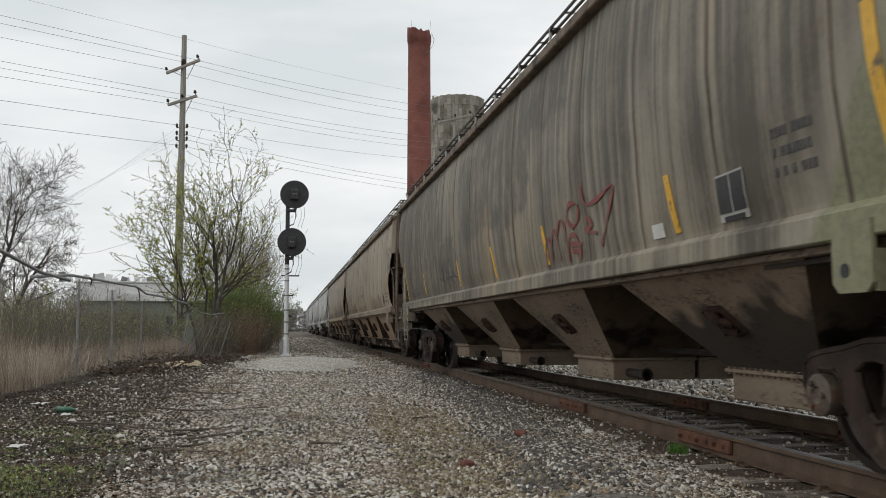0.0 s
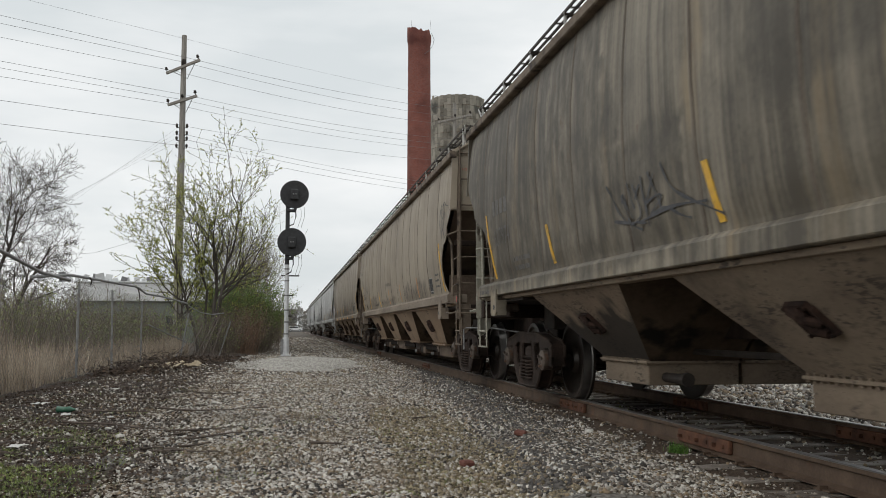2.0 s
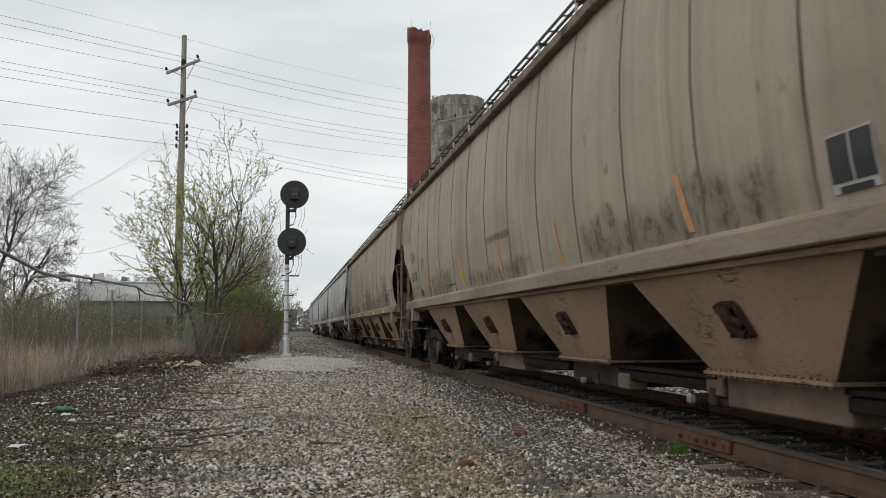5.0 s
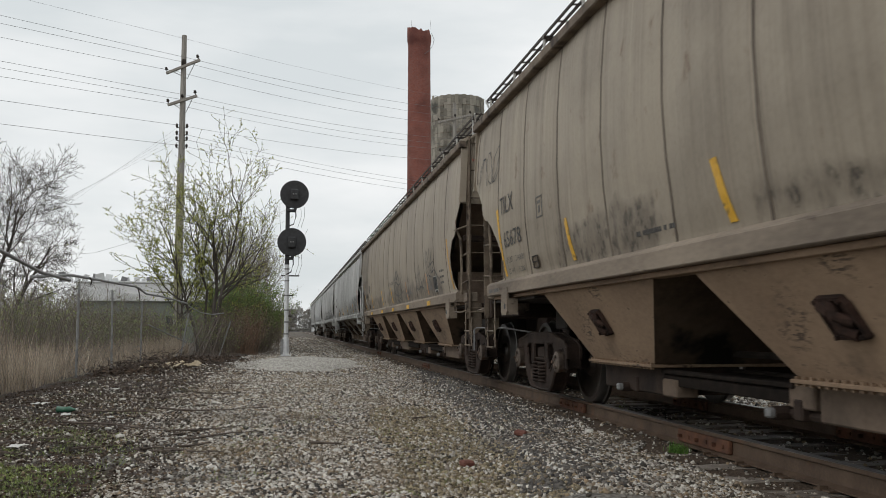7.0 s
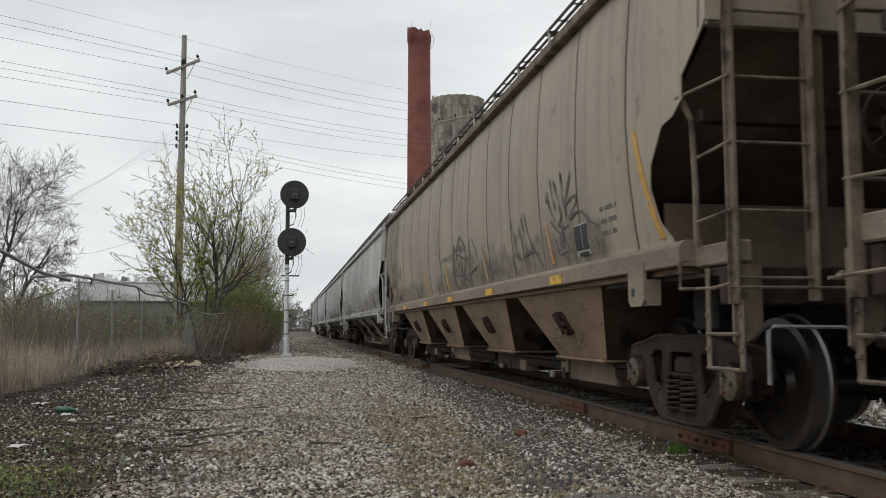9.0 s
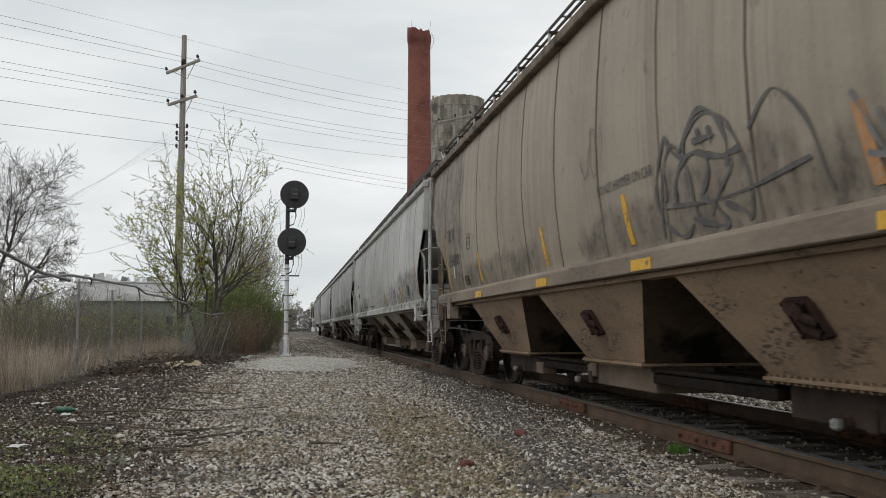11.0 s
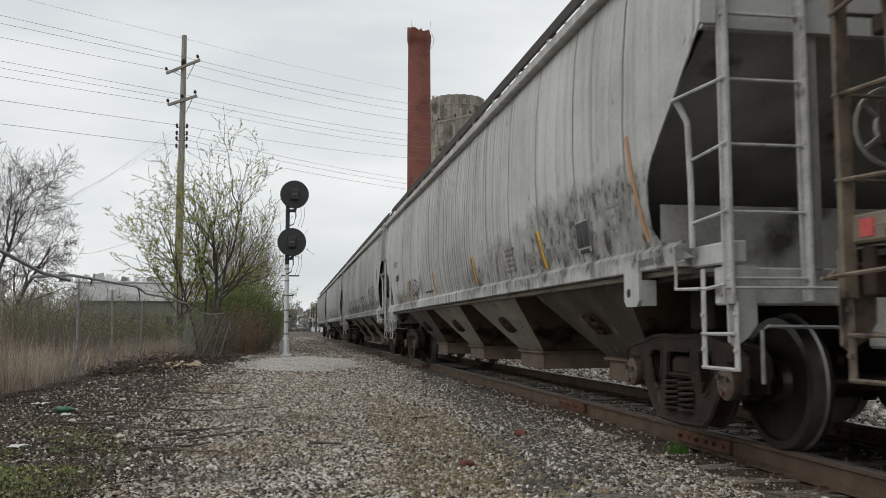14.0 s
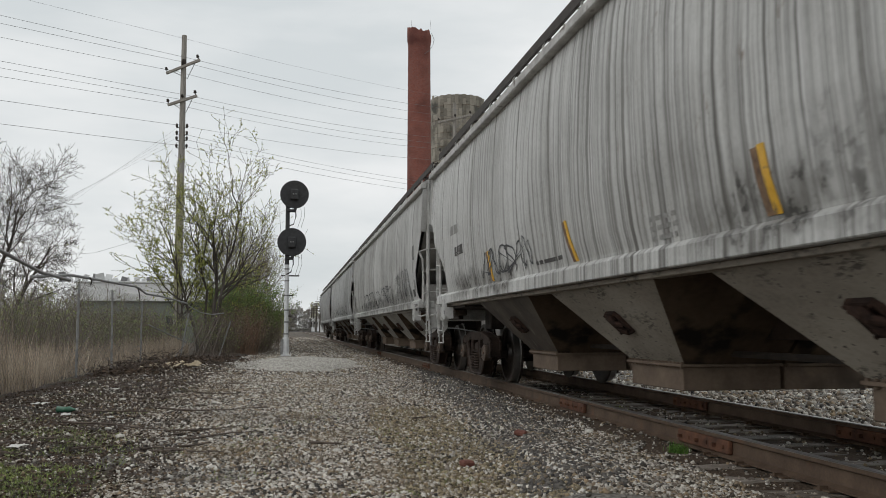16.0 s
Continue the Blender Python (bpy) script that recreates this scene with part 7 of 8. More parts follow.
def silo():
    """Concrete-stave silo: staves in staggered rows, slightly proud of one another, with hoops."""
    s = empty("concrete_silo", pose(18.75, 100.0, -0.3), "grey concrete stave silo, stained, with an open top", "silo")
    R, rnd = 3.08, random.Random(4)
    bm = bmesh.new()
    lathe(bm, [(0, R - 0.12), (27.2, R - 0.12), (27.2, R - 0.35), (20.0, R - 0.35)], "z", 48)
    part("inner_shell", bm, M["pole"], s)
    verts, faces = [], []
    cols, rowh = 44, 0.78
    for i in range(35):
        for k in range(cols):
            off = 0.5 * (k % 2) * rowh
            z0, z1 = i * rowh + off + 0.012, min((i + 1) * rowh + off - 0.012, 27.35 + (0.25 if rnd.random() < 0.12 else 0.0))
            if z1 - z0 < 0.1:
                continue
            a0, a1 = 2 * math.pi * (k + 0.02) / cols, 2 * math.pi * (k + 0.98) / cols
            r = R + rnd.uniform(-0.02, 0.03)
            q = len(verts)
            for rr in (r, R - 0.14):
                for a, z in ((a0, z0), (a1, z0), (a1, z1), (a0, z1)):
                    verts.append((rr * math.cos(a), rr * math.sin(a), z))
            faces += [(q, q + 1, q + 2, q + 3), (q + 3, q + 2, q + 6, q + 7), (q, q + 3, q + 7, q + 4), (q + 1, q + 5, q + 6, q + 2), (q, q + 4, q + 5, q + 1)]
    tagged(raw("stave_wall", verts, faces, mat("stave_concrete", (0.17, 0.158, 0.13), (0.38, 0.355, 0.30), 0.35, 0.95, bump=0.3, fine=5.0, island=0.9,
                                           spot=(0.10, 0.098, 0.085), spot_scale=0.45, spot_cut=0.57), s), kind="stuff")
    for z in np.arange(1.2, 27.5, 1.56):
        bm = bmesh.new()
        for k in range(48):
            a0, a1 = 2 * math.pi * k / 48, 2 * math.pi * (k + 1) / 48
            tube(bm, [(3.12 * math.cos(a0), 3.12 * math.sin(a0), z), (3.12 * math.cos(a1), 3.12 * math.sin(a1), z)], 0.012, sides=4, close=False)
        part("hoop", bm, M["joint"], s)


chimney()
silo()


# ---- plants ----
class Soup:
    """Grows one mesh out of thin tubes and leaves."""

    def __init__(self):
        self.v, self.f = [], []

    def limb(self, a, b, r0, r1, sides=4):
        d = (b - a)
        if d.length < 1e-5:
            return
        d.normalize()
        u = d.cross(Vector((0, 0, 1)) if abs(d.z) < 0.9 else Vector((1, 0, 0))).normalized()
        w = d.cross(u)
        q = len(self.v)
        for p, r in ((a, r0), (b, r1)):
            for k in range(sides):
                t = 2 * math.pi * k / sides
                self.v.append(p + (u * math.cos(t) + w * math.sin(t)) * r)
        for k in range(sides):
            j = (k + 1) % sides
            self.f.append((q + k, q + j, q + sides + j, q + sides + k))

    def leaf(self, p, d, size, rnd):
        n = Vector((rnd.uniform(-1, 1), rnd.uniform(-1, 1), rnd.uniform(-1, 1))).normalized()
        s = d.cross(n).normalized() * size * 0.5
        q = len(self.v)
        tip = p + d * size * 1.6
        mid = p + d * size * 0.8 + n * size * 0.15
        self.v += [p, mid + s, tip, mid - s]
        self.f.append((q, q + 1, q + 2, q + 3))

    def blade(self, p, h, lean, w):
        q = len(self.v)
        side = Vector((-lean.y, lean.x, 0))
        side = side.normalized() * w if side.length > 1e-4 else Vector((w, 0, 0))
        mid = p + Vector((0, 0, h * 0.6)) + lean * 0.35
        self.v += [p - side, p + side, mid + side * 0.6, mid - side * 0.6, p + Vector((0, 0, h)) + lean]
        self.f += [(q, q + 1, q + 2, q + 3), (q + 3, q + 2, q + 4)]

    def make(self, name, material, parent=None, kind=""):
        ob = raw(name, self.v, self.f, material, parent)
        if kind:
            ob["kind"] = kind
        return ob


def grow(rnd, start, way, length, radius, level, levels, out, spread, rise, kids, wiggle=0.11):
    """A branch of short bent pieces that forks into thinner ones; out collects (a, b, r0, r1, level)."""
    n = max(3, int(length / 0.35)) if level < 2 else 3
    p, d = start.copy(), way.normalized()
    step = length / n
    for i in range(n):
        d = (d + Vector((rnd.gauss(0, wiggle), rnd.gauss(0, wiggle), rnd.gauss(0, wiggle) + rise * 0.12))).normalized()
        q = p + d * step
        r0, r1 = radius * (1 - 0.75 * i / n), radius * (1 - 0.75 * (i + 1) / n)
        out.append((p.copy(), q.copy(), r0, r1, level))
        if level < levels:
            first = 0.32 if level == 0 else 0.12
            if (i + 1) / n > first:
                for _ in range(2):
                    if rnd.random() < kids[min(level, len(kids) - 1)] / 2:
                        if level == 0:
                            out.append(None)
                        a = rnd.uniform(0, 2 * math.pi)
                        u = d.cross(Vector((0.3, 0.2, 1))).normalized()
                        w = d.cross(u)
                        side = (u * math.cos(a) + w * math.sin(a)) * spread + d * rnd.uniform(0.6, 1.0)
                        grow(rnd, q, side, length * rnd.uniform(0.32, 0.62) * (1.15 - 0.45 * i / n), r1 * rnd.uniform(0.45, 0.7), level + 1, levels, out, spread, rise, kids, wiggle)
        p = q


def tree(name, x, y, h, seed, label, category, stems=1, lean=(0, 0), radius=0.09, spread=0.7, rise=1.0, levels=3, kids=(2, 2, 2),
         leaves=0, leaf_size=0.05, leaf_mat=None, bark=None, group="", leaf_floor=0.0, least=0.004, far=False):
    t = empty(name, pose(x, y, height(x, y) - 0.05), label, category, group)
    rnd = random.Random(seed)
    segs = []
    for k in range(stems):
        a = rnd.uniform(0, 6.28)
        off = Vector((math.cos(a), math.sin(a), 0)) * (0.18 * (stems > 1) * rnd.random())
        way = Vector((lean[0] + (rnd.gauss(0, 0.16) if stems > 1 else 0), lean[1] + (rnd.gauss(0, 0.16) if stems > 1 else 0), 1))
        grow(rnd, off, way, h * rnd.uniform(0.72, 0.82), radius * rnd.uniform(0.75, 1.0), 0, levels, segs, spread, rise, kids)
    parts, limbs = {0: Soup(), 2: Soup()}, [Soup()]
    for g in segs:
        if g is None:
            limbs.append(Soup())
            continue
        a, b, r0, r1, lv = g
        (limbs[-1] if lv == 1 and not far else parts[min(lv, 2) if lv != 1 else 2]).limb(a, b, max(r0, least), max(r1, least), 6 if lv == 0 else 4 if lv == 1 else 3)
    segs = [g for g in segs if g is not None]
    parts[0].make("trunk", bark or M["bark"], t)
    for s in limbs:
        if s.v:
            s.make("limb", bark or M["bark"], t)
    if parts[2].v:
        parts[2].make("twig_spray", M["twig"] if bark is None else bark, t, "stuff")
    if leaves:
        s = Soup()
        ends = [g for g in segs if g[4] >= 2 and g[1].z > leaf_floor] or segs
        for _ in range(leaves):
            a, b, *_r = rnd.choice(ends)
            p = a.lerp(b, rnd.random())
            d = Vector((rnd.uniform(-1, 1), rnd.uniform(-1, 1), rnd.uniform(-0.4, 1))).normalized()
            s.leaf(p, d, leaf_size * rnd.uniform(0.6, 1.3), rnd)
        s.make("leaves", leaf_mat or M["leaf"], t, "stuff")
    return t


def shrub(name, x, y, h, w, seed, label, stem_mat, leaf_mat, stems, leaves, leaf_size=0.05, group="shrubs along the fence", floor=0.0):
    t = empty(name, pose(x, y, height(x, y) - 0.04), label, "shrub", group)
    rnd = random.Random(seed)
    s, lf = Soup(), Soup()
    tips = []
    for _ in range(stems):
        a, r = rnd.uniform(0, 6.28), w * 0.5 * math.sqrt(rnd.random())
        p = Vector((r * math.cos(a), r * math.sin(a), 0))
        d = Vector((math.cos(a) * rnd.uniform(-0.2, 0.5), math.sin(a) * rnd.uniform(-0.2, 0.5), 1)).normalized()
        ln, rad = h * rnd.uniform(0.55, 1.0), rnd.uniform(0.006, 0.014)
        n = 5
        for i in range(n):
            d = (d + Vector((rnd.gauss(0, 0.16), rnd.gauss(0, 0.16), rnd.gauss(0, 0.08)))).normalized()
            q = p + d * ln / n
            s.limb(p, q, rad * (1 - 0.16 * i), rad * (1 - 0.16 * (i + 1)), 3)
            if i:
                tips.append((p, q))
                for _k in range(2):
                    e = (d + Vector((rnd.gauss(0, 0.6), rnd.gauss(0, 0.6), rnd.gauss(0, 0.4)))).normalized()
                    z = q + e * ln * rnd.uniform(0.08, 0.22)
                    s.limb(q, z, rad * 0.5, rad * 0.25, 3)
                    tips.append((q, z))
            p = q
    s.make("stem_thicket", stem_mat, t, "stuff")
    if leaves:
        tips = [(a, b) for a, b in tips if b.z > floor * h]
        for _ in range(leaves):
            a, b = rnd.choice(tips)
            lf.leaf(a.lerp(b, rnd.random()) + Vector((rnd.gauss(0, 0.05), rnd.gauss(0, 0.05), rnd.gauss(0, 0.05))),
                    Vector((rnd.uniform(-1, 1), rnd.uniform(-1, 1), rnd.uniform(-0.3, 1))).normalized(), leaf_size * rnd.uniform(0.6, 1.4), rnd)
        lf.make("leaves", leaf_mat, t, "stuff")
    return t


def plants():
    bare = "bare grey tree with fine budding twigs behind the fence"
    fan = (1.3, 1.7, 1.9, 1.6)
    tree("bare_tree", -9.55, 30.0, 5.9, 11, bare, "tree", 1, (0.02, 0), 0.12, 0.80, 0.35, 4, fan, 500, 0.024, M["leaf"], M["dark_twig"], least=0.0046)
    tree("bare_tree", -8.9, 30.6, 5.0, 13, bare, "tree", 1, (0.06, 0), 0.09, 0.80, 0.35, 4, fan, 500, 0.024, M["leaf"], M["dark_twig"], least=0.0046)
    sap = "young tree coming into pale yellow-green leaf"
    bud = (1.0, 1.0, 0.8)
    for k, (x, y, h, seed, stems, lean, r, n) in enumerate(((-2.95, 36.5, 8.3, 26, 2, 0.02, 0.11, 6500), (-3.6, 36.9, 7.4, 22, 2, -0.03, 0.085, 6500), (-4.4, 37.2, 5.6, 23, 2, -0.05, 0.055, 5500),
                                                   (-5.0, 38.0, 4.4, 24, 2, -0.06, 0.05, 3600), (-3.3, 38.5, 4.2, 25, 2, 0.0, 0.045, 2400))):
        tree("young_tree", x, y, h, seed, sap, "tree", stems, (lean, 0), r, 0.72, 0.55, 3, bud, int(n * 0.75), 0.044, M["leaf"], M["bark"], least=0.0055)
    for k, (x, y, h) in enumerate(((-2.5, 46, 6.2), (-1.95, 49, 6.0), (-3.1, 52, 6.2), (-2.0, 56, 6.0), (-2.4, 62, 6.4), (-2.1, 68, 6.0), (-1.6, 44, 4.2))):
        tree("bare_tree", x, y, h, 31 + k, "slim bare tree with upright brown twigs in the thicket", "tree", 3, (0, 0), 0.032, 0.5, 0.9, 3, (0.9, 1.2, 1.2), 700, 0.04, M["leaf"], M["twig"], least=0.005)
    # shrubs and thicket
    rnd = random.Random(77)
    for k in range(20):
        x, y = -4.6 - 0.28 * k + rnd.uniform(-0.3, 0.3), 33.8 - 1.9 * (k % 6) + rnd.uniform(-0.5, 0.5)
        leafy = k % 3 == 0
        shrub("shrub", x, y, rnd.uniform(1.5, 2.3), 1.6, 100 + k, "leafing green-brown shrub behind the wire fence", M["twig"], M["leaf_green"], 80, 1700 if leafy else 800, 0.032)
    for k, (x, y, h, w) in enumerate(((-2.55, 42.0, 3.5, 1.8), (-1.95, 43.0, 3.6, 1.9), (-1.5, 44.5, 3.3, 1.6), (-2.4, 45.5, 3.9, 2.0), (-2.9, 41.0, 2.9, 1.4))):
        shrub("green_shrub", x, y, h, w, 130 + k, "shrub in fresh green leaf over bare brown stems", M["twig"], M["leaf_bright"], 45, 8500, 0.036, floor=0.38)
    for k, (x, y, h, w) in enumerate(((-1.72, 36.5, 2.0, 1.1), (-2.35, 34.6, 1.6, 1.0), (-1.65, 39.0, 1.9, 1.5), (-2.9, 35.5, 1.9, 1.3), (-2.6, 38.0, 2.2, 1.5), (-1.45, 41.0, 1.7, 1.4))):
        shrub("vine_thicket", x, y, h, w, 150 + k, "tangled brown dead vines coming into leaf" if k else "tangled reddish-brown dead vines", M["twig"] if k else M["twig_red"], M["leaf_green"] if k else M["twig_red"], 90, 500, 0.035)
    for k in range(16):
        x, y = -2.5 + rnd.uniform(-0.9, 0.9) + 0.008 * k, 44 + 4.2 * k + rnd.uniform(-1, 1)
        shrub("shrub", x, y, rnd.uniform(2.4, 3.6), 2.2, 170 + k, "brown twiggy shrub beside the path", M["twig"], M["leaf"] if k % 3 else M["leaf_green"], 90, 500, 0.05, "thicket beside the track")
    for k in range(12):
        x, y = -6.5 - 0.9 * k + rnd.uniform(-0.4, 0.4), 38 + rnd.uniform(0, 8)
        shrub("shrub", x, y, rnd.uniform(1.4, 2.3), 2.2, 200 + k, "low leafing shrub in the waste ground", M["twig"], M["leaf"], 60, 500, 0.04, "shrubs of the waste ground")
    # tall dry grass behind the fence, and tufts on this side
    s = Soup()
    for _ in range(40000):
        x, y = -3.6 - 8.0 * rnd.random() ** 1.6, 8 + 26 * rnd.random()
        if x > fence_x(y) - 0.12:
            continue
        h = (rnd.uniform(0.35, 1.2) if rnd.random() < 0.85 else rnd.uniform(1.1, 1.75)) * (1.0 if noise.noise(Vector((x * 0.6, y * 0.4, 2))) > -0.2 else 0.6) * (1.0 if y < 15 else 0.55)
        s.blade(Vector((x, y, height(x, y) - 0.02)), h, Vector((rnd.gauss(0, 0.14), rnd.gauss(0, 0.14), 0)), rnd.uniform(0.003, 0.007))
    tagged(s.make("dry_grass", M["dry"]), "tall dead straw-coloured grass behind the fence", "grass", kind="stuff")
    s = Soup()
    for _ in range(40000):
        near = rnd.random() < 0.45
        if near:
            x, y = -2.25 + rnd.gauss(0, 0.5), 5.8 + abs(rnd.gauss(0, 1.7))
        else:
            x, y = rnd.uniform(-3.4, 1.4), 5.4 + 12 * rnd.random() ** 1.7
        if noise.noise(Vector((x * 1.6, y * 1.6, 5))) + 0.5 * noise.noise(Vector((x * 5, y * 5, 9))) < (0.04 if near else 0.24):
            continue
        s.blade(Vector((x, y, height(x, y) - 0.005)), rnd.uniform(0.010, 0.034), Vector((rnd.gauss(0, 0.022), rnd.gauss(0, 0.022), 0)), rnd.uniform(0.002, 0.005))
    for cx, cy, n, spread, hh in ((4.0, 10.8, 60, 0.12, 0.10), (2.0, 9.0, 50, 0.35, 0.04), (1.9, 8.2, 60, 0.4, 0.04)):
        for _ in range(n):
            x, y = cx + rnd.gauss(0, spread), cy + rnd.gauss(0, spread)
            s.blade(Vector((x, y, height(x, y) - 0.005)), rnd.uniform(0.4, 1) * hh, Vector((rnd.gauss(0, 0.03), rnd.gauss(0, 0.03), 0)), rnd.uniform(0.003, 0.006))
    tagged(s.make("grass_tufts", M["grass"]), "patches of short green weeds in the gravel", "grass", kind="stuff")
    s = Soup()
    for _ in range(170):
        x, y = 3.15 + rnd.gauss(0, 0.036), 7.05 + rnd.gauss(0, 0.04)
        s.blade(Vector((x, y, height(x, y) - 0.005)), rnd.uniform(0.04, 0.105), Vector((rnd.gauss(0, 0.035), rnd.gauss(0, 0.035), 0)), rnd.uniform(0.003, 0.006))
    tagged(s.make("weed_tuft", M["weed"]), "bright green weed growing beside the rail", "weed")
    # leaf litter on the dirt
    s = Soup()
    for _ in range(34000):
        x, y = -0.75 - 3.1 * rnd.random() ** 0.8, 5.5 + 28 * rnd.random() ** 1.5
        p = Vector((x, y, height(x, y) + 0.012))
        a = rnd.uniform(0, 6.28)
        s.leaf(p, Vector((math.cos(a), math.sin(a), rnd.uniform(-0.1, 0.25))), rnd.uniform(0.008, 0.024), rnd)
    tagged(s.make("leaf_litter", M["litter"]), "dark rotting leaves strewn over the dirt", "leaf litter", kind="stuff")


# ---- fence ----
FENCE = [(-3.62, 7.0), (-3.78, 12.5), (-3.92, 17.5), (-3.92, 21.2), (-3.8, 24.4), (-3.2, 27.8), (-2.35, 31.0)]


def fence_x(y):
    return lerp_table([(b, a) for a, b in FENCE], y)


def fence_top(y):
    """Height of the sagging fabric over the ground."""
    return lerp_table([(7, 1.9), (12, 1.85), (16, 1.75), (18, 1.72), (20, 1.85), (24, 1.85), (26, 1.7), (28, 1.5), (31, 1.25)], y)


def fence():
    f = empty("chain_link_fence", pose(0, 0, 0), "damaged galvanised chain-link fence with a bent top rail", "fence")
    # woven diamonds: zigzag wires side by side
    s = Soup()
    pitch, half = 0.066, 0.033
    n = int((31.0 - 7.0) / pitch)
    for i in range(n):
        y = 7.0 + i * pitch
        x = fence_x(y)
        g, top = height(x, y), fence_top(y)
        lean = 0.0 if y < 26 else (y - 26) * 0.08
        z, k = 0.02, 0
        prev = None
        while z < top:
            yy = y + (half if (k + i) % 2 else -half) * 1.02
            bulge = 0.06 * noise.noise(Vector((yy * 0.5, z * 0.8, 1)))
            p = Vector((x + bulge + lean * z, yy, g + z))
            if prev is not None:
                s.limb(prev, p, 0.0018, 0.0018, 3)
            prev, z, k = p, z + pitch, k + 1
    tagged(s.make("wire_fabric", M["mesh"], f), kind="stuff")
    for y, h, dx in ((8.8, 1.9, 0), (17.8, 1.75, 0.0), (21.2, 1.80, -0.03), (24.4, 1.62, 0.0), (27.7, 1.4, 0.25), (31.0, 1.2, 0.4)):
        x = fence_x(y)
        g = height(x, y)
        bm = bmesh.new()
        tube(bm, [(x, y, g - 0.1), (x + dx, y, g + h)], 0.023, sides=10)
        part("fence_post", bm, M["galv"], f, "grey tubular post")
    # the bent rail: one loose length slants down, the rest sags on
    bm = bmesh.new()
    tube(bm, [(-3.64, 9.5, 2.05), (-3.74, 11.5, 1.93), (-3.80, 13.2, 1.83), (-3.86, 14.9, 1.72), (-3.88, 16.9, 1.70)], 0.027, sides=10)
    part("loose_rail", bm, M["galv"], f, "dark loose pipe slanting along the top")
    bm = bmesh.new()
    tube(bm, [(-3.86, 14.4, 1.62), (-3.90, 17.0, 1.80), (-3.93, 19.0, 1.84), (-3.92, 22.0, 1.88), (-3.86, 23.6, 1.90), (-3.83, 24.2, 1.86), (-3.78, 24.9, 1.76),
              (-3.55, 26.6, 1.74), (-3.15, 28.8, 1.62)], 0.026, sides=10)
    part("top_rail", bm, M["galv"], f, "bent and sagging top rail")
    bm = bmesh.new()
    tube(bm, [(-3.12, 29.0, 1.55), (-2.85, 29.8, 1.36), (-2.55, 30.6, 1.30), (-2.2, 31.2, 1.36)], 0.018, sides=8)
    part("top_rail", bm, M["galv"], f)
    bm = bmesh.new()
    for a, b in (((-3.85, 24.0, 1.86), (-3.83, 24.1, 1.55)), ((-3.9, 18.6, 1.85), (-3.9, 18.7, 1.70))):
        tube(bm, [a, ((a[0] + b[0]) / 2 + 0.03, (a[1] + b[1]) / 2, (a[2] + b[2]) / 2), b], 0.014, sides=6)
    part("torn_wire_tie", bm, M["dark"], f)
    # fallen pipes in the broken bay
    for a, b in (((-3.75, 25.2, 0.95), (-2.95, 27.0, 0.45)), ((-2.95, 27.1, 0.45), (-3.3, 27.0, -0.05)), ((-2.3, 31.0, 1.3), (-2.75, 29.5, -0.05)),
                 ((-2.38, 31.0, 1.25), (-2.95, 29.8, -0.05)), ((-2.75, 29.8, 0.95), (-3.1, 28.6, 0.0)), ((-2.2, 31.2, 1.2), (-2.5, 30.6, 0.0))):
        bm = bmesh.new()
        tube(bm, [a, b], 0.016, sides=8)
        part("fallen_pipe", bm, M["stick"] if a[1] > 29 else M["galv"], f, "bent fence pipe lying askew")


fence()
plants()


# ---- buildings and the far end ----
def workshop():
    b = empty("low_building", pose(-17.5, 62.0, -0.2), "long low building with a white fascia behind the trees", "building")
    bm = bmesh.new()
    box(bm, 3.9, 12.2, 0, 8, 0, 2.85)
    part("wall", bm, M["green_wall"], b)
    bm = bmesh.new()
    box(bm, 3.7, 12.5, -0.3, 8.2, 2.85, 4.05, 0.04)
    part("fascia", bm, M["white"], b, "pale weathered fascia")
    bm = bmesh.new()
    box(bm, 3.6, 12.6, -0.4, 8.3, 4.05, 4.16, 0.02)
    part("roof", bm, M["wall"], b)
    rnd = random.Random(19)
    for k in range(13):
        bm = bmesh.new()
        w = rnd.uniform(0.25, 0.6)
        box(bm, -w / 2, w / 2, -0.02, 0.02, 0, rnd.uniform(0.3, 0.75) * (1.0 - 0.03 * k))
        part("torn_roof_sheet", bm, M["wall"] if k % 4 else M["roofing"], b).matrix_basis = pose(2.9 + 0.46 * k + rnd.uniform(-0.1, 0.1), -0.2, 4.1, rnd.uniform(-25, 10), rnd.uniform(-24, 24), rnd.uniform(-30, 30))
    for x in (5.2, 7.6, 10.0):
        bm = bmesh.new()
        box(bm, x - 0.6, x + 0.6, -0.05, 0.02, 0.9, 1.9, 0.02)
        part("window", bm, M["glass"], b)


def house(x, y, w, d, h, seed):
    b = empty("house", pose(x, y, -0.1), "small pale clapboard house with a grey gable roof", "house", "houses by the crossing")
    bm = bmesh.new()
    box(bm, -w / 2, w / 2, 0, d, 0, h)
    part("wall", bm, M["wall"], b)
    bm = bmesh.new()
    v = [bm.verts.new(p) for p in ((-w / 2 - 0.3, -0.3, h), (w / 2 + 0.3, -0.3, h), (w / 2 + 0.3, d + 0.3, h), (-w / 2 - 0.3, d + 0.3, h), (0, -0.3, h + w * 0.35), (0, d + 0.3, h + w * 0.35))]
    for f in ((0, 1, 4), (2, 3, 5), (1, 2, 5, 4), (3, 0, 4, 5), (3, 2, 1, 0)):
        bm.faces.new([v[i] for i in f])
    part("roof", bm, M["roofing"], b)
    for k in (-0.25, 0.25):
        bm = bmesh.new()
        box(bm, k * w - 0.5, k * w + 0.5, -0.06, 0.02, 1.0, 2.2, 0.02)
        part("window", bm, M["glass"], b)


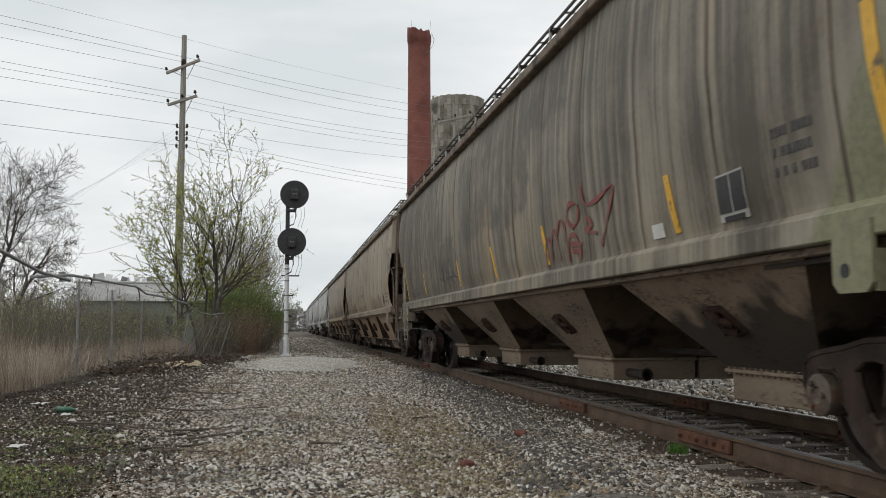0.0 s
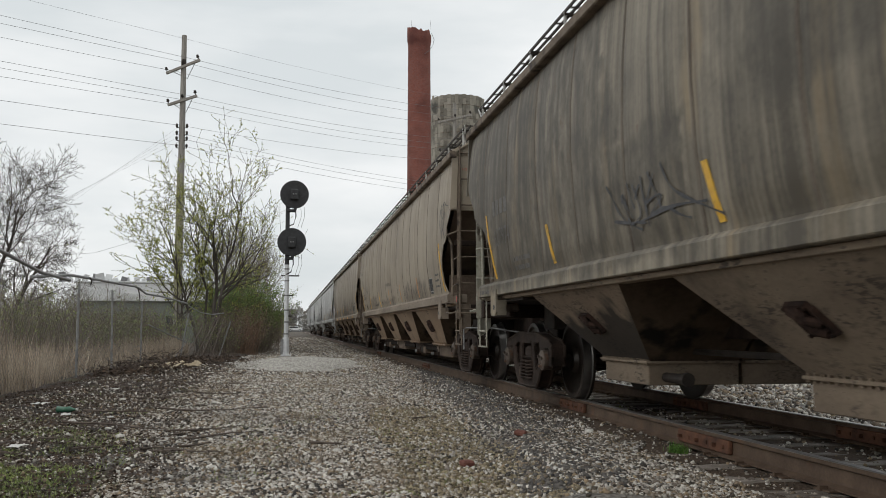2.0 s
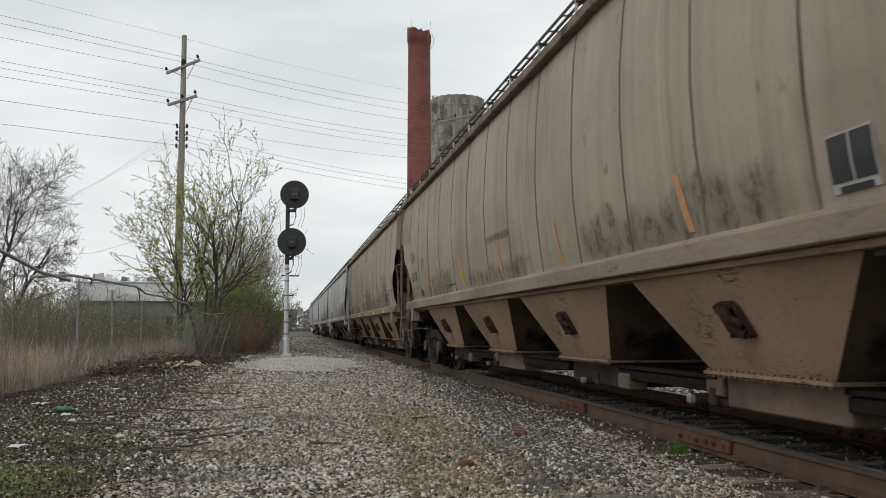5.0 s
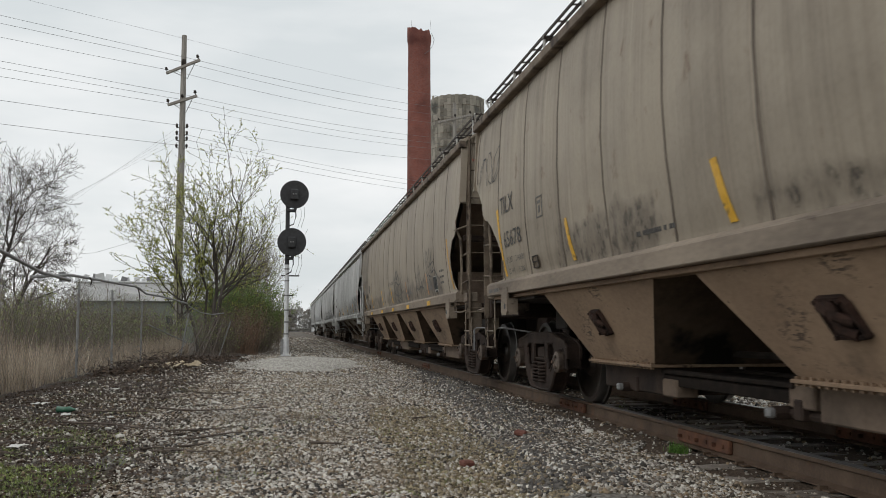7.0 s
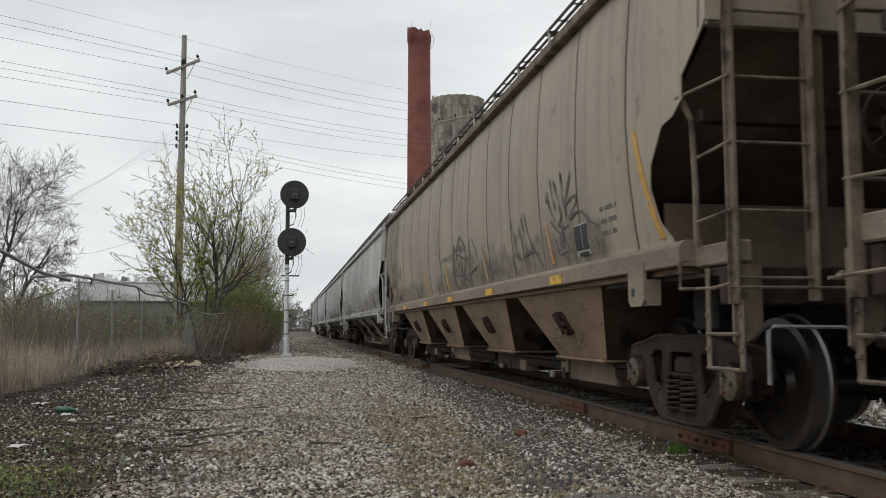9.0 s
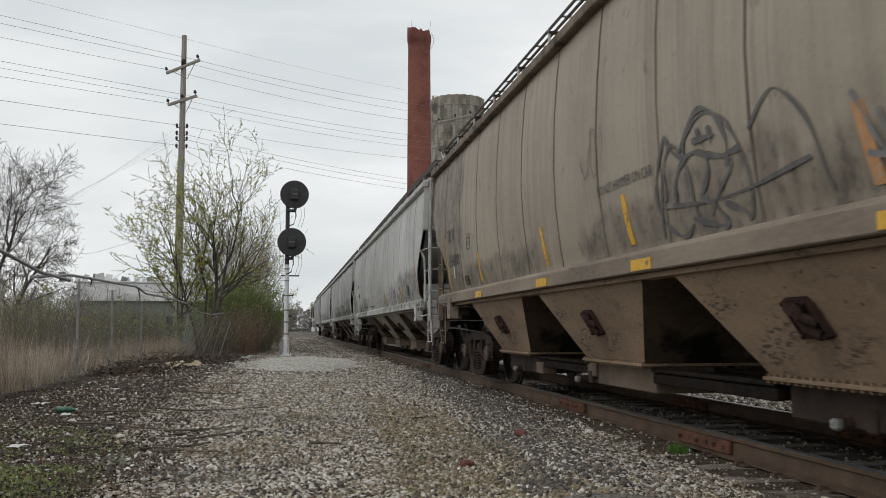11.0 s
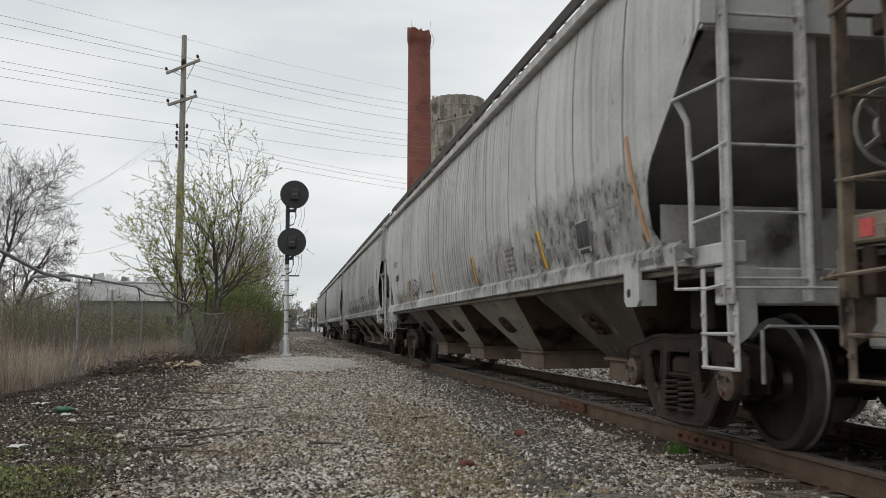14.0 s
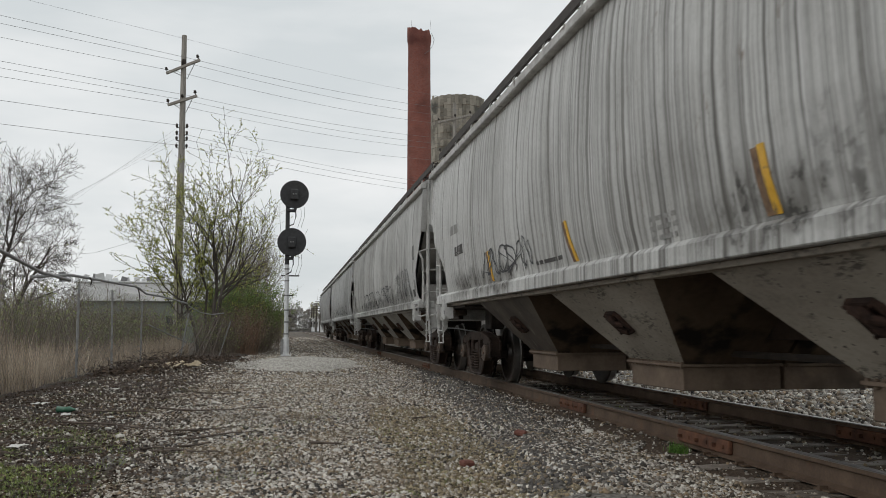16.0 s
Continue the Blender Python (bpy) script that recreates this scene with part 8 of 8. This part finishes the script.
def far_end():
    bm = bmesh.new()
    box(bm, -120, 120, 286, 293.5, -0.25, -0.045)
    tagged(part("crossing_road", bm, M["asphalt"], None), "worn grey asphalt road over the track", "road", kind="structure")
    house(-9.0, 318, 8, 9, 3.2, 1)
    house(24.0, 330, 8, 9, 3.4, 2)
    house(-24, 312, 9, 9, 3.4, 3)
    # crossing signals: mast, crossbuck, lamps, raised arm
    for x, y, s in ((-3.6, 283, 1), (9.3, 296, -1), (-1.0, 296, 1), (7.2, 284, -1)):
        c = empty("crossing_signal", pose(x, y, -0.1), "white crossing signal post with crossbuck and lamps", "crossing signal", "signals of the road crossing")
        bm = bmesh.new()
        lathe(bm, [(0, 0.18), (0.5, 0.16), (0.55, 0.09), (4.2, 0.08)], "z", 10)
        part("post", bm, M["white"], c)
        for a in (38, -38):
            bm = bmesh.new()
            box(bm, -0.75, 0.75, -0.13, -0.10, -0.11, 0.11)
            part("crossbuck", bm, M["white"], c).matrix_basis = pose(0, 0, 3.7, 0, a)
        for k in (-0.45, 0.45):
            bm = bmesh.new()
            lathe(bm, [(-0.2, 0.25), (-0.1, 0.25)], "y", 14, (k, 0, 2.7))
            part("lamp_target", bm, M["black"], c)
        bm = bmesh.new()
        box(bm, -0.5, 0.5, -0.3, 0.3, 0.0, 1.3, 0.04)
        part("gate_box", bm, M["silver"], c)
    # receding line of old poles on the far side of the track
    for k in range(6):
        y = 165 + 30 * k
        p = empty("telegraph_pole", pose(7.35, y, -0.2), "dark old telegraph pole with four crossarms", "utility pole", "telegraph poles along the track")
        bm = bmesh.new()
        tube(bm, [(0, 0, 0), (0.1, 0, 8.1)], 0.16, 0.11, 8)
        part("pole_shaft", bm, M["bark"], p)
        for j in range(4):
            bm = bmesh.new()
            box(bm, -1.15, 1.35, -0.06, 0.06, 7.7 - 0.55 * j, 7.82 - 0.55 * j)
            part("crossarm", bm, M["bark"], p)
    for x, y, h, w in ((9.0, 262, 3.0, 1.2),):
        bm = bmesh.new()
        box(bm, x - w / 2, x + w / 2, y - 1, y + 1, -0.3, h * 0.6, 0.05)
        tagged(part("relay_cabinet", bm, M["white"], None), "white trackside equipment cabinet", "cabinet")
    # far woods: a few bare trees, repeated
    protos = [tree("far_tree", 40 + 5 * k, 420, 15 + 1.2 * k, 300 + k, "far bare tree in a grey-brown wood", "tree", 1, (0, 0), 0.30, 0.75, 0.7, 3, (0.5, 0.5, 0.6),
                   260, 0.45, M["leaf"] if k == 1 else M["hazy_far_twig"], M["hazy_far_twig"], "far woods", least=0.05, far=True) for k in range(4)]
    rnd = random.Random(8)
    for k in range(44):
        x = -95 + k * 4.3 + rnd.uniform(-1.2, 1.2)
        y = rnd.uniform(345, 440)
        sc = rnd.uniform(0.6, 1.05) * (1.15 if x < -20 else 0.9)
        m = pose(x, y, -0.3, rz=rnd.uniform(0, 360))
        c = copy_thing(protos[k % 4], m)
        c.scale = (sc, sc, sc)
    # undergrowth at the foot of the far woods
    s = Soup()
    for _ in range(70000):
        x = rnd.uniform(-130, 130)
        p = Vector((x, rnd.uniform(348, 352) + 12 * noise.noise(Vector((x * 0.05, 0, 0))), -0.3 + (8.0 + 3.2 * noise.noise(Vector((x * 0.12, 3, 0))) + 1.6 * noise.noise(Vector((x * 0.6, 8, 0)))) * rnd.random() ** 1.15))
        s.leaf(p, Vector((rnd.uniform(-1, 1), rnd.uniform(-1, 1), rnd.uniform(-0.2, 1))).normalized(), rnd.uniform(0.25, 0.6), rnd)
    tagged(s.make("far_undergrowth", M["hazy_far_brush"]), "grey-brown brush under the far trees", "brush", kind="stuff")
    for k in range(26):
        x = -62 + k * 2.35 + rnd.uniform(-0.8, 0.8)
        y = rnd.uniform(110, 240)
        if x > -3.5 - (y - 110) * 0.02:
            continue
        c = copy_thing(protos[k % 4], pose(x, y, -0.3, rz=rnd.uniform(0, 360)))
        sc = rnd.uniform(0.35, 0.6)
        c.scale = (sc, sc, sc)


def vehicle():
    """A white sport-utility car that drives over the crossing."""
    c = empty("white_car", pose(-12, 289.5, -0.045), "white sport-utility car driving over the crossing", "car")
    bm = bmesh.new()
    side = [(-2.3, 0.35), (2.3, 0.35), (2.35, 0.75), (2.2, 0.98), (1.25, 1.05), (0.55, 1.62), (-1.75, 1.66), (-2.25, 1.1), (-2.35, 0.8)]
    a = [bm.verts.new((x, -0.92, z)) for x, z in side]
    b = [bm.verts.new((x, 0.92, z)) for x, z in side]
    bm.faces.new(a)
    bm.faces.new(b[::-1])
    for i in range(len(side)):
        bm.faces.new((a[i], b[i], b[(i + 1) % len(side)], a[(i + 1) % len(side)]))
    bmesh.ops.recalc_face_normals(bm, faces=bm.faces)
    bmesh.ops.bevel(bm, geom=list(bm.edges), offset=0.05, segments=2, affect="EDGES")
    part("body", bm, M["white"], c)
    for x0, x1 in ((-1.65, -0.75), (-0.68, 0.25), (0.3, 0.95)):
        for s in (-1, 1):
            bm = bmesh.new()
            v = [(x0, s * 0.925, 1.08), (x1, s * 0.925, 1.08), (min(x1, 0.58), s * 0.925, 1.52), (x0, s * 0.925, 1.52)]
            f = [bm.verts.new(p) for p in v]
            g = [bm.verts.new((p[0], p[1] + s * 0.01, p[2])) for p in v]
            bm.faces.new(f)
            bm.faces.new(g[::-1])
            for i in range(4):
                bm.faces.new((f[i], f[(i + 1) % 4], g[(i + 1) % 4], g[i]))
            part("side_window", bm, M["glass"], c)
    for x in (-1.45, 1.45):
        for s in (-1, 1):
            bm = bmesh.new()
            lathe(bm, [(-0.11, 0.36), (0.11, 0.36)], "y", 18)
            w = part("wheel", bm, M["tyre"], c)
            w.location = (x, s * 0.84, 0.36)
            bm = bmesh.new()
            lathe(bm, [(-0.115, 0.22), (0.115, 0.22)], "y", 12)
            part("rim", bm, M["silver"], w)
    return c


workshop()
far_end()
CAR = vehicle()


# ---- beyond the track ----
def far_side():
    g = empty("guard_rail", pose(13.9, 0, -0.28), "galvanised roadside guard rail on wooden posts", "guard rail")
    for k in range(14):
        bm = bmesh.new()
        box(bm, -0.1, 0.1, 12 + k * 1.9 - 0.08, 12 + k * 1.9 + 0.08, 0, 0.72, 0.01)
        part("rail_post", bm, M["pole"], g)
    bm = bmesh.new()
    prof = [(-0.12, 0.45), (-0.18, 0.50), (-0.12, 0.58), (-0.18, 0.66), (-0.12, 0.72), (-0.11, 0.72), (-0.11, 0.45)]
    a = [bm.verts.new((x, 11, z)) for x, z in prof]
    b = [bm.verts.new((x, 38, z)) for x, z in prof]
    for i in range(len(prof)):
        bm.faces.new((a[i], a[(i + 1) % len(prof)], b[(i + 1) % len(prof)], b[i]))
    bm.faces.new(a)
    bm.faces.new(b[::-1])
    bmesh.ops.recalc_face_normals(bm, faces=bm.faces)
    part("rail_beam", bm, M["galv"], g)
    w = empty("concrete_barrier", pose(16.5, 0, -0.3), "pale stained concrete barrier wall with a faint blue tag", "barrier wall")
    for k in range(12):
        bm = bmesh.new()
        y = 8 + k * 3.05
        box(bm, -0.12, 0.12, y, y + 3.0, 0, 0.95, 0.03)
        box(bm, -0.3, 0.3, y, y + 3.0, 0, 0.2, 0.03)
        part("barrier_block", bm, M["concrete"], w)
    s = Soup()
    rnd = random.Random(3)
    for _ in range(2500):
        x, y = rnd.uniform(14.2, 16.0), rnd.uniform(8, 34)
        s.blade(Vector((x, y, height(x, y))), rnd.uniform(0.1, 0.4), Vector((rnd.gauss(0, 0.08), rnd.gauss(0, 0.08), 0)), 0.008)
    tagged(s.make("verge_grass", M["grass"]), "green verge grass along the barrier", "grass", kind="stuff")


far_side()


# ---- loose things on the ground ----
def stick(points, r, seed):
    rnd = random.Random(seed)
    pts = []
    for (a, b), (c, d) in zip(points, points[1:]):
        for i in range(5):
            u = i / 5
            x, y = a + (c - a) * u + rnd.gauss(0, 0.022), b + (d - b) * u + rnd.gauss(0, 0.022)
            pts.append((x, y, height(x, y) + r + 0.012))
    x, y = points[-1]
    pts.append((x, y, height(x, y) + r + 0.01))
    bm = bmesh.new()
    tube(bm, pts, r, r * 0.4, 6)
    tagged(part("stick", bm, M["stick"], None), "dead brown stick lying on the dirt", "stick", "sticks on the ground")


def rock(x, y, r, seed, material=None, label="rough grey stone among the gravel", name="stone"):
    rnd = random.Random(seed)
    bm = bmesh.new()
    bmesh.ops.create_icosphere(bm, subdivisions=2, radius=1.0)
    o = Vector((rnd.uniform(0, 50), rnd.uniform(0, 50), 0))
    for v in bm.verts:
        v.co *= 1 + 0.35 * noise.noise(v.co * 1.3 + o)
        v.co = Vector((v.co.x * r, v.co.y * r * rnd.uniform(0.95, 1.0), v.co.z * r * 0.6))
    ob = part(name, bm, material or M["gravel"], None)
    ob.matrix_basis = pose(x, y, height(x, y) + r * 0.3, rz=rnd.uniform(0, 360))
    tagged(ob, label, "stone")


def litter():
    rnd = random.Random(15)
    stick([(-2.4, 11.2), (-1.9, 11.0), (-1.45, 10.85)], 0.012, 1)
    stick([(-1.6, 11.5), (-1.0, 11.2), (-0.25, 11.35)], 0.014, 2)
    stick([(-2.3, 9.9), (-1.8, 9.7), (-1.2, 9.4)], 0.013, 3)
    stick([(0.18, 8.05), (0.45, 8.0)], 0.014, 4)
    stick([(-0.9, 8.6), (-0.6, 8.9), (-0.25, 9.0)], 0.010, 5)
    stick([(1.35, 10.0), (1.65, 10.2)], 0.012, 6)
    for k in range(60):
        x, y, a, ln = rnd.uniform(-3.5, -0.9), 7.5 + 20 * rnd.random() ** 1.4, rnd.uniform(-0.9, 0.9), 0.12 + 0.6 * rnd.random() ** 2
        stick([(x, y), (x + ln * 0.5 * math.cos(a), y + ln * 0.5 * math.sin(a)), (x + ln * math.cos(a + 0.2), y + ln * math.sin(a + 0.2))], rnd.uniform(0.006, 0.014), 20 + k)
    # green bottle
    b = empty("green_bottle", pose(-2.58, 11.25, height(-2.58, 11.25) + 0.045, 0, 90, -15), "crumpled green plastic bottle lying on the dirt", "bottle")
    bm = bmesh.new()
    lathe(bm, [(-0.11, 0.025), (-0.10, 0.038), (0.0, 0.03), (0.04, 0.038), (0.08, 0.024), (0.11, 0.013), (0.13, 0.013)], "z", 16)
    part("bottle_body", bm, M["bottle"], b)
    bm = bmesh.new()
    lathe(bm, [(0.13, 0.016), (0.15, 0.016)], "z", 12)
    part("cap", bm, M["paper"], b)
    # paper scraps
    for k, (x, y, w) in enumerate(((-2.45, 10.7, 0.16), (-3.0, 11.8, 0.2), (-2.2, 8.0, 0.16), (-1.9, 10.3, 0.1), (-2.75, 15.2, 0.14), (-1.95, 28.5, 0.3), (-1.7, 26.5, 0.25),
                                   (-2.3, 24.5, 0.2), (-1.35, 21.5, 0.12), (-2.9, 19.0, 0.2), (-1.5, 31.0, 0.3), (-0.9, 30.0, 0.2), (-3.1, 24.2, 0.25))):
        bm = bmesh.new()
        bmesh.ops.create_grid(bm, x_segments=5, y_segments=4, size=0.5)
        for v in bm.verts:
            v.co = Vector((v.co.x * w, v.co.y * w * 0.6, 0.03 * noise.noise(v.co * 4 + Vector((k, 0, 0))) + 0.01))
        bmesh.ops.solidify(bm, geom=list(bm.faces), thickness=0.003)
        ob = part("paper_scrap", bm, M["paper"], None)
        ob.matrix_basis = pose(x, y, height(x, y) + 0.02, rz=rnd.uniform(0, 180))
        tagged(ob, "crumpled white paper scrap on the dirt", "litter", "scraps of litter")
    # wet card and boards by the fence
    for k, (x, y, w, d, r) in enumerate(((-2.85, 22.8, 0.75, 0.45, 18), (-3.3, 22.2, 0.5, 0.35, -20), (-2.4, 23.4, 0.4, 0.3, 40))):
        bm = bmesh.new()
        bmesh.ops.create_grid(bm, x_segments=7, y_segments=5, size=0.5)
        for v in bm.verts:
            v.co = Vector((v.co.x * w, v.co.y * d, 0.12 * abs(v.co.x) + 0.07 * noise.noise(v.co * 3 + Vector((k * 3, 0, 0)))))
        bmesh.ops.solidify(bm, geom=list(bm.faces), thickness=0.012)
        ob = part("cardboard_sheet", bm, M["tan_card"], None)
        ob.matrix_basis = pose(x, y, height(x, y) + 0.06, 8, -10, r)
        tagged(ob, "soggy crumpled tan cardboard by the fence", "cardboard")
    # heaps of brush at the foot of the fence
    for k, (x, y, h) in enumerate(((-3.3, 21.8, 0.45), (-3.0, 24.5, 0.4), (-2.6, 26.5, 0.45), (-2.2, 28.5, 0.4), (-3.4, 19.5, 0.3))):
        t = empty("brush_heap", pose(x, y, height(x, y)), "tangled heap of dead twigs and leaves", "brush heap", "brush heaps by the fence")
        s = Soup()
        for _ in range(90):
            a, e = rnd.uniform(0, 6.28), rnd.uniform(-0.1, 1.2)
            p = Vector((rnd.gauss(0, 0.4), rnd.gauss(0, 0.4), rnd.uniform(0, h)))
            p.z *= max(0.1, 1 - p.xy.length)
            d = Vector((math.cos(a) * math.cos(e), math.sin(a) * math.cos(e), math.sin(e) * 0.6)) * rnd.uniform(0.12, 0.5)
            s.limb(p, p + d, 0.009, 0.004, 3)
        s.make("dead_brush", M["stick"], t, "stuff")
        s = Soup()
        for _ in range(300):
            s.leaf(Vector((rnd.gauss(0, 0.4), rnd.gauss(0, 0.4), rnd.uniform(0, h * 0.4))), Vector((rnd.uniform(-1, 1), rnd.uniform(-1, 1), rnd.uniform(-0.2, 0.3))).normalized(), 0.06, rnd)
        s.make("dead_leaves", M["litter"], t, "stuff")
    # broken bricks and odd stones
    bm = bmesh.new()
    box(bm, -0.05, 0.05, -0.04, 0.04, 0, 0.045, 0.012)
    ob = part("broken_brick", bm, M["red_brick"], None)
    ob.matrix_basis = pose(1.30, 6.6, height(1.3, 6.6) + 0.01, 6, 4, 25)
    tagged(ob, "broken piece of red brick in the gravel", "brick")
    bm = bmesh.new()
    box(bm, -0.06, 0.045, -0.035, 0.04, 0, 0.045, 0.012)
    ob = part("broken_brick", bm, M["red_brick"], None)
    ob.matrix_basis = pose(1.95, 7.5, height(1.95, 7.5) + 0.01, 4, 8, -35)
    tagged(ob, "broken piece of red brick in the gravel", "brick")
    for k in range(26):
        rock(rnd.uniform(-3.3, 2.9), 6 + 16 * rnd.random() ** 1.5, rnd.uniform(0.022, 0.045), 60 + k)


litter()

stones("ballast", [(-1.2, 3.3, 5.0, 8.5, 78000, 0.0055, 0.0215), (-1.6, 3.3, 8.5, 13, 70000, 0.006, 0.0215), (-1.6, 3.3, 13, 20, 60000, 0.008, 0.024),
                   (-1.6, 3.3, 20, 34, 30000, 0.014, 0.034), (-1.2, 3.4, 34, 60, 20000, 0.012, 0.032), (-1.4, 3.4, 60, 110, 9000, 0.02, 0.045), (-3.6, -1.0, 4.8, 14, 21000, 0.005, 0.021), (-3.4, -1.2, 14, 26, 6000, 0.010, 0.03),
                   (3.6, 4.75, 2, 22, 2600, 0.008, 0.026), (3.1, 3.36, 5, 22, 1500, 0.006, 0.020), (5.1, 9.5, 3, 16, 8000, 0.018, 0.05), (5.1, 14, 16, 34, 8000, 0.022, 0.055), (-1.4, 3.2, -5, 5.0, 3000, 0.010, 0.032)],
       M["gravel"], "loose grey and tan ballast stones covering the path", 7, False)
stones("dark_ballast", [(1.4, 3.0, 5.2, 9, 11000, 0.009, 0.026), (1.7, 3.15, 9, 14, 9000, 0.010, 0.026), (2.0, 3.2, 14, 22, 6000, 0.014, 0.030)], M["dark_stone"],
       "dark coarse ballast stones on the shoulder beside the rail", 8, None, True)
stones("rut_chips", [(0.6, 2.1, 5.0, 11.5, 15000, 0.005, 0.019)], M["mud_chip"], "small olive-brown chips trodden into the worn rut", 14, None, "rut")
stones("pale_stones", [(-1.7, 2.4, 20.2, 31.5, 17000, 0.010, 0.028)], M["pale_gravel"], "spread of fresh pale crushed stone before the signal", 9, True)
stones("pale_verge_stones", [(9.5, 13.5, 8, 26, 5000, 0.015, 0.05)], M["pale_gravel"], "pale crushed stone on the far verge", 10)
stones("pebbles", [(-3.7, -0.8, 5.0, 11, 2600, 0.004, 0.014), (-3.7, -0.9, 11, 20, 1300, 0.006, 0.02)], M["pebble"], "small pale pebbles scattered over the dark dirt", 12)


# ---- what moves ----
def motions():
    for car in CARS:
        y0 = car.location.y
        walk(car, [(t, pose(TRACK_X, y0 - travelled(t), 0)) for t in np.arange(0, 16.01, 0.5)])
        step = 4 / FPS
        for w in [o for o in car.children if o.name.startswith("wheelset")]:
            y = w.location.y
            walk(w, [(k * step, pose(0, y, 0.457, math.degrees(travelled(k * step) / 0.457))) for k in range(121)])

    walk(CAR, [(t, pose(-5.0 + 8.4 * (t - 1.2), 289.5, -0.045)) for t in (0.0, 4.0, 8.0, 12.0, 16.0)])


motions()
